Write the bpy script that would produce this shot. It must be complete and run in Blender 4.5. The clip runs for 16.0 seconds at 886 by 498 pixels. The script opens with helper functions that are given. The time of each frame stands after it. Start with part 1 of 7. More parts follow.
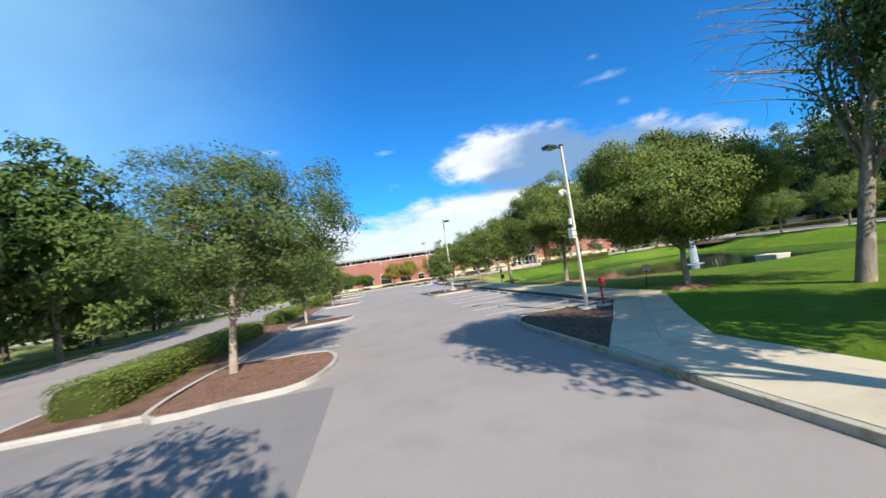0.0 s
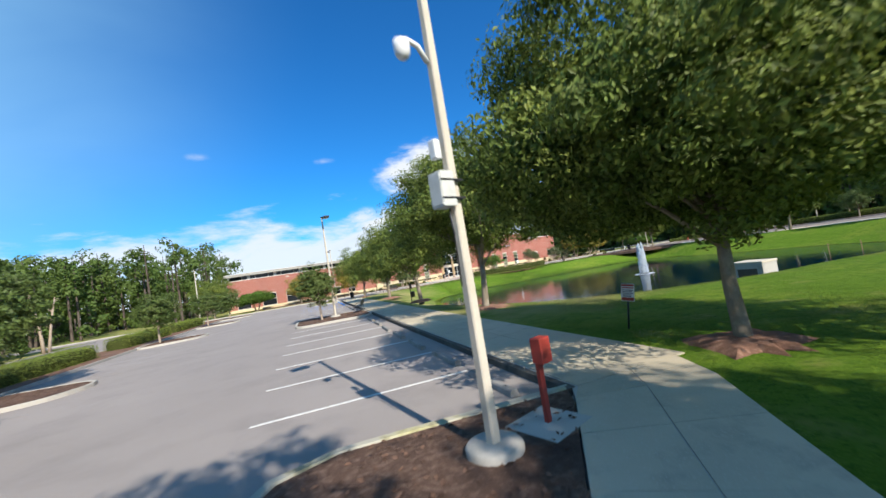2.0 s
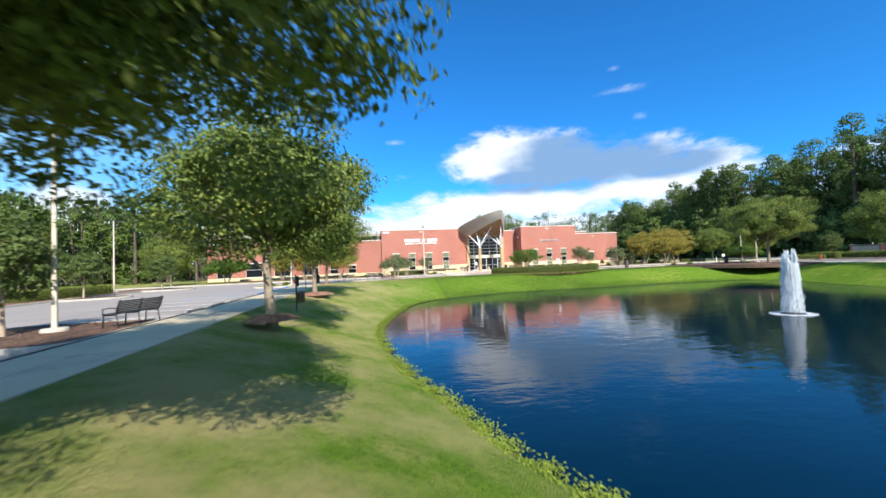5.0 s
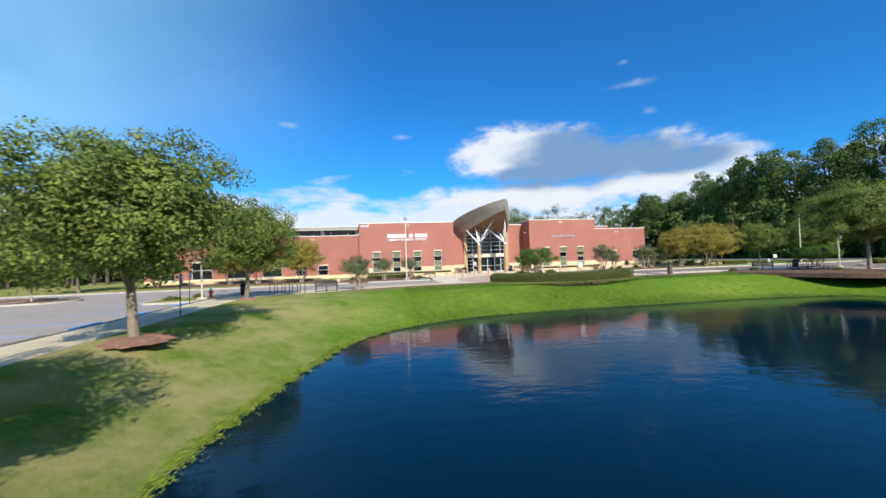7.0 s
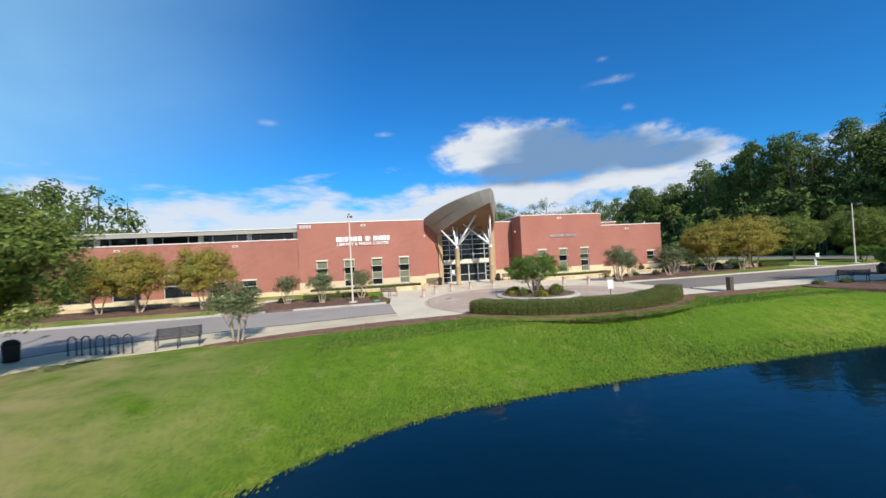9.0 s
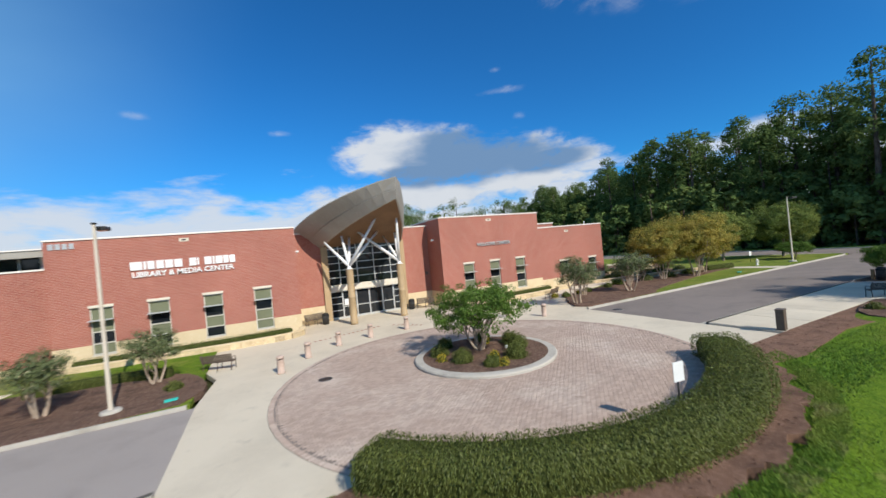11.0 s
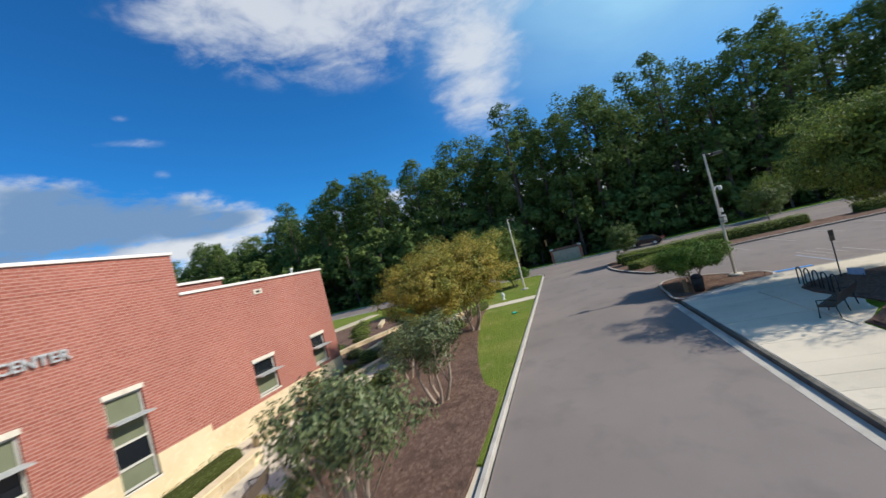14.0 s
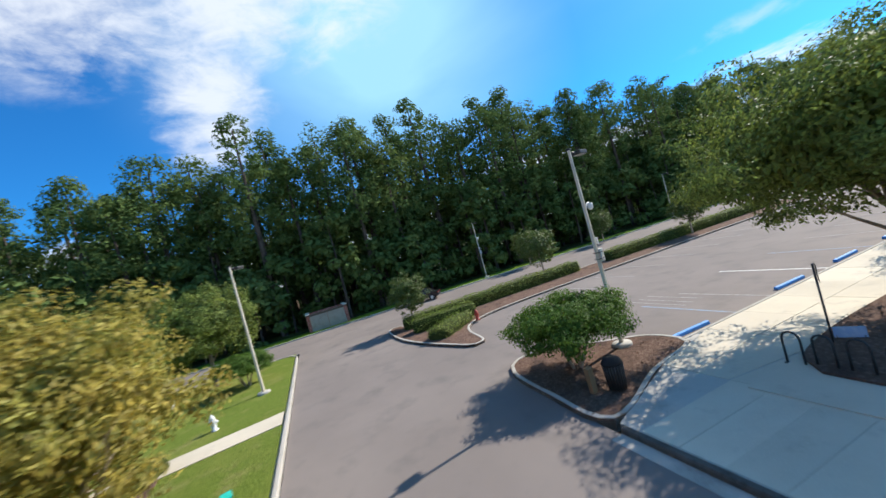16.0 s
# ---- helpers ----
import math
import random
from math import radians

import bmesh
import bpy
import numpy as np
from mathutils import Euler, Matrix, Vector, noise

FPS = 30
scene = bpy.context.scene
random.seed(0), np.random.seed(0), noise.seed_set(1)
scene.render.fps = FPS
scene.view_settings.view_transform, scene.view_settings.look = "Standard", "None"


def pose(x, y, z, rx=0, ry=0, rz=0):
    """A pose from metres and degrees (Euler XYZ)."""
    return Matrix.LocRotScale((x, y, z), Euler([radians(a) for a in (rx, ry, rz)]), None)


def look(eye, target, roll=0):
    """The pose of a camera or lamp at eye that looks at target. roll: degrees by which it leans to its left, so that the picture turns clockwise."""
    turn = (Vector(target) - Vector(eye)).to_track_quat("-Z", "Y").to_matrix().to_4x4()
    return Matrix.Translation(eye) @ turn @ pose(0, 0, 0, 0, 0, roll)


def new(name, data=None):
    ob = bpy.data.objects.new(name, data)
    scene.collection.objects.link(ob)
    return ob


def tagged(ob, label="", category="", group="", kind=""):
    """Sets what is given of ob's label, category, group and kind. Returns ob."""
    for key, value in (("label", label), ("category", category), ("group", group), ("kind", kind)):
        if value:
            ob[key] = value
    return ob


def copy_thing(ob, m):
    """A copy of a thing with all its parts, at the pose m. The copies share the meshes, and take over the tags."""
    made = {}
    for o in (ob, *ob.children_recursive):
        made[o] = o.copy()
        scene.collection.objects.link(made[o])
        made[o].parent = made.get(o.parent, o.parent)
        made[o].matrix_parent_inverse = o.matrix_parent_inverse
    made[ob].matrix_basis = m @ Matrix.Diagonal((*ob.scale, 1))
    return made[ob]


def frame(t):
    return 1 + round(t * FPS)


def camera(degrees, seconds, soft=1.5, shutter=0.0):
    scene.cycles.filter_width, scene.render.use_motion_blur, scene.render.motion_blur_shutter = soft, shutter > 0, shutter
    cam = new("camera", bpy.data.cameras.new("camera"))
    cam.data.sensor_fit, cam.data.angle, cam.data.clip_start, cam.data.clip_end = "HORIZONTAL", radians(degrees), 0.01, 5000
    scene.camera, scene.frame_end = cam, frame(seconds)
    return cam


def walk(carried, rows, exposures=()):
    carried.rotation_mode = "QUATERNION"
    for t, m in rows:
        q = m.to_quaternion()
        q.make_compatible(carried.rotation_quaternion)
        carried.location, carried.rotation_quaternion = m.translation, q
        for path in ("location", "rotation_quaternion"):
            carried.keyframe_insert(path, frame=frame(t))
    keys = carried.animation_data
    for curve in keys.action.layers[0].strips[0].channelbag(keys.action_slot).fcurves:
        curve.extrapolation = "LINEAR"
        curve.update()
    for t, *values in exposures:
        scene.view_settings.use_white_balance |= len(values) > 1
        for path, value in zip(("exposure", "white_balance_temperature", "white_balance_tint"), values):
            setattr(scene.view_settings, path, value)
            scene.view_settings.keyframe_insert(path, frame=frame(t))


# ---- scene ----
cam = camera(98.8, 16.0, shutter=0.3)
EXPOSURES = [(0.0, 0.5), (1.0, 0.38), (2.0, 0.4), (3.0, 0.38), (3.5, 0.62), (4.0, 0.7), (4.5, 0.72), (5.2, 0.65), (7.5, 0.25), (8.2, 0.2), (11.0, 0.0), (12.5, -0.05), (14.0, 0.08), (15.0, 0.4), (15.5, 0.5), (16.0, 0.5)]
PATH = [
    (0, (4.794, 6.301, 2.719), (5.168, 8.263, 2.814), -8.4),
    (0.5, (6.18, 9.109, 2.776), (6.664, 11.047, 2.868), -9.3),
    (1, (7.805, 11.667, 2.778), (8.385, 13.579, 2.869), -10.0),
    (1.5, (9.646, 14.281, 2.683), (10.292, 16.172, 2.775), -10.0),
    (2, (11.535, 16.695, 2.396), (12.205, 18.576, 2.498), -9.1),
    (2.5, (13.565, 18.998, 2.095), (14.223, 20.883, 2.209), -7.4),
    (3, (15.856, 21.471, 1.775), (16.469, 23.371, 1.898), -5.6),
    (3.5, (18.06, 23.908, 1.606), (18.614, 25.825, 1.732), -4.4),
    (4, (19.955, 26.115, 1.611), (20.452, 28.049, 1.722), -3.8),
    (4.5, (21.651, 28.828, 1.796), (22.086, 30.779, 1.884), -2.9),
    (5, (23.194, 31.732, 1.872), (23.566, 33.696, 1.944), -2.3),
    (5.2, (23.697, 32.864, 1.899), (24.062, 34.829, 1.964), -2.4),
    (7.3, (28.449, 45.359, 2.71), (28.785, 47.33, 2.757), -1.9),
    (7.5, (28.88, 46.495, 2.767), (29.216, 48.466, 2.818), -2.3),
    (8, (29.991, 49.505, 3.077), (30.337, 51.474, 3.12), -2.7),
    (8.2, (30.438, 50.864, 3.144), (30.793, 52.832, 3.185), -2.9),
    (10.3, (34.961, 65.544, 5.085), (35.628, 67.43, 5.092), -3.8),
    (10.5, (35.438, 66.855, 5.124), (36.165, 68.718, 5.133), -4.4),
    (11, (36.974, 70.296, 5.317), (37.848, 72.096, 5.323), -5.5),
    (11.5, (38.756, 73.916, 5.269), (39.801, 75.621, 5.287), -6.8),
    (12, (41.018, 77.364, 5.523), (42.236, 78.95, 5.531), -7.7),
    (12.5, (43.381, 80.542, 5.572), (44.799, 81.952, 5.591), -9.2),
    (13, (45.976, 83.429, 5.689), (47.592, 84.608, 5.709), -10.6),
    (13.5, (49.059, 85.976, 5.607), (50.847, 86.87, 5.646), -12.9),
    (14, (52.611, 87.691, 5.587), (54.522, 88.278, 5.622), -14.3),
    (14.5, (56.164, 89.19, 5.684), (58.15, 89.427, 5.704), -15.4),
    (15, (59.945, 90.321, 5.812), (61.939, 90.172, 5.814), -16.0),
    (15.5, (64.117, 89.951, 5.551), (66.061, 89.482, 5.549), -15.5),
    (16, (67.948, 88.525, 5.382), (69.826, 87.837, 5.38), -15.5),
]
walk(cam, [(t, look(eye, target, roll)) for t, eye, target, roll in PATH], EXPOSURES)

# ---- world, sun ----
SUN_DIR = Vector((0.20, -0.97, 0.0)).normalized()
SUN_EL = radians(37.5)
world = bpy.data.worlds.new("sky")
scene.world = world
world.use_nodes = True
wn = world.node_tree
wn.nodes.clear()


def wmath(op, a, b=None, c=None, clamp=False):
    n = wn.nodes.new("ShaderNodeMath")
    n.operation, n.use_clamp = op, clamp
    for i, v in enumerate((a, b, c)):
        if v is None:
            continue
        if isinstance(v, (int, float)):
            n.inputs[i].default_value = v
        else:
            wn.links.new(v, n.inputs[i])
    return n.outputs[0]


sky = wn.nodes.new("ShaderNodeTexSky")
sky.sky_type, sky.sun_disc = "NISHITA", False
sky.sun_elevation, sky.sun_rotation = SUN_EL, math.atan2(SUN_DIR.x, SUN_DIR.y)
sky.air_density, sky.dust_density, sky.ozone_density = 1.0, 0.3, 3.0
coord = wn.nodes.new("ShaderNodeTexCoord")
sep = wn.nodes.new("ShaderNodeSeparateXYZ")
wn.links.new(coord.outputs["Generated"], sep.inputs[0])
SX, SY, SZ = sep.outputs[0], sep.outputs[1], sep.outputs[2]


def wnoise(scale, detail, rough, stretch, offset=(0, 0, 0), distortion=0.0):
    m = wn.nodes.new("ShaderNodeMapping")
    m.inputs["Scale"].default_value = stretch
    m.inputs["Location"].default_value = offset
    wn.links.new(coord.outputs["Generated"], m.inputs[0])
    n = wn.nodes.new("ShaderNodeTexNoise")
    n.inputs["Scale"].default_value, n.inputs["Detail"].default_value = scale, detail
    n.inputs["Roughness"].default_value, n.inputs["Distortion"].default_value = rough, distortion
    wn.links.new(m.outputs[0], n.inputs[0])
    return n.outputs[0]


def ramp(v, a, b):
    n = wn.nodes.new("ShaderNodeMapRange")
    n.interpolation_type = "SMOOTHSTEP"
    n.inputs[1].default_value, n.inputs[2].default_value = a, b
    wn.links.new(v, n.inputs[0])
    return n.outputs[0]


def puff(az, el, wide, high):
    """1 in the middle of a cloud that stands at that azimuth and elevation (degrees), 0 past its rim."""
    a, e = radians(az), radians(el)
    d = Vector((math.sin(a) * math.cos(e), math.cos(a) * math.cos(e), math.sin(e)))
    side = Vector((math.cos(a), -math.sin(a), 0))
    up = side.cross(d)
    tot = None
    for axis, size in ((side, wide), (up, high)):
        dot = wn.nodes.new("ShaderNodeVectorMath")
        dot.operation = "DOT_PRODUCT"
        wn.links.new(coord.outputs["Generated"], dot.inputs[0])
        dot.inputs[1].default_value = axis / math.sin(radians(size))
        sq = wmath("MULTIPLY", dot.outputs["Value"], dot.outputs["Value"])
        tot = sq if tot is None else wmath("ADD", tot, sq)
    front = wn.nodes.new("ShaderNodeVectorMath")
    front.operation = "DOT_PRODUCT"
    wn.links.new(coord.outputs["Generated"], front.inputs[0])
    front.inputs[1].default_value = d
    near = wmath("GREATER_THAN", front.outputs["Value"], 0.2)
    return wmath("MULTIPLY", wmath("SUBTRACT", 1.0, wmath("SQRT", tot), clamp=True), near)


def most(rows):
    tot = None
    for p in rows:
        v = puff(*p)
        tot = v if tot is None else wmath("MAXIMUM", tot, v)
    return tot


# cumulus heaps, the low bank along the horizon, wide thin veils, small high wisps
HEAPS = [(19.5, 14.6, 9.5, 5.6), (27, 13.6, 15, 5.6), (36, 12.5, 15, 4.2), (46, 11.4, 7, 1.8), (23, 8.6, 24, 3.6), (38, 9.0, 14, 2.6)]
# higher, softer clouds
HIGH = [(54, 36, 17, 9), (68, 37, 23, 13), (84, 25, 9, 12), (92, 40, 24, 15)]
GREYS = [(32, 13.6, 17, 5.4), (26, 11.6, 16, 2.6), (42, 11.4, 8, 2.4)]
VEILS = [(-57, 25, 56, 56), (108, 30, 34, 26), (182, 42, 60, 38)]
FLECKS = [(36.2, 24.4, 1.6, 0.7), (36.9, 21.6, 4.5, 0.9), (-11.7, 18.8, 2.2, 0.8), (39, 18.0, 1.6, 0.8), (149, 10, 11, 1.2), (153, 15, 9, 1.6), (4, 17.8, 2.5, 0.7)]
mass = most(HEAPS)
billow = wnoise(15.0, 9.0, 0.62, (1, 1, 1.9), (3.1, 0.7, 0.2), 0.35)
swirl = wnoise(6.0, 6.0, 0.6, (1, 1, 2.6), (0.3, 1.7, 0.9), 0.5)
heap = ramp(wmath("ADD", mass, wmath("ADD", wmath("MULTIPLY", wmath("SUBTRACT", billow, 0.5), 1.15), wmath("MULTIPLY", wmath("SUBTRACT", swirl, 0.5), 1.1))), 0.08, 0.62)
heap = wmath("MULTIPLY", heap, ramp(mass, 0.0, 0.3))
high = most(HIGH)
soft_heap = ramp(wmath("ADD", high, wmath("ADD", wmath("MULTIPLY", wmath("SUBTRACT", billow, 0.5), 0.9), wmath("MULTIPLY", wmath("SUBTRACT", swirl, 0.5), 1.5))), 0.05, 1.0)
soft_heap = wmath("MULTIPLY", wmath("MULTIPLY", soft_heap, ramp(high, 0.0, 0.35)), 0.86)
bank_n = wnoise(4.2, 8.0, 0.58, (1, 1, 3.6), (0.4, 1.9, 0.0), 0.2)
bank_h = wmath("ADD", SZ, wmath("MULTIPLY", wmath("SUBTRACT", bank_n, 0.5), -0.40))
bank = wmath("SUBTRACT", 1.0, ramp(bank_h, 0.10, 0.185))
veil_n = wnoise(2.2, 4.0, 0.5, (1.0, 1.0, 2.0), (0.8, 0.6, 0.3), 0.4)
veil = wmath("MULTIPLY", ramp(most(VEILS), 0.0, 1.0), wmath("ADD", 0.22, wmath("MULTIPLY", veil_n, 0.8)))
fleck = wmath("MULTIPLY", ramp(wmath("ADD", most(FLECKS), wmath("MULTIPLY", wmath("SUBTRACT", billow, 0.5), 2.2)), 0.2, 1.3), wmath("MULTIPLY", ramp(most(FLECKS), 0.0, 0.6), 0.36))
cover = wmath("MINIMUM", 1.0, wmath("MAXIMUM", wmath("MAXIMUM", wmath("MAXIMUM", heap, soft_heap), wmath("MULTIPLY", bank, 0.9)), fleck))
# grey flat bases under the heaps, white tops
shade_n = wnoise(6.0, 6.0, 0.55, (1, 1, 2.2), (1.3, 0.2, 0.05))
body = wmath("MULTIPLY", ramp(wmath("ADD", most(GREYS), wmath("MULTIPLY", wmath("SUBTRACT", shade_n, 0.5), 0.8)), 0.05, 0.5), 1.0)
cloud = wn.nodes.new("ShaderNodeMix")
cloud.data_type = "RGBA"
cloud.inputs[6].default_value, cloud.inputs[7].default_value = (8.0, 8.5, 9.2, 1), (2.0, 3.5, 5.9, 1)
wn.links.new(body, cloud.inputs[0])
tint = wn.nodes.new("ShaderNodeMix")
tint.data_type, tint.blend_type = "RGBA", "MULTIPLY"
tint.inputs[0].default_value = 1.0
tint.inputs[7].default_value = (0.20, 0.96, 1.62, 1)
wn.links.new(sky.outputs[0], tint.inputs[6])
mixed = wn.nodes.new("ShaderNodeMix")
mixed.data_type = "RGBA"
wn.links.new(cover, mixed.inputs[0])
# thin ice cloud: paler and bluer than the heaps
haze = wn.nodes.new("ShaderNodeMix")
haze.data_type = "RGBA"
haze.inputs[7].default_value = (3.9, 7.4, 10.2, 1)
wn.links.new(wmath("MINIMUM", wmath("MULTIPLY", veil, 1.5), 0.9), haze.inputs[0])
wn.links.new(tint.outputs[2], haze.inputs[6])
wn.links.new(haze.outputs[2], mixed.inputs[6])
wn.links.new(cloud.outputs[2], mixed.inputs[7])
bg = wn.nodes.new("ShaderNodeBackground")
bg.inputs[1].default_value = 0.085
wn.links.new(mixed.outputs[2], bg.inputs[0])
wout = wn.nodes.new("ShaderNodeOutputWorld")
wn.links.new(bg.outputs[0], wout.inputs[0])

sun = new("sun", bpy.data.lights.new("sun", "SUN"))
sun.data.energy, sun.data.angle, sun.data.color = 5.0, radians(0.53), (1.0, 0.94, 0.84)
sun.matrix_world = look((0, 0, 60), Vector((0, 0, 60)) - (SUN_DIR * math.cos(SUN_EL) + Vector((0, 0, math.sin(SUN_EL)))))


# ---- materials ----
def material(name, base, rough=0.8, spec=0.3, metal=0.0, vary=(), bump=(), island=0.0, random_ob=0.0, mapping="OBJECT", translucent=0.0, trans=0.0):
    """vary: rows (scale, colour, low, high, detail[, stretch]) mixed over the base where that noise is high; bump: rows (scale, height[, stretch])."""
    m = bpy.data.materials.new(name)
    m.use_nodes = True
    nt = m.node_tree
    nt.nodes.clear()
    out = nt.nodes.new("ShaderNodeOutputMaterial")
    bsdf = nt.nodes.new("ShaderNodeBsdfPrincipled")
    tc = nt.nodes.new("ShaderNodeNewGeometry" if mapping == "WORLD" else "ShaderNodeTexCoord")
    src = tc.outputs["Position"] if mapping == "WORLD" else tc.outputs["Object"]

    def noise_of(scale, detail=4.0, stretch=(1, 1, 1), rough_=0.6):
        mp = nt.nodes.new("ShaderNodeMapping")
        mp.inputs["Scale"].default_value = stretch
        nt.links.new(src, mp.inputs[0])
        n = nt.nodes.new("ShaderNodeTexNoise")
        n.inputs["Scale"].default_value, n.inputs["Detail"].default_value, n.inputs["Roughness"].default_value = scale, detail, rough_
        nt.links.new(mp.outputs[0], n.inputs[0])
        return n.outputs[0]

    col = nt.nodes.new("ShaderNodeRGB").outputs[0]
    col.default_value = (*base, 1)
    for row in vary:
        scale, colour, low, high, detail = row[:5]
        n = noise_of(scale, detail, row[5] if len(row) > 5 else (1, 1, 1))
        mr = nt.nodes.new("ShaderNodeMapRange")
        mr.inputs[1].default_value, mr.inputs[2].default_value = low, high
        nt.links.new(n, mr.inputs[0])
        mix = nt.nodes.new("ShaderNodeMix")
        mix.data_type = "RGBA"
        nt.links.new(mr.outputs[0], mix.inputs[0])
        nt.links.new(col, mix.inputs[6])
        mix.inputs[7].default_value = (*colour, 1)
        col = mix.outputs[2]
    for amount, source in ((island, "island"), (random_ob, "object")):
        if amount:
            if source == "island":
                r = nt.nodes.new("ShaderNodeNewGeometry").outputs["Random Per Island"]
            else:
                r = nt.nodes.new("ShaderNodeObjectInfo").outputs["Random"]
            mr = nt.nodes.new("ShaderNodeMapRange")
            mr.inputs[3].default_value, mr.inputs[4].default_value = 1 - amount, 1 + amount
            nt.links.new(r, mr.inputs[0])
            hsv = nt.nodes.new("ShaderNodeHueSaturation")
            nt.links.new(mr.outputs[0], hsv.inputs["Value"])
            nt.links.new(col, hsv.inputs["Color"])
            col = hsv.outputs[0]
    nt.links.new(col, bsdf.inputs["Base Color"])
    bsdf.inputs["Roughness"].default_value, bsdf.inputs["Metallic"].default_value = rough, metal
    bsdf.inputs["Specular IOR Level"].default_value = spec
    bsdf.inputs["Transmission Weight"].default_value = trans
    normal = None
    for row in bump:
        b = nt.nodes.new("ShaderNodeBump")
        b.inputs["Distance"].default_value = row[1]
        nt.links.new(noise_of(row[0], 5.0, row[2] if len(row) > 2 else (1, 1, 1), 0.7), b.inputs["Height"])
        if normal is not None:
            nt.links.new(normal, b.inputs["Normal"])
        normal = b.outputs[0]
    if normal is not None:
        nt.links.new(normal, bsdf.inputs["Normal"])
    surface = bsdf.outputs[0]
    if translucent:
        tr = nt.nodes.new("ShaderNodeBsdfTranslucent")
        nt.links.new(col, tr.inputs[0])
        ms = nt.nodes.new("ShaderNodeMixShader")
        ms.inputs[0].default_value = translucent
        nt.links.new(surface, ms.inputs[1])
        nt.links.new(tr.outputs[0], ms.inputs[2])
        surface = ms.outputs[0]
    nt.links.new(surface, out.inputs[0])
    return m


def brick_material(name, c1, c2, mortar, width, height, joint, axis="XZ", bump=0.004, vary=0.5, turn=0.0):
    m = material(name, c1, 0.85, 0.25)
    nt = m.node_tree
    bsdf = next(n for n in nt.nodes if n.type == "BSDF_PRINCIPLED")
    geo = nt.nodes.new("ShaderNodeNewGeometry")
    sp = nt.nodes.new("ShaderNodeSeparateXYZ")
    nt.links.new(geo.outputs["Position"], sp.inputs[0])
    cb = nt.nodes.new("ShaderNodeCombineXYZ")
    if axis == "XZ":
        add = nt.nodes.new("ShaderNodeMath")
        nt.links.new(sp.outputs[0], add.inputs[0])
        nt.links.new(sp.outputs[1], add.inputs[1])
        nt.links.new(add.outputs[0], cb.inputs[0])
        nt.links.new(sp.outputs[2], cb.inputs[1])
    else:
        nt.links.new(sp.outputs[0], cb.inputs[0])
        nt.links.new(sp.outputs[1], cb.inputs[1])
    mp = nt.nodes.new("ShaderNodeMapping")
    mp.inputs["Rotation"].default_value = (0, 0, radians(turn))
    nt.links.new(cb.outputs[0], mp.inputs[0])
    bt = nt.nodes.new("ShaderNodeTexBrick")
    bt.inputs["Color1"].default_value, bt.inputs["Color2"].default_value, bt.inputs["Mortar"].default_value = (*c1, 1), (*c2, 1), (*mortar, 1)
    bt.inputs["Scale"].default_value, bt.inputs["Mortar Size"].default_value, bt.inputs["Mortar Smooth"].default_value = 1.0, joint, 0.2
    bt.inputs["Brick Width"].default_value, bt.inputs["Row Height"].default_value, bt.inputs["Bias"].default_value = width, height, 0.0
    nt.links.new(mp.outputs[0], bt.inputs["Vector"])
    col = bt.outputs["Color"]
    for scale, low, high, lo_v, hi_v, st in ((0.35, 0.3, 0.7, 1 - 0.16 * vary, 1 + 0.14 * vary, (1, 1, 0.5)), (6.0, 0.3, 0.7, 1 - 0.2 * vary, 1 + 0.2 * vary, (1, 1, 3.0))):
        mp2 = nt.nodes.new("ShaderNodeMapping")
        mp2.inputs["Scale"].default_value = st
        nt.links.new(geo.outputs["Position"], mp2.inputs[0])
        n = nt.nodes.new("ShaderNodeTexNoise")
        n.inputs["Scale"].default_value, n.inputs["Detail"].default_value = scale, 5.0
        nt.links.new(mp2.outputs[0], n.inputs[0])
        mr = nt.nodes.new("ShaderNodeMapRange")
        for i, v in enumerate((low, high, lo_v, hi_v)):
            mr.inputs[i + 1].default_value = v
        nt.links.new(n.outputs[0], mr.inputs[0])
        hs = nt.nodes.new("ShaderNodeHueSaturation")
        nt.links.new(mr.outputs[0], hs.inputs["Value"])
        nt.links.new(col, hs.inputs["Color"])
        col = hs.outputs[0]
    nt.links.new(col, bsdf.inputs["Base Color"])
    bp = nt.nodes.new("ShaderNodeBump")
    bp.invert = True
    bp.inputs["Distance"].default_value = bump
    nt.links.new(bt.outputs["Fac"], bp.inputs["Height"])
    nt.links.new(bp.outputs[0], bsdf.inputs["Normal"])
    return m


ASPHALT = material("asphalt", (0.30, 0.262, 0.238), 0.9, 0.2, vary=((0.09, (0.345, 0.302, 0.274), 0.42, 0.66, 4), (0.5, (0.245, 0.215, 0.198), 0.5, 0.8, 6), (60.0, (0.42, 0.38, 0.35), 0.56, 0.75, 2)), bump=((90.0, 0.004), (1.2, 0.01)), mapping="WORLD")
ASPHALT_OLD = material("older_asphalt", (0.225, 0.205, 0.195), 0.9, 0.2, vary=((0.12, (0.26, 0.235, 0.222), 0.42, 0.66, 4), (0.6, (0.19, 0.172, 0.162), 0.52, 0.8, 6), (60.0, (0.32, 0.295, 0.28), 0.58, 0.78, 2)), bump=((90.0, 0.004), (1.2, 0.008)), mapping="WORLD")
ASPHALT_NEW = material("dark_asphalt", (0.205, 0.172, 0.154), 0.88, 0.2, vary=((0.12, (0.245, 0.206, 0.184), 0.42, 0.66, 4), (0.6, (0.15, 0.131, 0.12), 0.52, 0.8, 6), (60.0, (0.2, 0.178, 0.163), 0.58, 0.78, 2)), bump=((90.0, 0.004), (1.2, 0.008)), mapping="WORLD")
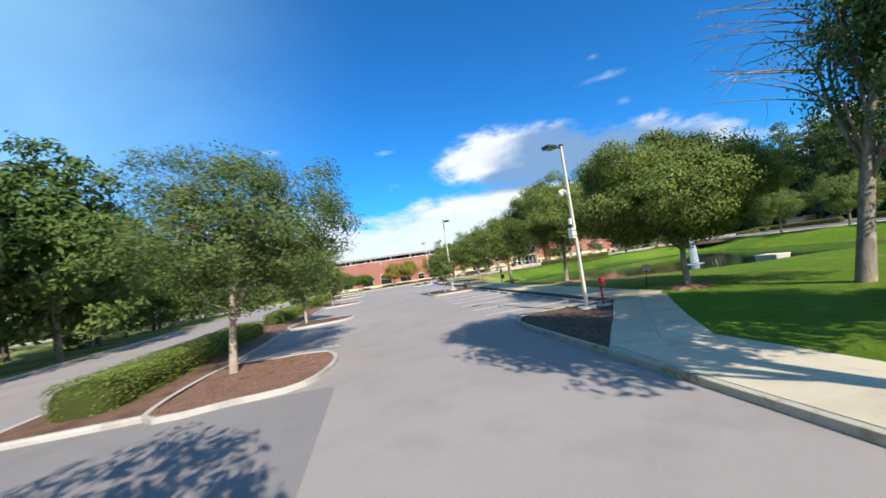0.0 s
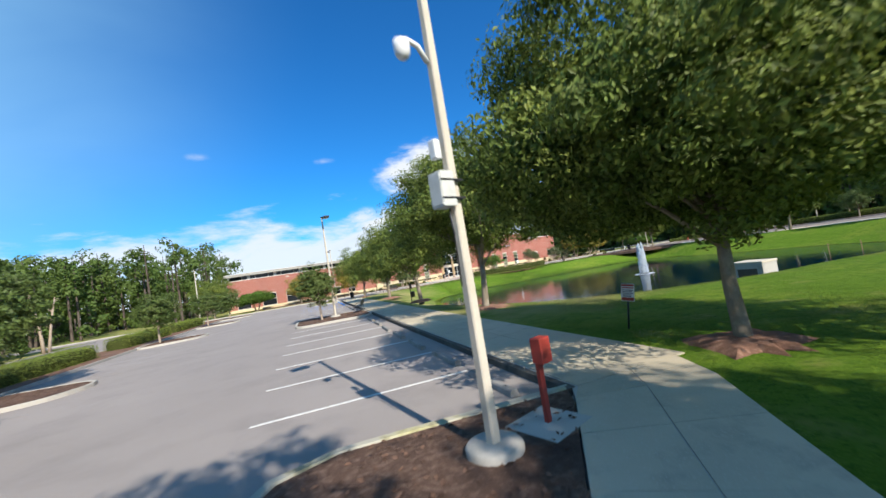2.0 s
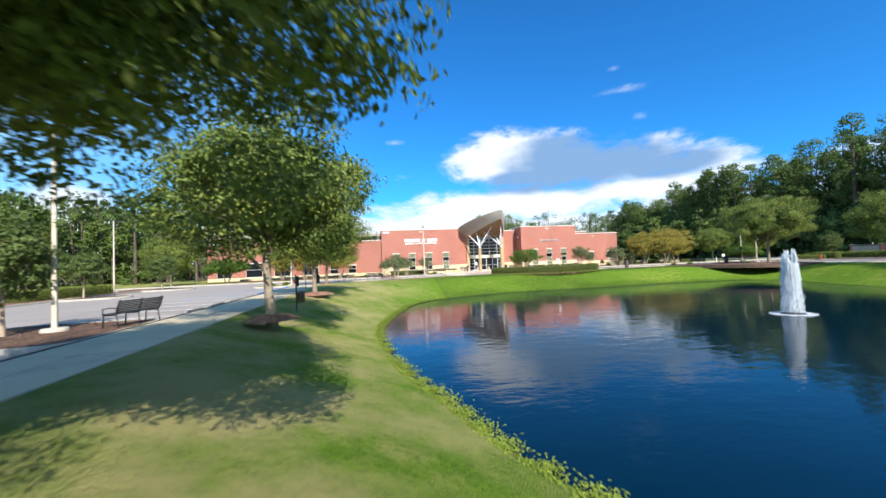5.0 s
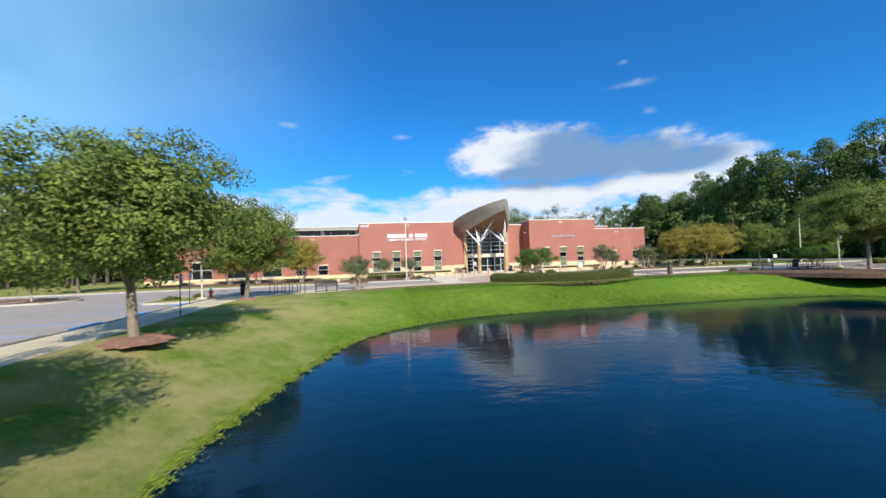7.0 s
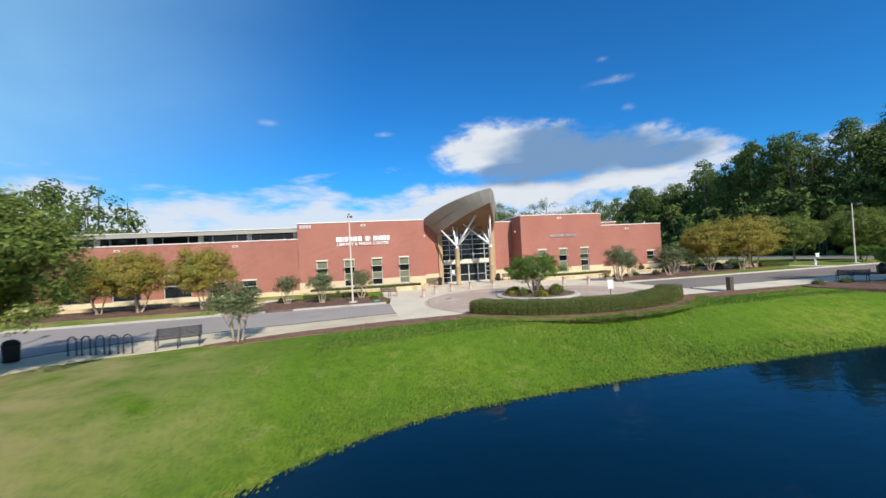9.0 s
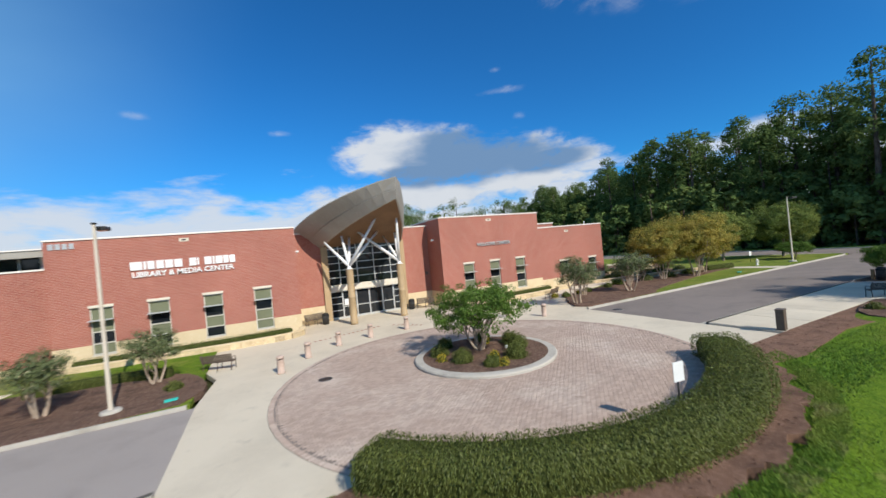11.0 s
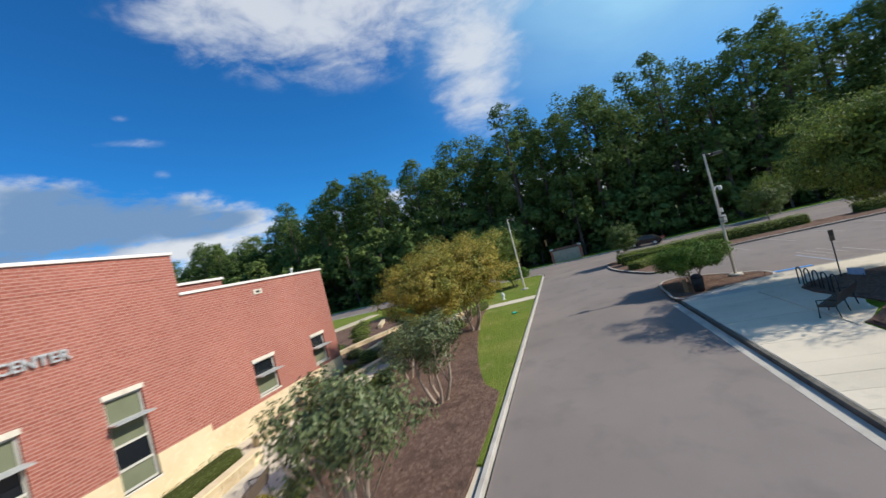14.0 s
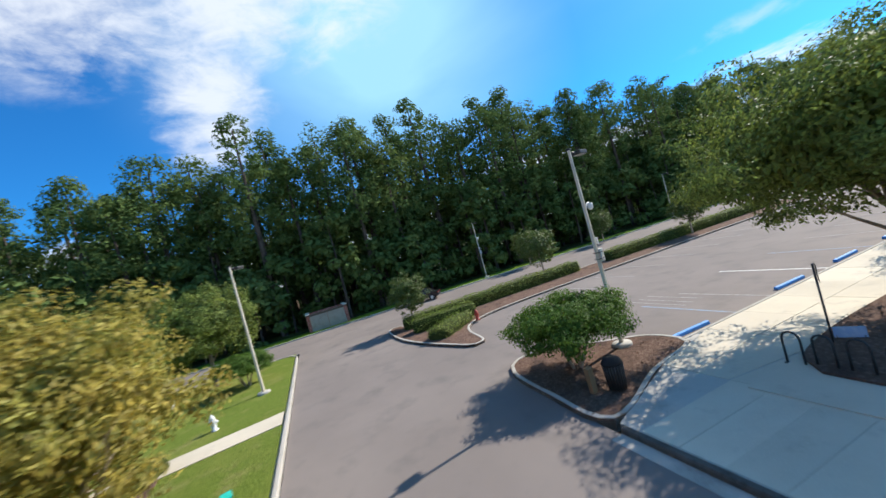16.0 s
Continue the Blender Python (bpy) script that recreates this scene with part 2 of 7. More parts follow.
CONCRETE = material("concrete", (0.63, 0.55, 0.425), 0.85, 0.25, vary=((0.25, (0.53, 0.46, 0.355), 0.45, 0.7, 5), (1.7, (0.43, 0.375, 0.295), 0.58, 0.82, 6), (40.0, (0.70, 0.615, 0.485), 0.55, 0.75, 3)), bump=((70.0, 0.002), (2.0, 0.004)), random_ob=0.05, mapping="WORLD")
CONCRETE_WARM = material("cream_concrete", (0.56, 0.475, 0.335), 0.85, 0.25, vary=((0.25, (0.42, 0.36, 0.265), 0.45, 0.7, 5), (1.7, (0.33, 0.285, 0.215), 0.56, 0.8, 6), (40.0, (0.57, 0.495, 0.38), 0.55, 0.75, 3)), bump=((70.0, 0.002), (2.0, 0.004)), random_ob=0.05, mapping="WORLD")
KERB = material("kerb_concrete", (0.46, 0.425, 0.37), 0.9, 0.2, vary=((0.8, (0.29, 0.265, 0.225), 0.5, 0.75, 6), (4.0, (0.21, 0.2, 0.16), 0.62, 0.85, 5), (50.0, (0.54, 0.5, 0.43), 0.55, 0.75, 3)), bump=((60.0, 0.003), (3.0, 0.006)), random_ob=0.05, mapping="WORLD")
MULCH = material("bark_mulch", (0.155, 0.095, 0.070), 0.95, 0.1, vary=((9.0, (0.27, 0.175, 0.13), 0.48, 0.66, 8), (1.1, (0.085, 0.055, 0.045), 0.5, 0.72, 5), (22.0, (0.30, 0.21, 0.16), 0.62, 0.74, 4, (1, 3, 1))), bump=((16.0, 0.05), (45.0, 0.02, (1, 2.5, 1))), mapping="WORLD")
MULCH_RED = material("red_mulch", (0.27, 0.145, 0.10), 0.95, 0.1, vary=((9.0, (0.40, 0.235, 0.165), 0.48, 0.66, 8), (1.1, (0.20, 0.115, 0.082), 0.5, 0.72, 5), (22.0, (0.47, 0.31, 0.22), 0.62, 0.74, 4, (1, 3, 1))), bump=((16.0, 0.05), (45.0, 0.02, (1, 2.5, 1))), mapping="WORLD")
KERB_LICHEN = material("lichened_kerb", (0.42, 0.39, 0.31), 0.92, 0.2, vary=((1.3, (0.46, 0.41, 0.16), 0.50, 0.68, 6), (2.6, (0.17, 0.155, 0.115), 0.54, 0.72, 6), (50.0, (0.52, 0.48, 0.4), 0.55, 0.75, 3)), bump=((60.0, 0.003), (3.0, 0.008)), mapping="WORLD")
# staining plus the shade on the kerb's face, both put into the colour
KERB_DARK = material("stained_shaded_kerb", (0.10, 0.093, 0.08), 0.92, 0.2, vary=((1.3, (0.17, 0.155, 0.13), 0.5, 0.7, 6), (4.0, (0.05, 0.047, 0.04), 0.5, 0.75, 5), (50.0, (0.2, 0.185, 0.16), 0.6, 0.75, 3)), bump=((60.0, 0.003), (3.0, 0.006)), mapping="WORLD")
MULCH_MID = material("brown_mulch", (0.235, 0.135, 0.093), 0.95, 0.1, vary=((9.0, (0.29, 0.175, 0.128), 0.48, 0.66, 8), (1.1, (0.13, 0.078, 0.058), 0.5, 0.72, 5), (22.0, (0.37, 0.25, 0.18), 0.62, 0.74, 4, (1, 3, 1))), bump=((16.0, 0.05), (45.0, 0.02, (1, 2.5, 1))), mapping="WORLD")
CHIP = material("bark_chip", (0.15, 0.085, 0.058), 0.9, 0.1, island=0.55)
GRASS = material("lawn_grass", (0.120, 0.208, 0.016), 0.95, 0.1, vary=((0.16, (0.225, 0.265, 0.035), 0.48, 0.68, 5), (0.7, (0.33, 0.285, 0.10), 0.57, 0.82, 8), (2.2, (0.07, 0.148, 0.01), 0.46, 0.68, 6), (9.0, (0.055, 0.118, 0.009), 0.50, 0.68, 5), (30.0, (0.175, 0.27, 0.028), 0.5, 0.68, 4)), bump=((35.0, 0.05), (5.0, 0.04)), mapping="WORLD")

GRASS_DRY = material("dry_grass", (0.15, 0.20, 0.032), 0.95, 0.1, vary=((0.16, (0.25, 0.255, 0.06), 0.46, 0.66, 5), (0.7, (0.32, 0.275, 0.11), 0.54, 0.78, 8), (9.0, (0.085, 0.125, 0.018), 0.50, 0.70, 5), (30.0, (0.20, 0.25, 0.045), 0.5, 0.68, 4)), bump=((35.0, 0.05), (5.0, 0.04)), mapping="WORLD")


def dry_bank(m, dry):
    """The lawn on the west bank of the pond is parched in patches."""
    nt = m.node_tree
    bsdf = next(n for n in nt.nodes if n.type == "BSDF_PRINCIPLED")
    old = bsdf.inputs["Base Color"].links[0].from_socket
    geo = nt.nodes.new("ShaderNodeNewGeometry")
    sp = nt.nodes.new("ShaderNodeSeparateXYZ")
    nt.links.new(geo.outputs["Position"], sp.inputs[0])
    n = nt.nodes.new("ShaderNodeTexNoise")
    n.inputs["Scale"].default_value, n.inputs["Detail"].default_value, n.inputs["Roughness"].default_value = 0.32, 7.0, 0.65
    nt.links.new(geo.outputs["Position"], n.inputs[0])
    side = nt.nodes.new("ShaderNodeMapRange")
    side.inputs[1].default_value, side.inputs[2].default_value = 29.5, 22.0
    nt.links.new(sp.outputs[0], side.inputs[0])
    patch = nt.nodes.new("ShaderNodeMapRange")
    patch.inputs[1].default_value, patch.inputs[2].default_value, patch.inputs[4].default_value = 0.36, 0.60, 0.85
    nt.links.new(n.outputs[0], patch.inputs[0])
    north = nt.nodes.new("ShaderNodeMapRange")
    north.inputs[1].default_value, north.inputs[2].default_value = 26.5, 31.5
    nt.links.new(sp.outputs[1], north.inputs[0])
    both = nt.nodes.new("ShaderNodeMath")
    both.operation = "MULTIPLY"
    nt.links.new(side.outputs[0], both.inputs[0])
    nt.links.new(north.outputs[0], both.inputs[1])
    mul = nt.nodes.new("ShaderNodeMath")
    mul.operation = "MULTIPLY"
    nt.links.new(both.outputs[0], mul.inputs[0])
    nt.links.new(patch.outputs[0], mul.inputs[1])
    mix = nt.nodes.new("ShaderNodeMix")
    mix.data_type = "RGBA"
    nt.links.new(mul.outputs[0], mix.inputs[0])
    nt.links.new(old, mix.inputs[6])
    mix.inputs[7].default_value = (*dry, 1)
    nt.links.new(mix.outputs[2], bsdf.inputs["Base Color"])


dry_bank(GRASS, (0.40, 0.335, 0.15))
BLADE = material("grass_blade", (0.14, 0.23, 0.036), 0.8, 0.12, island=0.3, translucent=0.35, vary=((0.16, (0.28, 0.30, 0.07), 0.44, 0.64, 5), (0.7, (0.40, 0.34, 0.16), 0.53, 0.76, 6)), mapping="WORLD")
BLADE_DARK = material("bank_blade", (0.105, 0.19, 0.03), 0.75, 0.2, island=0.45, translucent=0.3, vary=((0.4, (0.16, 0.22, 0.045), 0.45, 0.65, 5), (0.9, (0.25, 0.24, 0.09), 0.62, 0.85, 6)), mapping="WORLD")
dry_bank(BLADE, (0.47, 0.39, 0.2))
RUSH = material("shore_weed", (0.215, 0.28, 0.042), 0.8, 0.1, island=0.2, translucent=0.2)
FLOOR_WOOD = material("forest_floor", (0.055, 0.06, 0.022), 0.95, 0.1, vary=((0.2, (0.085, 0.105, 0.03), 0.45, 0.65, 5), (2.5, (0.03, 0.028, 0.014), 0.5, 0.7, 6)), bump=((3.0, 0.15),), mapping="WORLD")
BRICK = brick_material("red_brick", (0.36, 0.122, 0.088), (0.305, 0.093, 0.065), (0.46, 0.265, 0.21), 0.305, 0.102, 0.013)
PAVER = brick_material("brick_paver", (0.43, 0.33, 0.295), (0.35, 0.265, 0.24), (0.24, 0.195, 0.17), 0.21, 0.105, 0.008, "XY", 0.006, 0.9, 0.0)
PAVER_PIECE = material("paver", (0.385, 0.292, 0.238), 0.88, 0.2, island=0.12, random_ob=0.12, vary=((0.3, (0.46, 0.37, 0.31), 0.46, 0.68, 5), (1.4, (0.30, 0.23, 0.185), 0.56, 0.76, 5)), bump=((60.0, 0.002),), mapping="WORLD")
PAVER_JOINT = material("paver_joint_sand", (0.23, 0.19, 0.165), 0.95, 0.1, vary=((8.0, (0.17, 0.14, 0.12), 0.45, 0.7, 5),), mapping="WORLD")
STONE = material("cream_stone", (0.68, 0.545, 0.345), 0.8, 0.25, vary=((0.6, (0.60, 0.47, 0.28), 0.45, 0.7, 5), (5.0, (0.73, 0.61, 0.41), 0.5, 0.75, 5)), bump=((30.0, 0.003),), random_ob=0.08, mapping="WORLD")
ROCK = material("field_stone", (0.60, 0.47, 0.29), 0.9, 0.2, vary=((2.0, (0.46, 0.34, 0.2), 0.45, 0.7, 6), (9.0, (0.70, 0.58, 0.40), 0.5, 0.75, 5)), bump=((9.0, 0.03), (40.0, 0.006)), random_ob=0.2, mapping="WORLD")
COPING = material("white_coping", (0.78, 0.73, 0.66), 0.6, 0.4, vary=((2.0, (0.64, 0.58, 0.5), 0.5, 0.8, 5),), mapping="WORLD")
PRECAST = material("precast_cap", (0.66, 0.60, 0.49), 0.8, 0.25, vary=((3.0, (0.54, 0.48, 0.38), 0.5, 0.75, 5),), mapping="WORLD")
METAL_ROOF = material("canopy_metal", (0.36, 0.335, 0.29), 0.5, 0.5, vary=((0.5, (0.31, 0.285, 0.245), 0.4, 0.7, 4), (4.0, (0.40, 0.375, 0.33), 0.5, 0.8, 5)), mapping="WORLD")
SOFFIT = material("canopy_soffit", (0.21, 0.125, 0.068), 0.7, 0.3, vary=((0.8, (0.165, 0.096, 0.052), 0.4, 0.7, 4),), bump=((14.0, 0.004, (6, 0.2, 1)),), mapping="WORLD")
TAN = material("tan_column", (0.42, 0.30, 0.17), 0.65, 0.3, vary=((1.2, (0.35, 0.245, 0.135), 0.45, 0.7, 5), (14.0, (0.47, 0.345, 0.20), 0.5, 0.75, 4)), bump=((30.0, 0.002),), mapping="WORLD")
WHITE = material("white_paint", (0.78, 0.775, 0.76), 0.45, 0.45, vary=((3.0, (0.66, 0.65, 0.62), 0.55, 0.85, 5),))
MARKING = material("road_paint", (0.70, 0.68, 0.63), 0.75, 0.25, vary=((9.0, (0.36, 0.34, 0.32), 0.52, 0.72, 7),), mapping="WORLD")
BLUE = material("blue_paint", (0.10, 0.34, 0.80), 0.6, 0.35, vary=((6.0, (0.16, 0.42, 0.82), 0.5, 0.75, 6), (20.0, (0.28, 0.42, 0.62), 0.66, 0.8, 4)))
STOP = material("wheel_stop_concrete", (0.33, 0.31, 0.28), 0.9, 0.2, vary=((3.0, (0.22, 0.205, 0.185), 0.45, 0.7, 6), (30.0, (0.42, 0.4, 0.37), 0.6, 0.75, 3)), bump=((40.0, 0.004),))
POLE = material("pole_concrete", (0.60, 0.53, 0.43), 0.75, 0.3, vary=((1.0, (0.50, 0.44, 0.35), 0.45, 0.7, 5), (25.0, (0.66, 0.59, 0.48), 0.55, 0.75, 3)), bump=((50.0, 0.002),))
DARK_METAL = material("dark_metal", (0.028, 0.027, 0.027), 0.45, 0.5, vary=((8.0, (0.05, 0.046, 0.042), 0.5, 0.75, 5),))
BRONZE = material("bronze_metal", (0.10, 0.075, 0.055), 0.5, 0.5, vary=((6.0, (0.14, 0.105, 0.08), 0.5, 0.75, 5),))
GREY_BOX = material("light_grey_box", (0.60, 0.60, 0.56), 0.5, 0.4, vary=((5.0, (0.49, 0.49, 0.45), 0.5, 0.8, 5),))
ALU = material("aluminium", (0.62, 0.62, 0.60), 0.4, 0.5, 0.6, vary=((10.0, (0.5, 0.5, 0.48), 0.5, 0.8, 4),))
RED = material("red_paint", (0.40, 0.05, 0.035), 0.55, 0.4, vary=((5.0, (0.30, 0.045, 0.03), 0.5, 0.75, 5),))
GREEN_PAINT = material("green_paint", (0.03, 0.35, 0.22), 0.5, 0.4, vary=((6.0, (0.04, 0.27, 0.18), 0.5, 0.75, 4),))
SIGN_WHITE = material("sign_white", (0.74, 0.74, 0.72), 0.45, 0.4, vary=((4.0, (0.66, 0.66, 0.63), 0.5, 0.8, 4),))
INK = material("sign_ink", (0.03, 0.03, 0.035), 0.5, 0.4)
FRAME = material("window_frame", (0.55, 0.525, 0.46), 0.5, 0.4, vary=((6.0, (0.47, 0.45, 0.39), 0.5, 0.8, 4),))
BLIND = material("roller_blind", (0.175, 0.185, 0.115), 0.85, 0.2, vary=((1.0, (0.145, 0.155, 0.095), 0.4, 0.7, 4),), mapping="WORLD")
PLASTER = material("inner_plaster", (0.35, 0.33, 0.3), 0.9, 0.2, vary=((1.0, (0.3, 0.28, 0.25), 0.4, 0.7, 4),))
ROOFING = material("roof_membrane", (0.42, 0.41, 0.39), 0.9, 0.2, vary=((0.4, (0.34, 0.33, 0.31), 0.45, 0.7, 5),), mapping="WORLD")
BARK = material("bark", (0.25, 0.205, 0.15), 0.95, 0.1, vary=((5.0, (0.16, 0.125, 0.092), 0.48, 0.68, 6, (1, 1, 0.25)), (2.2, (0.40, 0.355, 0.275), 0.5, 0.7, 6), (16.0, (0.36, 0.30, 0.235), 0.55, 0.75, 5, (1, 1, 0.3))), bump=((9.0, 0.03, (1, 1, 0.25)), (40.0, 0.008)))
WOOD_BARK = material("dark_pine_bark", (0.13, 0.105, 0.085), 0.95, 0.1, vary=((3.0, (0.05, 0.037, 0.03), 0.45, 0.65, 5, (1, 1, 0.3)),), mapping="WORLD")
BARK_PALE = material("pale_bark", (0.42, 0.33, 0.25), 0.85, 0.15, vary=((5.0, (0.27, 0.20, 0.145), 0.48, 0.68, 6, (1, 1, 0.3)), (14.0, (0.52, 0.43, 0.34), 0.58, 0.75, 5)), bump=((20.0, 0.006),))
OAK_LEAF = material("oak_leaf", (0.14, 0.19, 0.04), 0.55, 0.25, island=0.5, translucent=0.34, vary=((0.9, (0.25, 0.29, 0.06), 0.45, 0.68, 4), (0.9, (0.22, 0.2, 0.06), 0.72, 0.84, 2)), mapping="WORLD")
ELM_LEAF = material("elm_leaf", (0.10, 0.145, 0.034), 0.5, 0.35, island=0.35, translucent=0.32, vary=((0.8, (0.14, 0.18, 0.045), 0.45, 0.7, 3),), mapping="WORLD")
HOLLY_LEAF = material("ligustrum_leaf", (0.10, 0.175, 0.028), 0.6, 0.2, island=0.4, translucent=0.35)
GOLD_LEAF = material("golden_leaf", (0.38, 0.30, 0.06), 0.55, 0.3, island=0.4, translucent=0.4, vary=((0.8, (0.26, 0.27, 0.055), 0.45, 0.65, 3),), mapping="WORLD")
OLIVE_LEAF = material("grey_green_leaf", (0.135, 0.165, 0.065), 0.5, 0.4, island=0.45, translucent=0.3)
HEDGE_LEAF = material("hedge_leaf", (0.105, 0.128, 0.026), 0.5, 0.35, island=0.3, translucent=0.25, vary=((1.2, (0.15, 0.165, 0.034), 0.48, 0.7, 3),), mapping="WORLD")
# near-black green: paints the shade between leaves on solid cores; also colours palmetto stalks
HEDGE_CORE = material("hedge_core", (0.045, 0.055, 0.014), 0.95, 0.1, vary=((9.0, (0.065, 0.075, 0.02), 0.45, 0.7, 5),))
HEDGE_BRIGHT = material("bright_hedge_leaf", (0.19, 0.245, 0.04), 0.5, 0.3, island=0.3, translucent=0.3, vary=((1.2, (0.25, 0.29, 0.05), 0.48, 0.7, 3),), mapping="WORLD")
MARKING_FAINT = material("worn_road_paint", (0.36, 0.335, 0.315), 0.85, 0.2, vary=((5.0, (0.29, 0.258, 0.236), 0.42, 0.6, 7),), mapping="WORLD")
BLUE_FAINT = material("worn_blue_paint", (0.26, 0.34, 0.45), 0.85, 0.2, vary=((5.0, (0.29, 0.27, 0.26), 0.42, 0.6, 7),), mapping="WORLD")
YELLOW_LEAF = material("yellow_leaf", (0.42, 0.33, 0.03), 0.6, 0.3, island=0.4, translucent=0.3)
PINE_LEAF = material("pine_foliage", (0.105, 0.165, 0.05), 0.8, 0.08, island=0.2, translucent=0.3, vary=((0.10, (0.17, 0.225, 0.066), 0.45, 0.65, 3), (0.5, (0.075, 0.12, 0.04), 0.5, 0.7, 3)), mapping="WORLD")
WOOD_LEAF = material("woodland_foliage", (0.085, 0.135, 0.028), 0.6, 0.25, island=0.22, translucent=0.25, vary=((0.10, (0.125, 0.17, 0.036), 0.45, 0.65, 3),), mapping="WORLD")
FOAM = material("spray", (0.85, 0.88, 0.9), 0.35, 0.4, translucent=0.5)
RUBBER = material("rubber", (0.02, 0.02, 0.02), 0.8, 0.3)
CAR_PAINT = material("black_car_paint", (0.012, 0.012, 0.015), 0.2, 0.6)
TIMBER = material("timber", (0.30, 0.19, 0.10), 0.8, 0.2, vary=((6.0, (0.22, 0.14, 0.075), 0.45, 0.7, 5, (1, 1, 0.2)),))
LAMP_GLASS = material("lamp_lens", (0.5, 0.5, 0.48), 0.15, 0.5)


def glass_material(name, tint, rough=0.03):
    m = material(name, tint, rough, 0.5)
    return m


DARK_GLASS = glass_material("dark_glass", (0.012, 0.015, 0.018))
DOOR_GLASS = material("clear_glass", (0.55, 0.6, 0.6), 0.02, 0.5, trans=1.0)


def water_material():
    m = material("pond_water", (0.0004, 0.011, 0.023), 0.02, 0.5)
    nt = m.node_tree
    bsdf = next(n for n in nt.nodes if n.type == "BSDF_PRINCIPLED")
    bsdf.inputs["IOR"].default_value = 1.33
    geo = nt.nodes.new("ShaderNodeNewGeometry")
    prev = None
    for scale, dist, st in ((0.9, 0.012, (1.0, 1.7, 1)), (3.5, 0.0035, (1.0, 1.9, 1)), (0.16, 0.02, (1, 1, 1))):
        mp = nt.nodes.new("ShaderNodeMapping")
        mp.inputs["Scale"].default_value = st
        nt.links.new(geo.outputs["Position"], mp.inputs[0])
        n = nt.nodes.new("ShaderNodeTexNoise")
        n.inputs["Scale"].default_value, n.inputs["Detail"].default_value = scale, 3.0
        nt.links.new(mp.outputs[0], n.inputs[0])
        b = nt.nodes.new("ShaderNodeBump")
        b.inputs["Distance"].default_value = dist
        nt.links.new(n.outputs[0], b.inputs["Height"])
        if prev is not None:
            nt.links.new(prev, b.inputs["Normal"])
        prev = b.outputs[0]
    nt.links.new(prev, bsdf.inputs["Normal"])
    return m


WATER = water_material()


# ---- building blocks ----
def thing(name, label, category, at=(0, 0, 0), turn=0.0, group="", kind=""):
    ob = new(name)
    ob.empty_display_size = 0.2
    ob.matrix_basis = pose(*at, 0, 0, turn)
    return tagged(ob, label, category, group, kind)


def mesh_ob(name, bm, mat, parent=None, label=""):
    me = bpy.data.meshes.new(name)
    bm.normal_update()
    bm.to_mesh(me)
    bm.free()
    for m in mat if isinstance(mat, (list, tuple)) else (mat,):
        me.materials.append(m)
    ob = new(name, me)
    if parent is not None:
        ob.parent = parent
    if label:
        tagged(ob, label)
    return ob


def part(name, bm, mat, parent, label=""):
    return mesh_ob(name, bm, mat, parent, label)


def raw_ob(name, verts, faces, mats, parent=None, smooth=False, index=None):
    """A mesh from numpy arrays: verts (n, 3), faces (m, 3 or 4)."""
    me = bpy.data.meshes.new(name)
    k = faces.shape[1]
    me.vertices.add(len(verts))
    me.vertices.foreach_set("co", np.ascontiguousarray(verts, dtype=np.float32).ravel())
    me.loops.add(faces.size)
    me.loops.foreach_set("vertex_index", np.ascontiguousarray(faces, dtype=np.int32).ravel())
    me.polygons.add(len(faces))
    me.polygons.foreach_set("loop_start", np.arange(len(faces), dtype=np.int32) * k)
    me.polygons.foreach_set("loop_total", np.full(len(faces), k, dtype=np.int32))
    if index is not None:
        me.polygons.foreach_set("material_index", np.ascontiguousarray(index, dtype=np.int32))
    me.polygons.foreach_set("use_smooth", np.full(len(faces), smooth))
    me.update(calc_edges=True)
    for m in mats if isinstance(mats, (list, tuple)) else (mats,):
        me.materials.append(m)
    ob = new(name, me)
    if parent is not None:
        ob.parent = parent
    return ob


def box(bm, x0, x1, y0, y1, z0, z1, bevel=0.0, m=None):
    made = bmesh.ops.create_cube(bm, size=1.0)["verts"]
    mat = Matrix.Translation(((x0 + x1) / 2, (y0 + y1) / 2, (z0 + z1) / 2)) @ Matrix.Diagonal((x1 - x0, y1 - y0, z1 - z0, 1))
    if m is not None:
        mat = m @ mat
    bmesh.ops.transform(bm, matrix=mat, verts=made)
    if bevel:
        edges = list({e for v in made for e in v.link_edges})
        bmesh.ops.bevel(bm, geom=edges, offset=bevel, segments=2, profile=0.6, affect="EDGES")


def one_box(x0, x1, y0, y1, z0, z1, bevel=0.0, m=None):
    bm = bmesh.new()
    box(bm, x0, x1, y0, y1, z0, z1, bevel, m)
    return bm


def tube(bm, pts, radii, seg=10, cap=True):
    """A round bar along pts, with a radius at each."""
    pts = [Vector(p) for p in pts]
    if isinstance(radii, (int, float)):
        radii = [radii] * len(pts)
    rings = []
    ref = None
    for i, p in enumerate(pts):
        d = (pts[min(i + 1, len(pts) - 1)] - pts[max(i - 1, 0)]).normalized()
        if ref is None:
            ref = Vector((1, 0, 0)) if abs(d.x) < 0.8 else Vector((0, 1, 0))
        u = d.cross(ref).normalized()
        v = d.cross(u)
        ref = u.cross(d)
        rings.append([bm.verts.new(p + (u * math.cos(a) + v * math.sin(a)) * radii[i]) for a in (2 * math.pi * k / seg for k in range(seg))])
    for a, b in zip(rings, rings[1:]):
        for k in range(seg):
            f = bm.faces.new((a[k], b[k], b[(k + 1) % seg], a[(k + 1) % seg]))
            f.smooth = True
    if cap:
        bm.faces.new(rings[0])
        bm.faces.new(list(reversed(rings[-1])))


def one_tube(pts, radii, seg=10):
    bm = bmesh.new()
    tube(bm, pts, radii, seg)
    bmesh.ops.recalc_face_normals(bm, faces=bm.faces)
    return bm


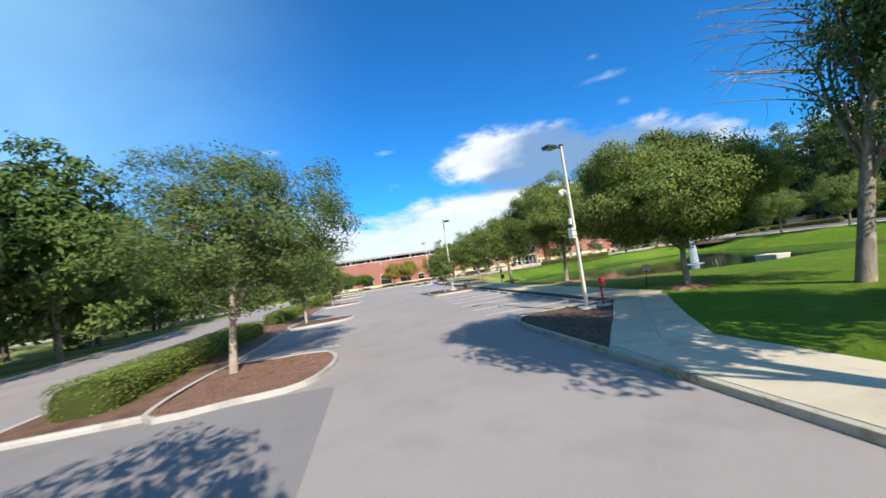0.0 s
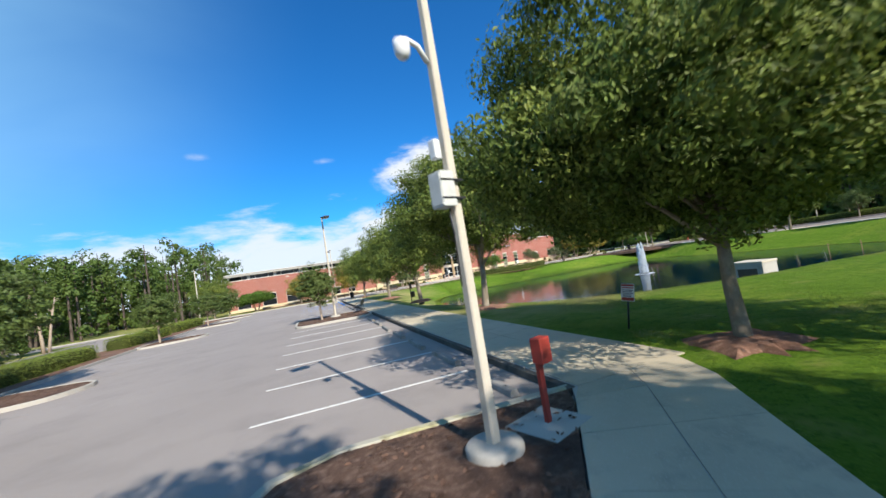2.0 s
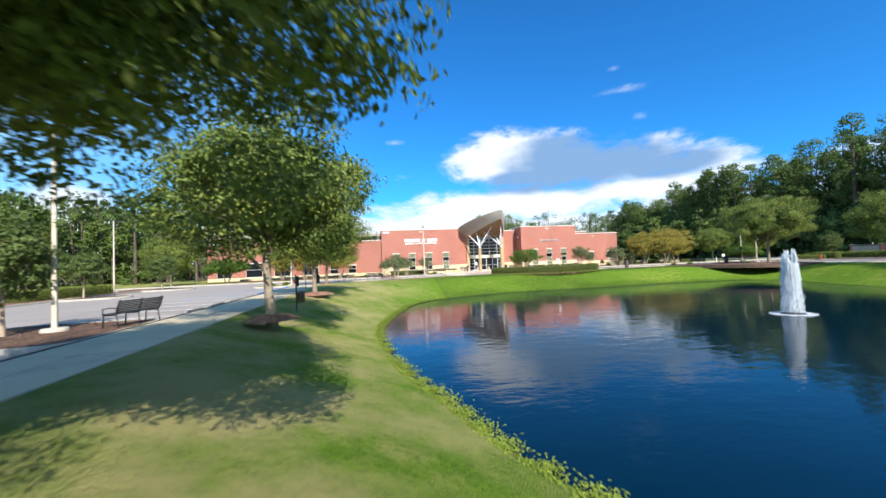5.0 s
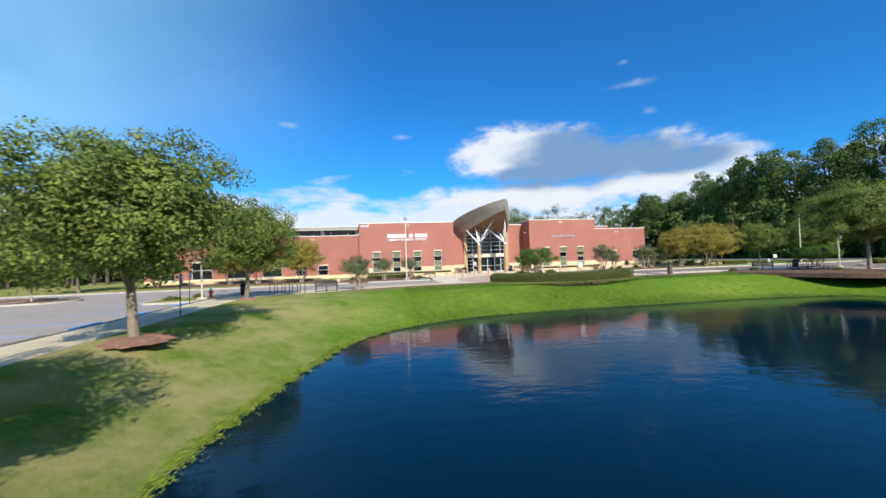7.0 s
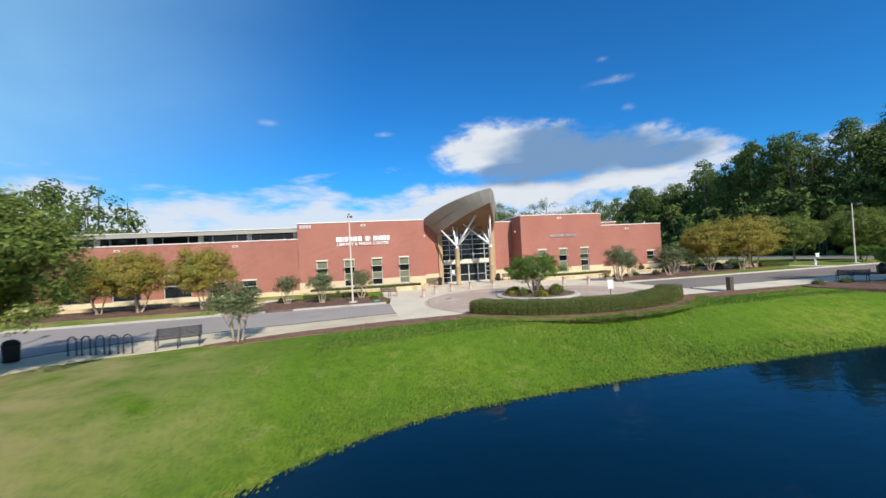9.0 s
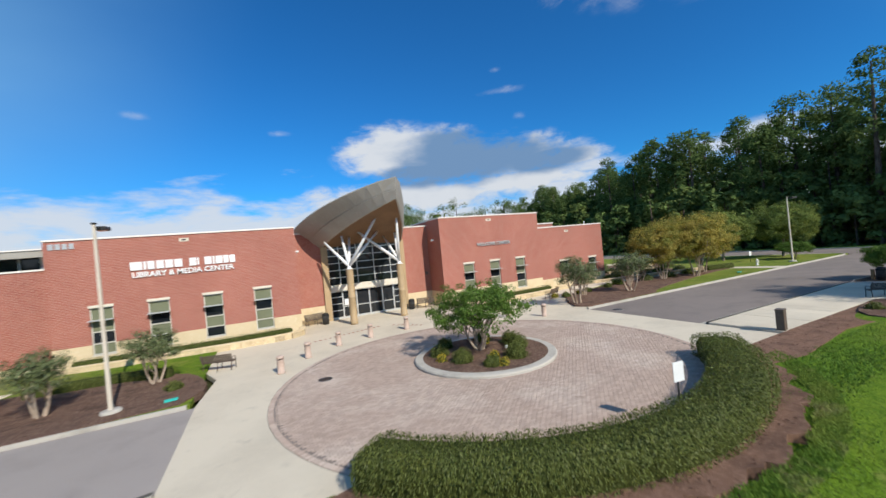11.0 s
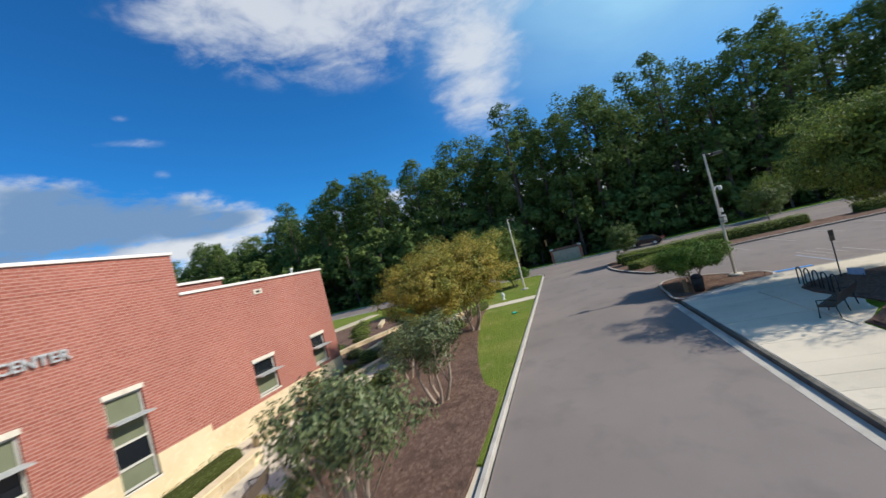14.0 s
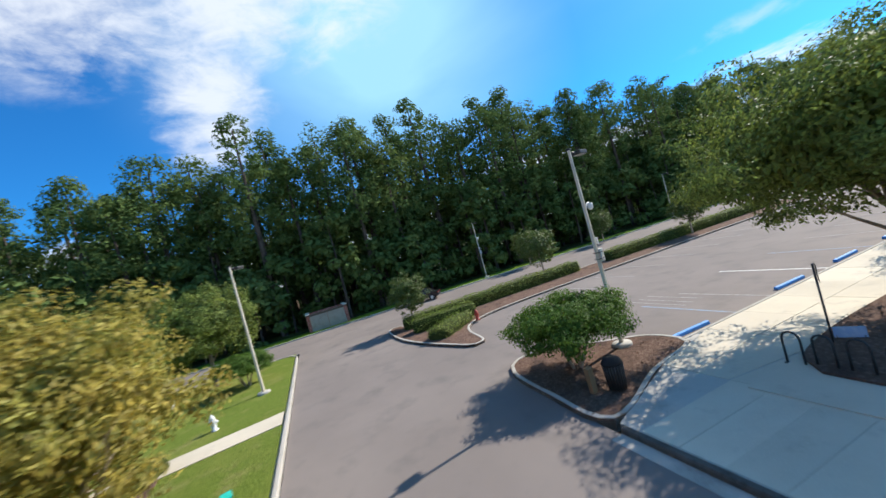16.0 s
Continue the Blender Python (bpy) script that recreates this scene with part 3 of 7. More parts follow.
def lathe(profile, seg=20, m=None):
    """A turned body: profile rows (radius, z)."""
    bm = bmesh.new()
    rings = [[bm.verts.new((r * math.cos(2 * math.pi * k / seg), r * math.sin(2 * math.pi * k / seg), z)) for k in range(seg)] for r, z in profile]
    for a, b in zip(rings, rings[1:]):
        for k in range(seg):
            bm.faces.new((a[k], a[(k + 1) % seg], b[(k + 1) % seg], b[k])).smooth = True
    bm.faces.new(list(reversed(rings[0])))
    bm.faces.new(rings[-1])
    if m is not None:
        bmesh.ops.transform(bm, matrix=m, verts=bm.verts)
    return bm


def slab(pts, z0, z1):
    """A flat polygon with thickness."""
    bm = bmesh.new()
    lo = [bm.verts.new((x, y, z0)) for x, y in pts]
    hi = [bm.verts.new((x, y, z1)) for x, y in pts]
    bm.faces.new(hi)
    bm.faces.new(list(reversed(lo)))
    for i in range(len(pts)):
        j = (i + 1) % len(pts)
        bm.faces.new((lo[i], lo[j], hi[j], hi[i]))
    bmesh.ops.recalc_face_normals(bm, faces=bm.faces)
    return bm


def smooth_line(pts, step=0.6, closed=False):
    """A Catmull-Rom line through pts, about step apart."""
    p = [Vector((q[0], q[1], 0)) for q in pts]
    n = len(p)
    out = []
    for i in range(n if closed else n - 1):
        a, b, c, d = (p[(i + k) % n] if closed else p[min(max(i + k, 0), n - 1)] for k in (-1, 0, 1, 2))
        m = max(1, int((c - b).length / step))
        for j in range(m):
            t = j / m
            q = 0.5 * ((2 * b) + (c - a) * t + (2 * a - 5 * b + 4 * c - d) * t * t + (3 * b - a - 3 * c + d) * t ** 3)
            out.append((q.x, q.y))
    if not closed:
        out.append((p[-1].x, p[-1].y))
    return out


def offset_line(pts, d, closed=False):
    """pts moved d to their left."""
    out = []
    n = len(pts)
    for i in range(n):
        a = Vector(pts[(i - 1) % n] if closed or i else pts[i])
        b = Vector(pts[(i + 1) % n] if closed or i < n - 1 else pts[i])
        t = (b - a).normalized()
        out.append((pts[i][0] - t.y * d, pts[i][1] + t.x * d))
    return out


def ribbon(pts, profile, closed=False, jitter=0.0):
    """A bar with the cross-section profile (side, z), swept along pts."""
    bm = bmesh.new()
    rows = []
    lines = [offset_line(pts, s, closed) for s, _ in profile]
    for i in range(len(pts)):
        rows.append([bm.verts.new((lines[k][i][0], lines[k][i][1], profile[k][1] + random.uniform(-jitter, jitter))) for k in range(len(profile))])
    m = len(profile)
    pairs = list(zip(rows, rows[1:])) + ([(rows[-1], rows[0])] if closed else [])
    for a, b in pairs:
        for k in range(m):
            bm.faces.new((a[k], b[k], b[(k + 1) % m], a[(k + 1) % m]))
    if not closed:
        bm.faces.new(rows[0])
        bm.faces.new(list(reversed(rows[-1])))
    bmesh.ops.recalc_face_normals(bm, faces=bm.faces)
    return bm


KERB_SHAPE = [(-0.08, -0.2), (-0.08, 0.10), (-0.05, 0.145), (0.07, 0.15), (0.08, 0.14), (0.08, -0.2)]


def kerb(pts, closed=False, label="weathered grey concrete kerb beside the asphalt", flip=False, gutter=False, mat=None):
    shape = [(-s, z) for s, z in KERB_SHAPE] if flip else KERB_SHAPE
    ob = mesh_ob("kerb", ribbon(pts, shape, closed, 0.004), mat or KERB)
    tagged(ob, label, "kerb", "", "structure")
    if gutter:
        g = -1 if flip else 1
        gob = mesh_ob("gutter", ribbon(pts, [(-0.07 * g, -0.1), (-0.07 * g, 0.012), (-0.42 * g, 0.006), (-0.42 * g, -0.1)], closed), KERB)
        tagged(gob, "pale concrete gutter pan along the kerb", "gutter", "", "structure")
    return ob


def arc(cx, cy, r, a0, a1, n):
    return [(cx + r * math.cos(radians(a0 + (a1 - a0) * i / n)), cy + r * math.sin(radians(a0 + (a1 - a0) * i / n))) for i in range(n + 1)]


def leaf_arrays(centres, rng, length, width, normals=None, loose=1.0, droop=0.0):
    """Folded diamond leaves at centres: vertex and face arrays."""
    n = len(centres)
    a = rng.normal(size=(n, 3))
    if normals is not None:
        nn = normals + rng.normal(size=(n, 3)) * loose
        nn /= np.linalg.norm(nn, axis=1, keepdims=True) + 1e-9
        a = np.cross(nn, a)
    a[:, 2] -= droop
    a /= np.linalg.norm(a, axis=1, keepdims=True) + 1e-9
    b = rng.normal(size=(n, 3)) if normals is None else np.cross(nn, a)
    b -= a * np.sum(a * b, axis=1, keepdims=True)
    b /= np.linalg.norm(b, axis=1, keepdims=True) + 1e-9
    c = np.cross(a, b)
    ln = length * rng.uniform(0.6, 1.3, (n, 1))
    wd = width * rng.uniform(0.6, 1.3, (n, 1))
    v = np.empty((n, 4, 3))
    v[:, 0] = centres - a * ln * 0.5
    v[:, 1] = centres + b * wd * 0.5 + c * wd * 0.15
    v[:, 2] = centres + a * ln * 0.5
    v[:, 3] = centres - b * wd * 0.5 + c * wd * 0.15
    return v.reshape(-1, 3), np.arange(4 * n).reshape(-1, 4)


# ---- ground, lots and roads ----
SHORE = smooth_line([(23.8, 50), (24.05, 46.9), (24.5, 43.6), (25.15, 41.1), (25.7, 38.6), (26.4, 36.8), (27.5, 35.0), (29.4, 33.7), (32.5, 32.7), (36.5, 32.0), (42, 31.4), (50, 31.2), (57, 33), (61.3, 38), (62.8, 44), (63, 51), (64.5, 58), (66.5, 64), (65.5, 68.0), (60, 69.4), (48, 69.7), (40, 69.5), (33.4, 68.5), (29.0, 66.0), (26.6, 62.9), (25.5, 59.6), (24.7, 56.6), (24.0, 53.4)], 0.8, True)
OUTER = [(17.9, 70.5), (18.0, 72.6), (18.6, 74.4), (20.0, 75.5), (23, 76.1), (26, 77.0), (29, 77.9), (33, 78.7), (38.0, 79.2)] + [(46.0 + 9.8 * math.cos(radians(a)), 85.3 + 9.8 * math.sin(radians(a))) for a in range(220, 321, 5)] + [(54.5, 79.25), (74.3, 79.3), (74.3, -40), (12.75, -40), (12.75, 10), (12.72, 14.4), (14.2, 16.75), (15.45, 18.6), (17.2, 21.05), (17.75, 22.3), (17.9, 24.5)]
POND = Vector((45, 50))
WATER_Z = -1.50


def ray_out(poly, ang):
    """How far a ray from the pond's middle goes to the line poly."""
    d = Vector((math.cos(ang), math.sin(ang)))
    best = None
    for i in range(len(poly)):
        a, b = Vector(poly[i]) - POND, Vector(poly[(i + 1) % len(poly)]) - POND
        e = b - a
        den = d.x * e.y - d.y * e.x
        if abs(den) < 1e-9:
            continue
        t = (a.x * e.y - a.y * e.x) / den
        s = (a.x * d.y - a.y * d.x) / den
        if t > 0 and -1e-6 <= s <= 1 + 1e-6 and (best is None or t > best):
            best = t
    return best or 30.0


def lawn_height(d):
    t = min(1.0, max(0.0, d / 6.2))
    return WATER_Z - 0.06 + (0.12 - WATER_Z + 0.06) * (0.75 * t + 0.25 * t * t * (3 - 2 * t))


def inside(poly, x, y):
    c = False
    for i in range(len(poly)):
        (x1, y1), (x2, y2) = poly[i], poly[i - 1]
        if (y1 > y) != (y2 > y) and x < (x2 - x1) * (y - y1) / (y2 - y1) + x1:
            c = not c
    return c


def ground_sheet():
    near = list(np.arange(-60, 150.1, 3.0))
    far = [-4000, -2500, -1500, -900, -500, -300, -180, -110]
    xs = far + near + [180, 230, 320, 500, 900, 1500, 2500, 4000]
    ys = far + near + [180, 230, 320, 500, 900, 1500, 2500, 4000]
    verts, faces = [], []
    for y in ys:
        for x in xs:
            dip = all(inside(OUTER, x + dx, y + dy) for dx in (-2.9, 2.9) for dy in (-2.9, 2.9))
            core = -16 < x < 112 and -40 < y < 140
            verts.append((x, y, -4.0 if dip else -0.35 if core else -0.10))
    w = len(xs)
    for j in range(len(ys) - 1):
        for i in range(w - 1):
            faces.append((j * w + i, j * w + i + 1, (j + 1) * w + i + 1, (j + 1) * w + i))
    ob = raw_ob("ground", np.array(verts), np.array(faces), FLOOR_WOOD)
    tagged(ob, "dark leaf-littered ground running under the woods to the horizon", "ground", "", "structure")


ground_sheet()


def pond_lawn():
    angles = sorted(set([round(-math.pi + 2 * math.pi * i / 420, 5) for i in range(420)] + [round(math.atan2(y - POND.y, x - POND.x) + e, 5) for x, y in OUTER for e in (0.0, 0.0004)]))
    offs = [0, 0.25, 0.6, 1.1, 1.8, 2.7, 4, 5.5, 7.5]
    rows = []
    for a in angles:
        rs, ro = ray_out(SHORE, a), ray_out(OUTER, a)
        c, s = math.cos(a), math.sin(a)
        row = [(POND.x, POND.y, -3.2), (POND.x + c * rs * 0.6, POND.y + s * rs * 0.6, -3.0), (POND.x + c * (rs - 2), POND.y + s * (rs - 2), -2.2)]
        ds = [o for o in offs if o < ro - rs - 0.5]
        ds += [offs[len(ds) - 1]] * 0
        full = ds + [ds[-1] + (ro - rs - ds[-1]) * k / (16 - len(ds)) for k in range(1, 17 - len(ds))]
        for d in full:
            z = lawn_height(d)
            x, y = POND.x + c * (rs + d), POND.y + s * (rs + d)
            edge = min(1.0, (ro - rs - d) / 1.5)
            z += 0.05 * edge * noise.noise((x * 0.25, y * 0.25, 0)) * min(1, d)
            if d > 8:
                z += edge * 0.10 * max(0, noise.noise((x * 0.07, y * 0.07, 3.0)) + 0.2)
            row.append((x, y, 0.12 if d == full[-1] else z))
        rows.append(row)
    n, m = len(rows), len(rows[0])
    verts = np.array([p for r in rows for p in r])
    faces = np.array([(i * m + k, i * m + k + 1, ((i + 1) % n) * m + k + 1, ((i + 1) % n) * m + k) for i in range(n) for k in range(m - 1)])
    ob = raw_ob("lawn", verts, faces[:, ::-1], GRASS, smooth=True)
    tagged(ob, "mown green lawn with dry patches, sloping down to the pond", "lawn", "", "structure")


pond_lawn()
bm = bmesh.new()
bm.faces.new([bm.verts.new((x, y, WATER_Z)) for x, y in offset_line(SHORE, -0.6, True)])
bmesh.ops.recalc_face_normals(bm, faces=bm.faces)
tagged(mesh_ob("water", bm, WATER), "dark blue rippled pond water reflecting sky and trees", "pond", "", "structure")


def flat(name, pts, top, mat, label, category, depth=0.25):
    return tagged(mesh_ob(name, slab(pts, top - depth, top), mat), label, category, "", "structure")


S_CURVE = smooth_line([(15.3, 71.5), (15.5, 74.2), (16.6, 77.0), (18.7, 78.7), (21.4, 79.5), (25, 80.3), (29, 81.0), (34.2, 81.85)], 0.7)
flat("road", [(-16, -80), (15.3, -80)] + S_CURVE + [(34.2, 88.5), (-60, 88.5), (-60, 80), (-16, 80)], 0.0, ASPHALT, "worn warm grey asphalt car park and lane", "road")
flat("asphalt_patch", [(-5.0, -60), (3.45, -60), (3.4, 16.9), (3.2, 17.1), (-5.0, 17.1)], 0.004, ASPHALT_OLD, "darker older asphalt beside a straight seam in the lane", "road")
flat("road_east", [(58.1, 82.7), (77.9, 82.7), (77.9, -40), (113, -40), (113, 140), (103.2, 140), (103.2, 90.7), (58.1, 90.7)], 0.0, ASPHALT_NEW, "dark grey asphalt drive and car park", "road")
flat("lawn_west", [(-16.2, -80), (-16.2, 79.6), (-60, 79.6), (-120, 79.6), (-120, -80)], 0.11, GRASS, "grass verge between the lane and the woods", "lawn")
flat("lawn_north", [(-60, 88.7), (34.0, 88.7), (34.0, 101), (26, 140), (-60, 140)], 0.11, GRASS, "grass in front of the library", "lawn")
flat("lawn_east", [(62.0, 91.0), (103.0, 91.0), (103.0, 140), (72, 140), (72, 104), (73.0, 102.6), (66.6, 99.0), (66.0, 97.0), (62.0, 94.0)], 0.11, GRASS_DRY, "green grass strip beside the drive", "lawn")
flat("lawn_far", [(113.2, -40), (116.5, -40), (116.5, 140), (113.2, 140)], 0.10, GRASS, "grass verge along the far side of the car park", "lawn")

# sidewalk of slabs with joints
FOOT = thing("pavement", "pale concrete footpath slabs with open joints", "pavement", kind="structure")
base_pts = [(15.3, 22.1), (15.3, 71.5)] + S_CURVE[1:] + [(34.2, 79.0), (33, 78.7), (29, 77.9), (26, 77.0), (23, 76.1), (20.0, 75.5), (18.6, 74.4), (18.0, 72.6), (17.9, 70.5), (17.9, 24.5), (17.75, 22.3), (17.2, 21.05), (15.45, 18.6), (14.2, 16.75), (12.72, 14.4), (12.75, 10), (12.75, -40), (10.2, -40), (10.2, 15.2), (12.43, 18.0), (13.7, 19.8), (15.05, 21.7)]
part("base_slab", slab(base_pts, -0.2, 0.128), KERB, FOOT)


def slab_piece(corners, top=0.14):
    """One bay of the footpath, cut in two along its middle."""
    a, b, c, d = (Vector(p) for p in corners)
    for quad in ((a, a.lerp(b, 0.497), d.lerp(c, 0.497), d), (a.lerp(b, 0.503), b, c, d.lerp(c, 0.503))):
        cx, cy = sum(p.x for p in quad) / 4, sum(p.y for p in quad) / 4
        k = 0.994
        pts = [((p.x - cx) * k + cx, (p.y - cy) * k + cy) for p in quad]
        part("slab", slab(pts, 0.08, top + random.uniform(-0.004, 0.004)), CONCRETE if FOOT.name.startswith("pavement_east") else CONCRETE_WARM, FOOT)


y = 22.1
while y < 71.0:
    y1 = min(y + 2.45, 71.5)
    slab_piece([(15.42, y), (17.88, y), (17.88, y1), (15.42, y1)])
    y = y1
lft, rgt = [(15.42, 22.1), (15.05, 21.7), (13.7, 19.8), (12.43, 18.0), (10.5, 15.25), (10.3, 12.4), (10.3, 9)], [(17.65, 22.1), (17.2, 21.05), (15.45, 18.6), (14.2, 16.75), (12.72, 14.4), (12.74, 12.0), (12.74, 9)]
for i in range(len(lft) - 1):
    for h in (0, 0.5):
        q = lambda line, t: tuple(Vector(line[i]).lerp(Vector(line[i + 1]), t))
        slab_piece([q(lft, h + 0.5), q(rgt, h + 0.5), q(rgt, h), q(lft, h)])
for k in range(24):
    slab_piece([(10.3, 9 - 2 * k - 2), (12.74, 9 - 2 * k - 2), (12.74, 9 - 2 * k), (10.3, 9 - 2 * k)])
curve_in = S_CURVE
curve_out = [(17.88, 71.5), (18.0, 72.6), (18.6, 74.4), (20.0, 75.5), (23, 76.1), (26, 77.0), (29, 77.9), (33, 78.7), (34.2, 79.0)]


def along(line, t):
    ls = [0.0]
    for a, b in zip(line, line[1:]):
        ls.append(ls[-1] + (Vector(b) - Vector(a)).length)
    d = t * ls[-1]
    for i in range(len(line) - 1):
        if d <= ls[i + 1] + 1e-9:
            return tuple(Vector(line[i]).lerp(Vector(line[i + 1]), (d - ls[i]) / max(1e-9, ls[i + 1] - ls[i])))
    return line[-1]


inner = offset_line(curve_in, -0.12)
for k in range(14):
    slab_piece([along(inner, k / 14), along(curve_out, k / 14), along(curve_out, (k + 1) / 14), along(inner, (k + 1) / 14)])

FOOT_E = thing("pavement_east", "pale concrete footpath along the drive, dappled with shade", "pavement", kind="structure")
part("base_slab", slab([(58.12, 79.3), (68.5, 79.3), (70.5, 76.2), (74.4, 76.0), (74.4, -40), (77.8, -40), (77.8, 77.4), (75.6, 82.5), (58.12, 82.5)], -0.2, 0.128), KERB, FOOT_E)
FOOT = FOOT_E
for k in range(9):
    a = 58.15 + 1.87 * k
    slab_piece([(a, 79.3), (a + 1.87, 79.3), (a + 1.87, 82.48), (a, 82.48)])
slab_piece([(70.5, 76.2), (74.4, 76.1), (75.0, 79.3), (69.0, 79.3)])
slab_piece([(74.45, 76.1), (77.75, 76.1), (77.0, 79.3), (75.05, 79.3)])
for k in range(30):
    slab_piece([(74.4, 74.1 - 2 * k), (77.75, 74.1 - 2 * k), (77.75, 76.1 - 2 * k), (74.4, 76.1 - 2 * k)])

# forecourt
flat("forecourt", [(34.2, 79.2), (58.1, 79.2), (58.1, 91.0), (62.0, 91.0), (62.2, 94.5), (66.0, 97.2), (67.0, 99.2), (66.8, 102.4), (52.3, 102.3), (52.3, 105.4), (39.6, 105.4), (39.6, 102), (26, 102), (26, 97), (33.5, 95.4), (34.6, 92.2), (34.2, 88.5)], 0.03, CONCRETE, "broad pale concrete forecourt before the entrance", "forecourt")
CIRCLE = flat("paved_circle", arc(46.0, 85.3, 9.0, 0, 354, 59), 0.036, PAVER_JOINT, "round turning place of pinkish brick pavers", "paving")
BORDER = tagged(mesh_ob("paver_border", ribbon(arc(46.0, 85.3, 9.12, 0, 354, 59), [(-0.12, 0.0), (-0.12, 0.036), (0.12, 0.036), (0.12, 0.0)], True), PAVER_JOINT), "soldier course of brick pavers round the turning place", "paving", "", "structure")

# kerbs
# the whole kerb is coloured dark to paint in its shaded, stained face
kerb([(15.3, 22.1), (15.3, 71.5)] + S_CURVE[1:], flip=False, label="stained concrete kerb with face shade in its colour, between the bays and the footpath", mat=KERB_DARK)
kerb(smooth_line([(10.15, -40), (10.18, 0), (10.2, 9), (10.2, 13.5), (10.17, 17), (10.15, 19.8), (10.3, 21.2), (10.75, 22.05), (11.6, 22.38), (13.3, 22.3), (15.3, 22.2)], 0.7), gutter=True, flip=False, label="weathered kerb with yellowish lichen beside the lane", mat=KERB_LICHEN)
kerb([(-16.05, -80), (-16.05, 79.7)], flip=True)
kerb(smooth_line([(-60, 88.6), (10, 88.6), (33.9, 88.6)], 4), flip=True)
kerb(smooth_line([(58.2, 90.85), (101.5, 90.85), (102.7, 91.3), (103.1, 92.5), (103.1, 140)], 1.5), flip=True, gutter=True)
# dark colour again carries the face's shade as well as stains
kerb(smooth_line([(58.2, 82.6), (75.4, 82.6)], 2), gutter=True, flip=True, label="stained concrete kerb with face shade in its colour, along the drive", mat=KERB_DARK)
kerb([(77.86, -40), (77.86, 77.2)], flip=False)
kerb([(113.1, -40), (113.1, 140)], flip=False)


def bed(name, pts, mat, label, top=0.15, chips=0, seed=1, depth=0.3):
    """A planting bed: a slightly heaped polygon, with loose chips on it."""
    ob = tagged(mesh_ob(name, slab(pts, top - depth, top), mat), label, "planting bed", "", "structure")
    if chips:
        rng = np.random.default_rng(seed)
        xs, ys = [p[0] for p in pts], [p[1] for p in pts]
        c = np.stack([rng.uniform(min(xs), max(xs), chips * 3), rng.uniform(min(ys), max(ys), chips * 3), np.full(chips * 3, top + 0.012)], 1)
        keep = np.array([inside(pts, x, y) for x, y, _ in c])
        c = c[keep][:chips]
        up = np.tile(np.array([[0, 0, 1.0]]), (len(c), 1))
        v, f = leaf_arrays(c, rng, 0.11, 0.05, up, 0.35)
        v[:, 2] = np.maximum(v[:, 2], top + 0.002)
        tagged(raw_ob("bark_chips", v, f, CHIP), "loose bark chips scattered on the bed", "mulch", "", "stuff")
    return ob


def island(line, mat, label, chips=0, seed=1, top=0.13):
    pts = smooth_line(line, 0.5, True)
    kerb(pts, True, "pale concrete kerb round a planted island", flip=True)
    inner_pts = offset_line(pts, 0.08, True)
    bed("island_bed", inner_pts, mat, label, top, chips, seed)


def capsule(x0, x1, y0, y1, r):
    """A rounded box outline, counter-clockwise."""
    return arc(x1 - r, y0 + r, r, -90, 0, 3) + arc(x1 - r, y1 - r, r, 0, 90, 3) + arc(x0 + r, y1 - r, r, 90, 180, 3) + arc(x0 + r, y0 + r, r, 180, 270, 3)


bed("island_bed", [(10.24, 15.0), (10.24, 19.8), (10.38, 21.15), (10.8, 21.95), (11.6, 22.3), (13.3, 22.22), (15.2, 22.1), (15.0, 21.68), (13.68, 19.82), (12.4, 18.0)], MULCH, "dark bark mulch bed beside the lane, with a lamp post", 0.13, 500, 3)
island(capsule(10.2, 15.2, 43.2, 48.6, 0.9), MULCH, "mulched island with a lamp post and a young tree", 250, 4)
island(capsule(11.2, 15.1, 73.2, 77.4, 0.9), GRASS, "grassy island with a hydrant and a lamp post", 0, 5)
# the median on the west side with its stall islands
kerb(smooth_line([(-1.25, 22.4), (-1.25, 84)], 6), flip=True)
kerb(smooth_line([(-5.3, 17.6), (-5.3, 84)], 6), flip=False)
kerb(smooth_line([(-5.3, 17.6), (-4.9, 17.25), (-1.2, 17.25)], 0.8), flip=False)
bed("median_bed", [(-5.22, 17.6), (-4.9, 17.33), (-1.3, 17.33), (-1.3, 84), (-5.22, 84)], MULCH_MID, "red-brown mulch strip with clipped hedges", 0.13, 500, 6)
for y0, y1, x1 in ((17.2, 22.5, 3.1), (33.7, 37.2, 2.95), (51.4, 55.0, 2.9), (66.6, 70.0, 2.9), (78.0, 82.0, 2.9)):
    island([(-1.25, y0 + 0.05), (0.9, y0), (x1 - 0.6, y0 + 0.5), (x1, (y0 + y1) / 2 + 0.3), (x1 - 0.6, y1 - 0.4), (0.6, y1), (-1.25, y1)], MULCH_RED if y0 < 20 else MULCH, "mulched stall island with a young tree", 260, int(y0))
# beds by the library and along the drive
bed("bed_south_walk", [(24.6, 76.5), (26, 77.1), (29, 78.0), (33, 78.8), (38.1, 79.1)] + arc(46.0, 85.3, 9.25, 220, 320, 24) + [(54.8, 79.2), (60, 79.25), (68.4, 79.2), (69.3, 77.4), (68, 76.6), (60, 77.8), (55.0, 77.3)] + [(x + 0.16 * math.sin(x * 5.1) + 0.1 * math.sin(x * 11.7), y + 0.14 * math.sin(x * 3.3 + 1.0) + 0.1 * math.sin(x * 8.3)) for x, y in reversed(arc(46.0, 85.3, 10.6, 228, 312, 48))] + [(37.6, 77.6), (34, 77.3), (29.5, 76.7), (25.5, 76.0)], MULCH_MID, "reddish bark mulch band round the hedge", 0.155, 900, 8)
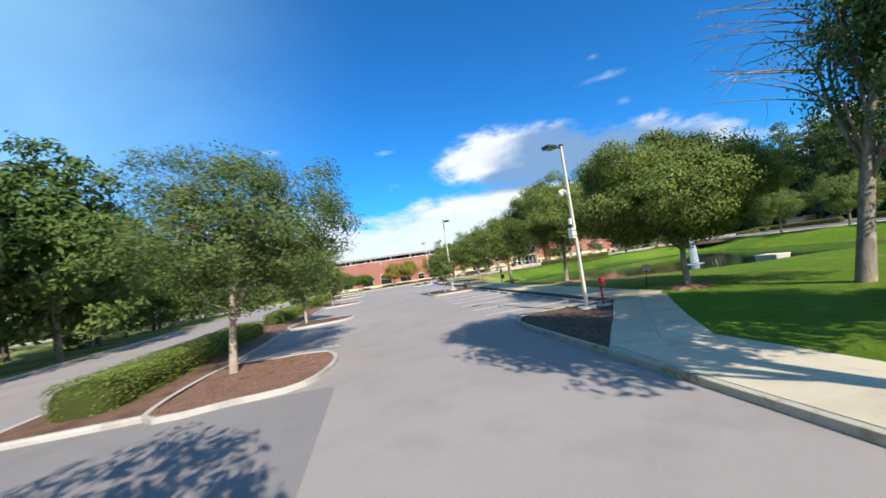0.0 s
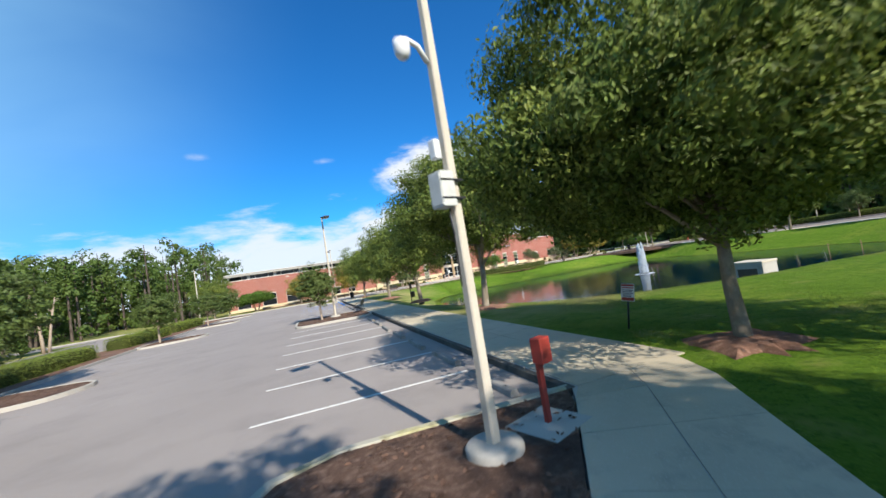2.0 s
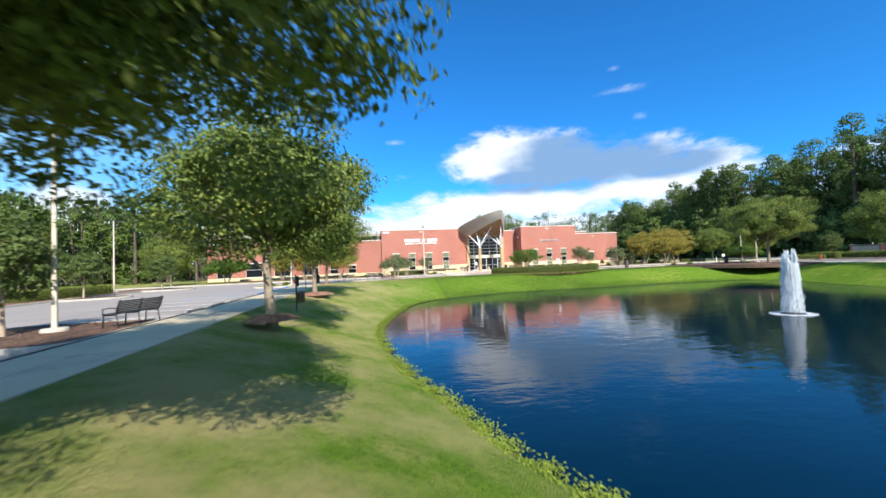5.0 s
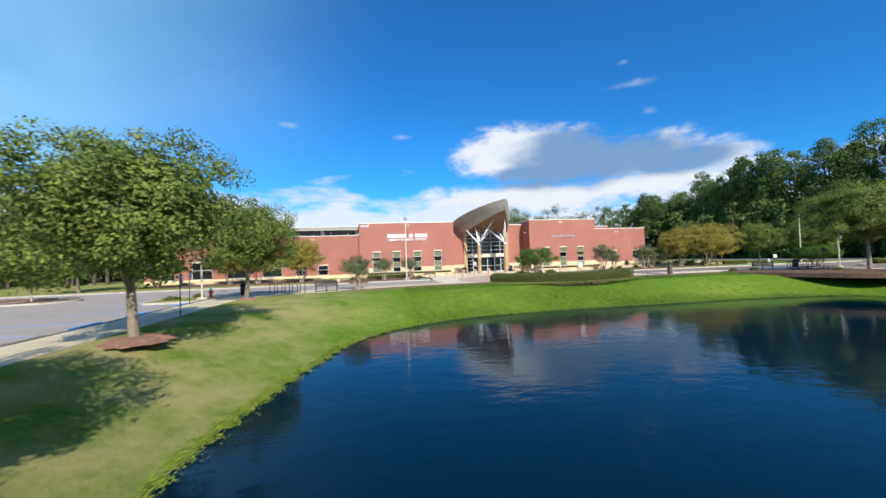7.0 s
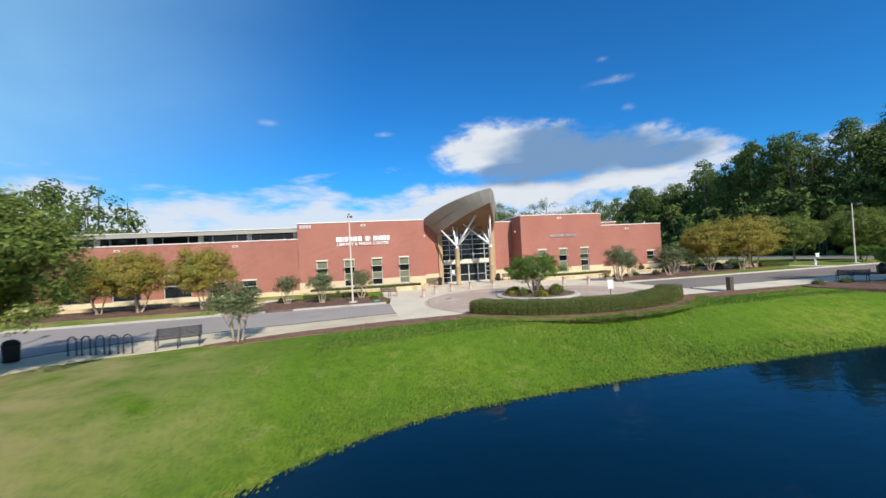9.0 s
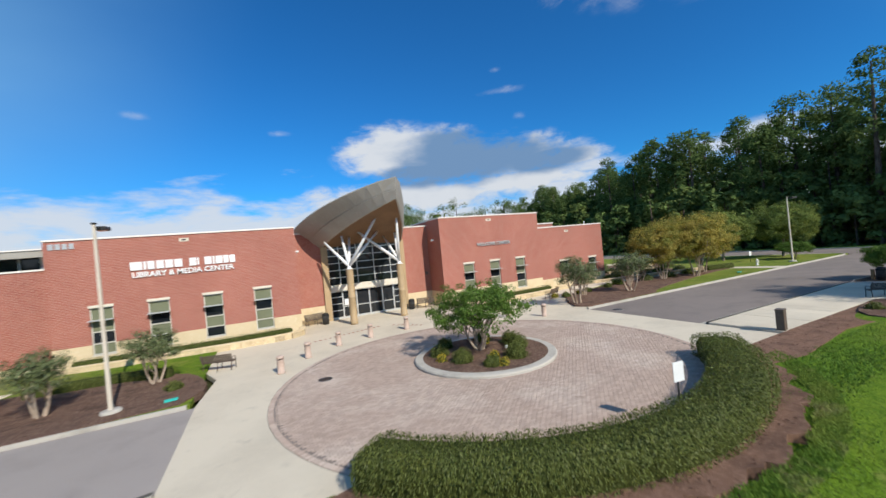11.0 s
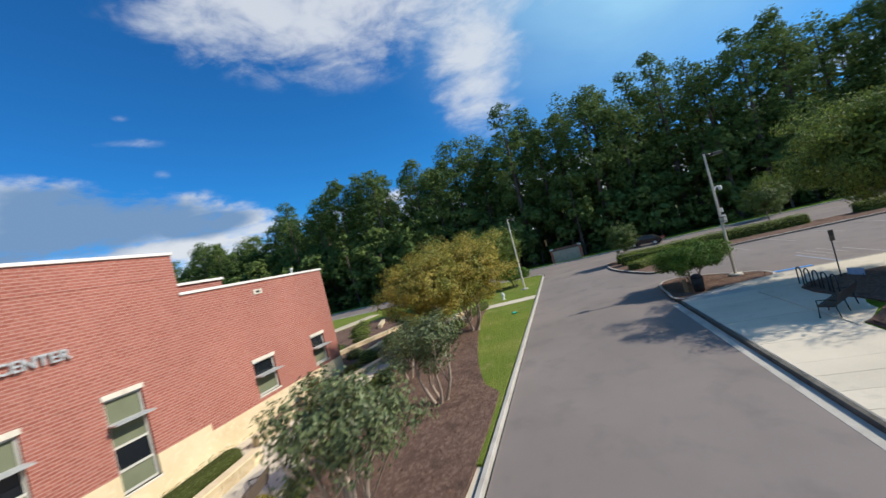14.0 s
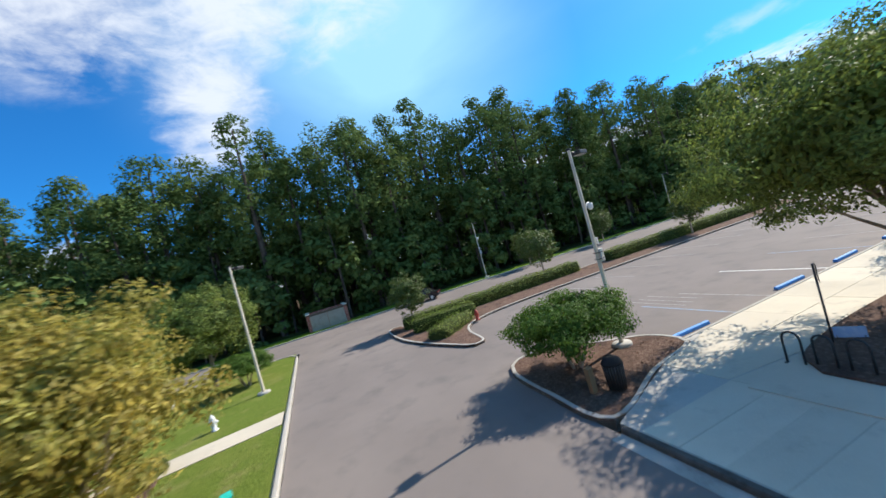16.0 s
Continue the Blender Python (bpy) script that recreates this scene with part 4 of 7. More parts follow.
bed("bed_north_west", smooth_line([(21.5, 89.0), (33.6, 89.0), (34.3, 90.3), (34.0, 92.6), (32.2, 95.0), (26, 96.5), (23.0, 95.0)], 0.8, True), MULCH, "dark mulch bed with small crape myrtles", 0.16, 700, 9)
bed("bed_library_west", smooth_line([(2, 93), (12, 92.3), (20.5, 92.3), (21.6, 95), (20, 98), (10, 98.4), (2, 98)], 1.0, True), MULCH, "mulch bed with golden trees before the library", 0.16, 200, 10)
bed("bed_north_east", smooth_line([(58.9, 91.4), (66.5, 91.2), (67.4, 91.9), (70.7, 92.9), (76, 94.0), (82.3, 95.0), (85.0, 95.2), (85.0, 96.2), (80, 98.4), (72, 98.2), (64, 97.4), (61.0, 95.8), (59.0, 93.4)], 0.8, True), MULCH, "dark brown bark mulch bed along the drive", 0.16, 1400, 11)
bed("bed_behind_wall", [(66.6, 99.0), (71, 99.2), (78, 97.6), (84.4, 96.0), (86.0, 118), (73.6, 118), (73.6, 102.5), (66.6, 102.5)], MULCH, "dark mulch bed behind the stone wall", 0.14, 300, 16)
bed("garden_bed", [(75.0, 103.0), (82.5, 102.2), (87.0, 104.0), (93.5, 109.0), (92.0, 113.0), (84.0, 116.0), (75.0, 115.0)], MULCH, "dark mulched garden beside the library", 0.155, 300, 31)
flat("garden_path", [(84.5, 116.6), (92.3, 113.4), (98.0, 112.4), (98.6, 114.2), (93.0, 115.6), (86.0, 119.0)], 0.165, CONCRETE_WARM, "pale concrete path round the garden", "pavement")
flat("garden_path", smooth_line([(65.5, 98.0), (70, 98.9), (76, 98.0), (84.6, 96.1), (84.9, 97.0), (76.4, 98.9), (71, 99.9), (66.0, 100.6)], 1.0, True), 0.172, CONCRETE, "narrow concrete path between the beds", "path")
bed("bed_oak", smooth_line([(64.0, 78.6), (68.0, 79.1), (69.6, 77.7), (74.3, 77.5), (74.3, 67.5), (72.0, 65.8), (67.4, 68.0), (64.6, 73.5), (63.0, 77.0)], 0.8, True), MULCH, "bark mulch under a live oak", 0.235, 900, 12, 0.4)
flat("rack_pad", [(68.0, 79.5), (68.4, 78.9), (69.8, 77.75), (74.45, 77.55), (74.45, 79.5)], 0.172, CONCRETE, "concrete apron under the bike hoops", "pavement")
island([(75.9, 82.4), (78.4, 82.55), (81.0, 82.3), (82.1, 81.5), (82.0, 80.2), (80.3, 78.4), (79.2, 77.3), (77.6, 77.35), (77.0, 79.6)], MULCH, "mulched corner island with a clipped shrub", 420, 13)
island([(86.6, 80.9), (88.5, 82.3), (93.5, 83.6), (98.6, 83.6), (99.2, 82.5), (98.0, 80.0), (97.5, 60), (97.2, 36), (93.4, 36), (93.2, 60), (92.4, 77.8)], MULCH, "long hedge-planted median in the car park", 200, 14)
flat("link_path", [(85.7, 91.0), (87.4, 91.0), (86.0, 98.5), (84.4, 98.0)], 0.135, CONCRETE, "narrow concrete path crossing the grass strip", "path")
flat("drive_path", [(20.8, 88.7), (23.4, 88.7), (25.2, 97.5), (22.6, 97.8)], 0.135, CONCRETE, "concrete path from the road to the library", "path")

# markings
def marking(x0, x1, y0, y1, mat=MARKING, label="worn white parking bay line"):
    tagged(mesh_ob("bay_line", slab([(x0, y0), (x1, y0), (x1, y1), (x0, y1)], 0.001, 0.005), mat), label, "road marking", "parking bay lines", "structure")


for k in range(7):
    yy = 25.0 + 2.745 * k
    marking(10.08, 14.6, yy - 0.05, yy + 0.05)
for k, yy in enumerate((50.6, 53.35, 56.1, 58.9, 61.6, 65.0, 68.9, 72.6)):
    marking(10.1, 15.0, yy - 0.05, yy + 0.05, BLUE if k > 3 else MARKING, "worn parking bay line")
for a, b, n in ((22.4, 33.7, 4), (37.2, 51.4, 5), (55.0, 66.6, 4), (70.0, 78.0, 3)):
    for k in range(n):
        yy = a + (b - a) * (k + 0.5) / n
        marking(-1.1, 2.9, yy - 0.05, yy + 0.05, MARKING if yy < 24 else MARKING_FAINT)
for x0, x1, yy, m in ((78.1, 82.6, 73.9, BLUE_FAINT), (78.1, 82.2, 71.7, MARKING_FAINT), (78.1, 82.9, 67.5, MARKING), (78.1, 82.6, 63.6, BLUE_FAINT), (78.1, 82.6, 59.9, MARKING_FAINT), (78.1, 82.6, 56.6, MARKING_FAINT), (78.1, 82.6, 53.4, MARKING_FAINT)):
    marking(x0, x1, yy - 0.06, yy + 0.06, m, "worn parking bay line")
for yy in (72.3, 72.9, 73.4):
    marking(80.6, 83.6, yy - 0.04, yy + 0.04, MARKING_FAINT, "faint hatching of an accessible bay")
for k in range(12):
    yy = 74.0 - 3.0 * k
    marking(88.4, 92.3, yy - 0.05, yy + 0.05, MARKING_FAINT)


def wheel_stop(x, y, turn, mat, label):
    ob = thing("wheel_stop", label, "wheel stop", (x, y, 0.0), turn, "wheel stops")
    bm = bmesh.new()
    prof = [(-0.09, 0.0), (-0.075, 0.1), (-0.05, 0.125), (0.05, 0.125), (0.075, 0.1), (0.09, 0.0)]
    a = [bm.verts.new((-0.92, py, pz)) for py, pz in prof]
    b = [bm.verts.new((0.92, py, pz)) for py, pz in prof]
    for i in range(6):
        bm.faces.new((a[i], b[i], b[(i + 1) % 6], a[(i + 1) % 6]))
    bm.faces.new(a)
    bm.faces.new(list(reversed(b)))
    bmesh.ops.recalc_face_normals(bm, faces=bm.faces)
    bmesh.ops.bevel(bm, geom=bm.edges[:], offset=0.008, segments=1, affect="EDGES")
    part("block", bm, mat, ob)
    for sx in (-0.6, 0.6):
        part("pin", lathe([(0.018, 0.1), (0.018, 0.13), (0.012, 0.134)], 8, Matrix.Translation((sx, 0, 0))), DARK_METAL, ob)


for k in range(7):
    wheel_stop(14.55 + random.uniform(-0.05, 0.05), 23.72 + 2.745 * k + random.uniform(-0.06, 0.06), 90 + random.uniform(-1.5, 1.5), STOP, "weathered grey concrete wheel stop in a parking bay")
for k, yy in enumerate((52.0, 54.75, 57.5, 60.25, 63.3, 66.9, 71.6)):
    blue = k > 3
    wheel_stop(14.75, yy, 90 + random.uniform(-2, 2), BLUE if blue else STOP, "blue-painted concrete wheel stop of an accessible bay" if blue else "weathered grey concrete wheel stop in a parking bay")
for yy in (76.2, 70.0, 65.6, 61.2, 57.0):
    wheel_stop(78.35, yy, 90 + random.uniform(-3, 3), BLUE, "blue-painted concrete wheel stop of an accessible bay")


# ---- the library ----
LIB = thing("library", "long red-brick library with cream stone base and prow-shaped canopy", "building", (0, 0, 0))


def wall_with(openings, x0, x1, z0, z1, y0, y1):
    """A wall of blocks along x with openings (x0, x1, z0, z1) left free."""
    xs = sorted({x0, x1, *[v for o in openings for v in o[:2] if x0 < v < x1]})
    zs = sorted({z0, z1, *[v for o in openings for v in o[2:] if z0 < v < z1]})
    def solid(i, j):
        if not (0 <= i < len(xs) - 1 and 0 <= j < len(zs) - 1):
            return False
        mx, mz = (xs[i] + xs[i + 1]) / 2, (zs[j] + zs[j + 1]) / 2
        return not any(o[0] < mx < o[1] and o[2] < mz < o[3] for o in openings)

    bm = bmesh.new()
    made = {}

    def vert(i, j, k):
        if (i, j, k) not in made:
            made[i, j, k] = bm.verts.new((xs[i], (y0, y1)[k], zs[j]))
        return made[i, j, k]

    for i in range(len(xs) - 1):
        for j in range(len(zs) - 1):
            if not solid(i, j):
                continue
            bm.faces.new((vert(i, j, 0), vert(i + 1, j, 0), vert(i + 1, j + 1, 0), vert(i, j + 1, 0)))
            bm.faces.new((vert(i, j, 1), vert(i, j + 1, 1), vert(i + 1, j + 1, 1), vert(i + 1, j, 1)))
            for di, dj, (p, q) in ((-1, 0, ((0, 1), (0, 0))), (1, 0, ((1, 0), (1, 1))), (0, -1, ((0, 0), (1, 0))), (0, 1, ((1, 1), (0, 1)))):
                if not solid(i + di, j + dj):
                    bm.faces.new((vert(i + p[0], j + p[1], 0), vert(i + p[0], j + p[1], 1), vert(i + q[0], j + q[1], 1), vert(i + q[0], j + q[1], 0)))
    bmesh.ops.recalc_face_normals(bm, faces=bm.faces)
    return bm


def window(x0, x1, z0, z1, y, bars, shelf=True, blind=(), cap=True):
    """An aluminium window set 12 cm back in the wall, with dividing bars at heights bars, a precast cap and a light shelf."""
    win = part("window", one_box(x0, x1, y + 0.30, y + 0.34, z0, z1), PLASTER, LIB)
    fr = bmesh.new()
    for a, b, c, d in ((x0, x0 + 0.07, z0, z1), (x1 - 0.07, x1, z0, z1), (x0 + 0.07, x1 - 0.07, z0, z0 + 0.07), (x0 + 0.07, x1 - 0.07, z1 - 0.07, z1)):
        box(fr, a, b, y + 0.10, y + 0.19, c, d)
    part("frame", fr, FRAME, win)
    edges = [z0 + 0.07] + list(bars) + [z1 - 0.07]
    for i, (c, d) in enumerate(zip(edges, edges[1:])):
        part("pane", one_box(x0 + 0.06, x1 - 0.06, y + 0.145, y + 0.16, c, d), BLIND if i in blind else DARK_GLASS, win, "drawn olive blind behind glass" if i in blind else "")
        if i:
            part("bar", one_box(x0 + 0.07, x1 - 0.07, y + 0.095, y + 0.185, c - 0.035, c + 0.035), FRAME, win)
    if shelf:
        sh = bmesh.new()
        box(sh, x0 - 0.03, x1 + 0.03, y - 0.42, y + 0.1, bars[-1] - 0.02, bars[-1] + 0.02)
        for k in range(5):
            box(sh, x0, x1, y - 0.42 + 0.1 * k, y - 0.38 + 0.1 * k, bars[-1] + 0.02, bars[-1] + 0.045)
        part("light_shelf", sh, ALU, win)
    part("sill", one_box(x0 - 0.04, x1 + 0.04, y - 0.05, y + 0.2, z0 - 0.07, z0, 0.008), PRECAST, win)
    if cap:
        part("cap", one_box(x0 - 0.05, x1 + 0.05, y - 0.045, y + 0.25, z1, z1 + 0.17, 0.01), PRECAST, win)


def brick_front(x0, x1, top, y, openings, base, steps=(), thick=0.35, joints=(1.95, 2.75, 3.95, 7.45)):
    """A brick face with a proud stone base of blocks, thin recessed course lines and a white coping."""
    part("wall", wall_with(openings, x0, x1, base, top, y, y + thick), BRICK, LIB)
    part("base", wall_with(openings, x0, x1, 0.0, base, y - 0.03, y + thick), STONE, LIB)
    bt = bmesh.new()
    lx = x0
    for z in joints:
        if base + 0.1 < z < top - 0.2:
            for a, b in segments(x0, x1, [o for o in openings if o[2] - 0.1 < z < o[3] + 0.2]):
                box(bt, a, b, y - 0.012, y + 0.02, z - 0.035, z + 0.035)
    part("course_band", bt, BRICK, LIB)
    part("coping", one_box(x0 - 0.04, x1 + 0.04, y - 0.07, y + thick + 0.05, top, top + 0.11, 0.012), COPING, LIB)


def segments(x0, x1, cuts):
    out, x = [], x0
    for o in sorted(cuts):
        if o[0] - 0.06 > x:
            out.append((x, o[0] - 0.06))
        x = max(x, o[1] + 0.06)
    if x < x1:
        out.append((x, x1))
    return out


# main block west of the entrance
YA = 102.0
WIN_A = [(27.02, 28.22), (30.05, 31.25), (33.22, 34.42), (36.43, 37.63)]
brick_front(25.1, 39.6, 8.15, YA, [(a, b, 0.74, 3.76) for a, b in WIN_A], 1.42)
for i, (a, b) in enumerate(WIN_A):
    window(a, b, 0.74, 3.76, YA, [1.45, 2.2, 2.95], True, ((0, 2, 3), (1, 3), (1, 3), (0, 1, 3))[i])
# block east of the entrance
YB = 102.3
WIN_B = [(54.55, 55.72), (57.55, 58.72), (60.68, 61.85)]
brick_front(52.3, 63.95, 8.30, YB, [(a, b, 0.74, 3.76) for a, b in WIN_B], 1.40)
for i, (a, b) in enumerate(WIN_B):
    window(a, b, 0.74, 3.76, YB, [1.45, 2.2, 2.95], True, ((0, 1, 3), (0, 1, 3), (0, 2, 3))[i])
# low east wing
WIN_C = [(66.6, 67.95, 1.35, 2.9), (70.9, 72.1, 1.35, 2.9)]
brick_front(63.95, 73.3, 6.65, YB + 0.02, WIN_C, 1.1, joints=(1.95, 2.75, 3.95, 5.9))
for a, b, c, d in WIN_C:
    window(a, b, c, d, YB + 0.02, [c + 0.9], True, (0,))
part("upper_wall", one_box(63.95, 67.2, 103.6, 104.0, 6.0, 7.15), BRICK, LIB)
part("coping", one_box(63.9, 67.25, 103.5, 104.05, 7.15, 7.26, 0.012), COPING, LIB)
# long west wing with its clerestory
YL = 102.6
WIN_L = [(19.0, 20.45, 0.62, 2.05), (15.85, 17.3, 0.62, 2.05), (11.2, 13.9, 0.62, 3.0), (6.4, 9.1, 0.62, 3.0), (1.8, 4.5, 0.62, 3.0), (-2.8, -0.4, 0.62, 3.0)]
brick_front(-4.2, 25.1, 6.42, YL, WIN_L, 0.62, joints=(2.75, 3.95, 5.6))
for a, b, c, d in WIN_L:
    window(a, b, c, d, YL, [c + (d - c) * 0.55], b - a < 2, (), True)
for k in range(-1, 6):
    x = 24.9 - k * 5.0
    part("clerestory_pier", one_box(x - 0.55, x, 103.6, 103.85, 6.4, 7.35), COPING, LIB)
part("clerestory_glass", one_box(-4.0, 24.9, 103.72, 103.76, 6.5, 7.3), DARK_GLASS, LIB)
for k in range(12):
    part("mullion", one_box(24.9 - 2.5 * k - 1.6, 24.9 - 2.5 * k - 1.52, 103.62, 103.8, 6.45, 7.33), FRAME, LIB)
rf = bmesh.new()
box(rf, -4.6, 25.05, 102.75, 112, 7.36, 7.5)
box(rf, -4.65, 25.05, 102.7, 102.78, 7.30, 7.74)
part("clerestory_roof", rf, METAL_ROOF, LIB)
part("coping", one_box(-4.7, 25.08, 102.62, 102.9, 7.74, 7.82), COPING, LIB)
# the building's other sides, roof and inside
YR = 105.3
for dims in ((-4.2, -3.85, 102.95, 135, 0, 6.42), (72.95, 73.3, 102.68, 135, 0, 6.65), (-3.85, 72.95, 134.6, 135, 0, 6.42), (25.1, 25.45, 102.35, 115, 0, 8.15), (39.25, 39.6, 102.35, YR, 1.42, 8.15), (52.3, 52.65, 102.65, YR + 4, 1.4, 8.3), (63.6, 63.95, 102.65, 115, 6.0, 8.3)):
    part("side_wall", one_box(*dims), BRICK, LIB)
for dims in ((39.25, 39.63, 102.35, YR, 0, 1.42), (52.27, 52.65, 102.65, YR + 4, 0, 1.4)):
    part("base", one_box(*dims), STONE, LIB)
for dims in ((39.2, 39.66, 102.4, YR, 8.15, 8.26), (52.24, 52.7, 102.7, YR + 4, 8.3, 8.41), (25.04, 25.5, 102.4, 115, 8.15, 8.26), (72.9, 73.36, 102.75, 135, 6.65, 6.76)):
    part("coping", one_box(*dims), COPING, LIB)
for dims in ((25.45, 39.25, 102.36, 115, 7.3, 7.5), (39.25, 52.65, YR + 0.4, 120, 7.1, 7.3), (52.65, 63.6, 102.66, 115, 7.4, 7.6), (63.95, 72.95, 102.7, 134.6, 5.8, 6.0), (-3.85, 63.95, 115, 134.6, 6.0, 6.2)):
    part("roof", one_box(*dims), ROOFING, LIB)
part("floor", one_box(26, 72, 103, 134, -0.1, 0.025), PLASTER, LIB)
part("back_partition", one_box(40, 52, 118, 118.2, 0.025, 7.0), PLASTER, LIB)
# recessed walls beside the glass
for a, b in ((39.6, 41.9), (49.65, 52.3)):
    part("wall", one_box(a, b, YR, YR + 0.35, 1.42, 7.85), BRICK, LIB)
    part("base", one_box(a, b, YR - 0.03, YR + 0.35, 0.0, 1.42), STONE, LIB)
    part("coping", one_box(a, b + 0.02, YR - 0.07, YR + 0.4, 7.85, 7.96, 0.01), COPING, LIB)
    for z in (1.95, 2.75, 3.95, 7.2):
        part("course_band", one_box(a, b, YR - 0.012, YR + 0.02, z - 0.035, z + 0.035), BRICK, LIB)
# glazed entrance
GY = YR + 0.05
for a, b in ((41.9, 42.45), (49.2, 49.65)):
    part("jamb", one_box(a, b, YR - 0.25, YR + 0.4, 0.0, 6.75, 0.02), TAN, LIB)
curtain = part("curtain_wall", one_box(42.45, 49.2, GY + 0.1, GY + 0.12, 3.1, 7.4), DARK_GLASS, LIB)
part("header", one_box(42.45, 49.2, GY - 0.35, GY + 0.2, 2.55, 3.1, 0.02), PRECAST, curtain)
for z in (3.75, 4.4, 5.05, 5.7, 6.35, 6.9):
    part("transom", one_box(42.45, 49.2, GY, GY + 0.14, z - 0.035, z + 0.035), ALU, curtain)
for x in (43.45, 45.05, 46.65, 48.25):
    part("mullion", one_box(x - 0.035, x + 0.035, GY + 0.002, GY + 0.13, 3.1, 7.2), ALU, curtain)
for k, x in enumerate((42.45, 43.5, 44.75, 45.95, 47.2, 48.3)):
    x1 = (43.5, 44.75, 45.95, 47.2, 48.3, 49.2)[k]
    door = part("entrance_door", one_box(x + 0.05, x1 - 0.05, GY + 0.05, GY + 0.065, 0.1, 2.5), DARK_GLASS, LIB)
    fr = bmesh.new()
    box(fr, x, x + 0.06, GY, GY + 0.12, 0.03, 2.55)
    box(fr, x1 - 0.06, x1, GY, GY + 0.12, 0.03, 2.55)
    box(fr, x + 0.06, x1 - 0.06, GY, GY + 0.12, 0.03, 0.2)
    box(fr, x + 0.06, x1 - 0.06, GY, GY + 0.12, 2.45, 2.55)
    if k in (0, 5):
        for z in (0.8, 1.4, 2.0):
            box(fr, x + 0.06, x1 - 0.06, GY, GY + 0.12, z - 0.03, z + 0.03)
    else:
        box(fr, x + 0.06, x1 - 0.06, GY, GY + 0.12, 1.05, 1.13)
    part("door_frame", fr, ALU, door)
part("notice", one_box(43.62, 44.0, GY - 0.02, GY - 0.01, 1.2, 1.75), SIGN_WHITE, LIB, "white paper notice on the glass")


def canopy():
    """The prow: a pointed leaf in plan that rises to its tip, with a two-tier metal fascia and a brown soffit."""
    cx, n = 46.05, 22
    y_back, y_tip = 110.5, 96.6
    left, right = [], []
    for i in range(n + 1):
        s = i / n
        w = 4.55 * (1 - s ** 2.3)
        y = y_back + (y_tip - y_back) * s
        zb = 4.75 + 4.6 * s
        left.append((cx + 0.25 * s - w, y, zb))
        right.append((cx + 0.25 * s + w - 0.85 * (1 - s ** 5), y, zb))
    edge = left + list(reversed(right[:-1]))
    # fascia tiers: (outward, up from the soffit's edge)
    tiers = [(0.0, 0.0), (0.10, 0.04), (0.28, 0.72), (0.20, 0.76), (0.22, 0.80), (0.36, 1.52), (0.36, 1.60), (0.10, 1.62)]
    # the upper tiers flare out on the west side and keep higher towards the back
    flare = (0.0, 0.02, 0.4, 0.4, 0.44, 1.0, 1.0, 1.0)
    bm = bmesh.new()
    rows = []
    ctr = [Vector((p[0], p[1], 0)) for p in edge]
    for i, p in enumerate(edge):
        t = (ctr[min(i + 1, len(edge) - 1)] - ctr[max(i - 1, 0)]).normalized()
        out = Vector((t.y, -t.x, 0))
        if out.dot(ctr[i] - Vector((cx, 112, 0))) < 0:
            out = -out
        s = (i if i <= n else 2 * n - i) / n
        west = 1.9 * (1 - s ** 4) if i < n else 0.0
        rows.append([bm.verts.new((p[0] + out.x * o - west * k, p[1] + out.y * o, p[2] + u + 0.35 * (1 - s) * k)) for (o, u), k in zip(tiers, flare)])
    for a, b in zip(rows, rows[1:]):
        for k in range(len(tiers) - 1):
            bm.faces.new((a[k], b[k], b[k + 1], a[k + 1]))
    m = len(rows)
    for i in range(m // 2):
        bm.faces.new((rows[i][-1], rows[i + 1][-1], rows[m - 2 - i][-1], rows[m - 1 - i][-1])) if i + 1 < m - 2 - i else None
    tri = rows[m // 2 - 1][-1], rows[m // 2][-1], rows[m // 2 + 1][-1]
    if bm.faces.get(tri) is None:
        bm.faces.new(tri)
    bmesh.ops.recalc_face_normals(bm, faces=bm.faces)
    part("canopy_roof", bm, METAL_ROOF, LIB, "grey-brown metal canopy with a two-tier fascia")
    so = bmesh.new()
    lo = [so.verts.new((p[0], p[1], p[2] + 0.01)) for p in edge]
    mid = []
    for i in range(n):
        a, b = left[i], right[i]
        mid.append(so.verts.new(((a[0] + b[0]) / 2, a[1], a[2] + 0.35 * (1 - (i / n) ** 2))))
    for i in range(n - 1):
        so.faces.new((lo[i], lo[i + 1], mid[i + 1], mid[i]))
        so.faces.new((mid[i], mid[i + 1], lo[m - 2 - i], lo[m - 1 - i]))
    so.faces.new((lo[n - 1], lo[n], mid[n - 1]))
    so.faces.new((mid[n - 1], lo[n], lo[n + 1]))
    part("soffit", so, SOFFIT, LIB, "warm brown soffit under the canopy")


canopy()


def tree_column(x, y, struts, label):
    col = part("column", lathe([(0.30, 0.03), (0.30, 0.2), (0.285, 0.22), (0.285, 2.2), (0.292, 2.21), (0.292, 2.25), (0.285, 2.26), (0.285, 4.5), (0.29, 4.52)], 28, Matrix.Translation((x, y, 0))), TAN, LIB, label)
    part("collar", lathe([(0.30, 4.5), (0.30, 4.56), (0.16, 4.58), (0.13, 4.75), (0.13, 4.95)], 20, Matrix.Translation((x, y, 0))), WHITE, col, "white steel collar")
    for tx, ty, tz in struts:
        b = Vector((x, y, 4.75))
        t = Vector((tx, ty, tz))
        part("strut", one_tube([b, b.lerp(t, 0.45), t], [0.125, 0.12, 0.085], 12), WHITE, col, "white tubular steel strut")


tree_column(43.5, 101.45, [(42.0, 103.2, 6.9), (43.3, 102.4, 7.3), (44.2, 103.6, 7.3), (45.85, 99.9, 8.75), (46.6, 102.8, 7.6)], "round tan column that branches into white struts")
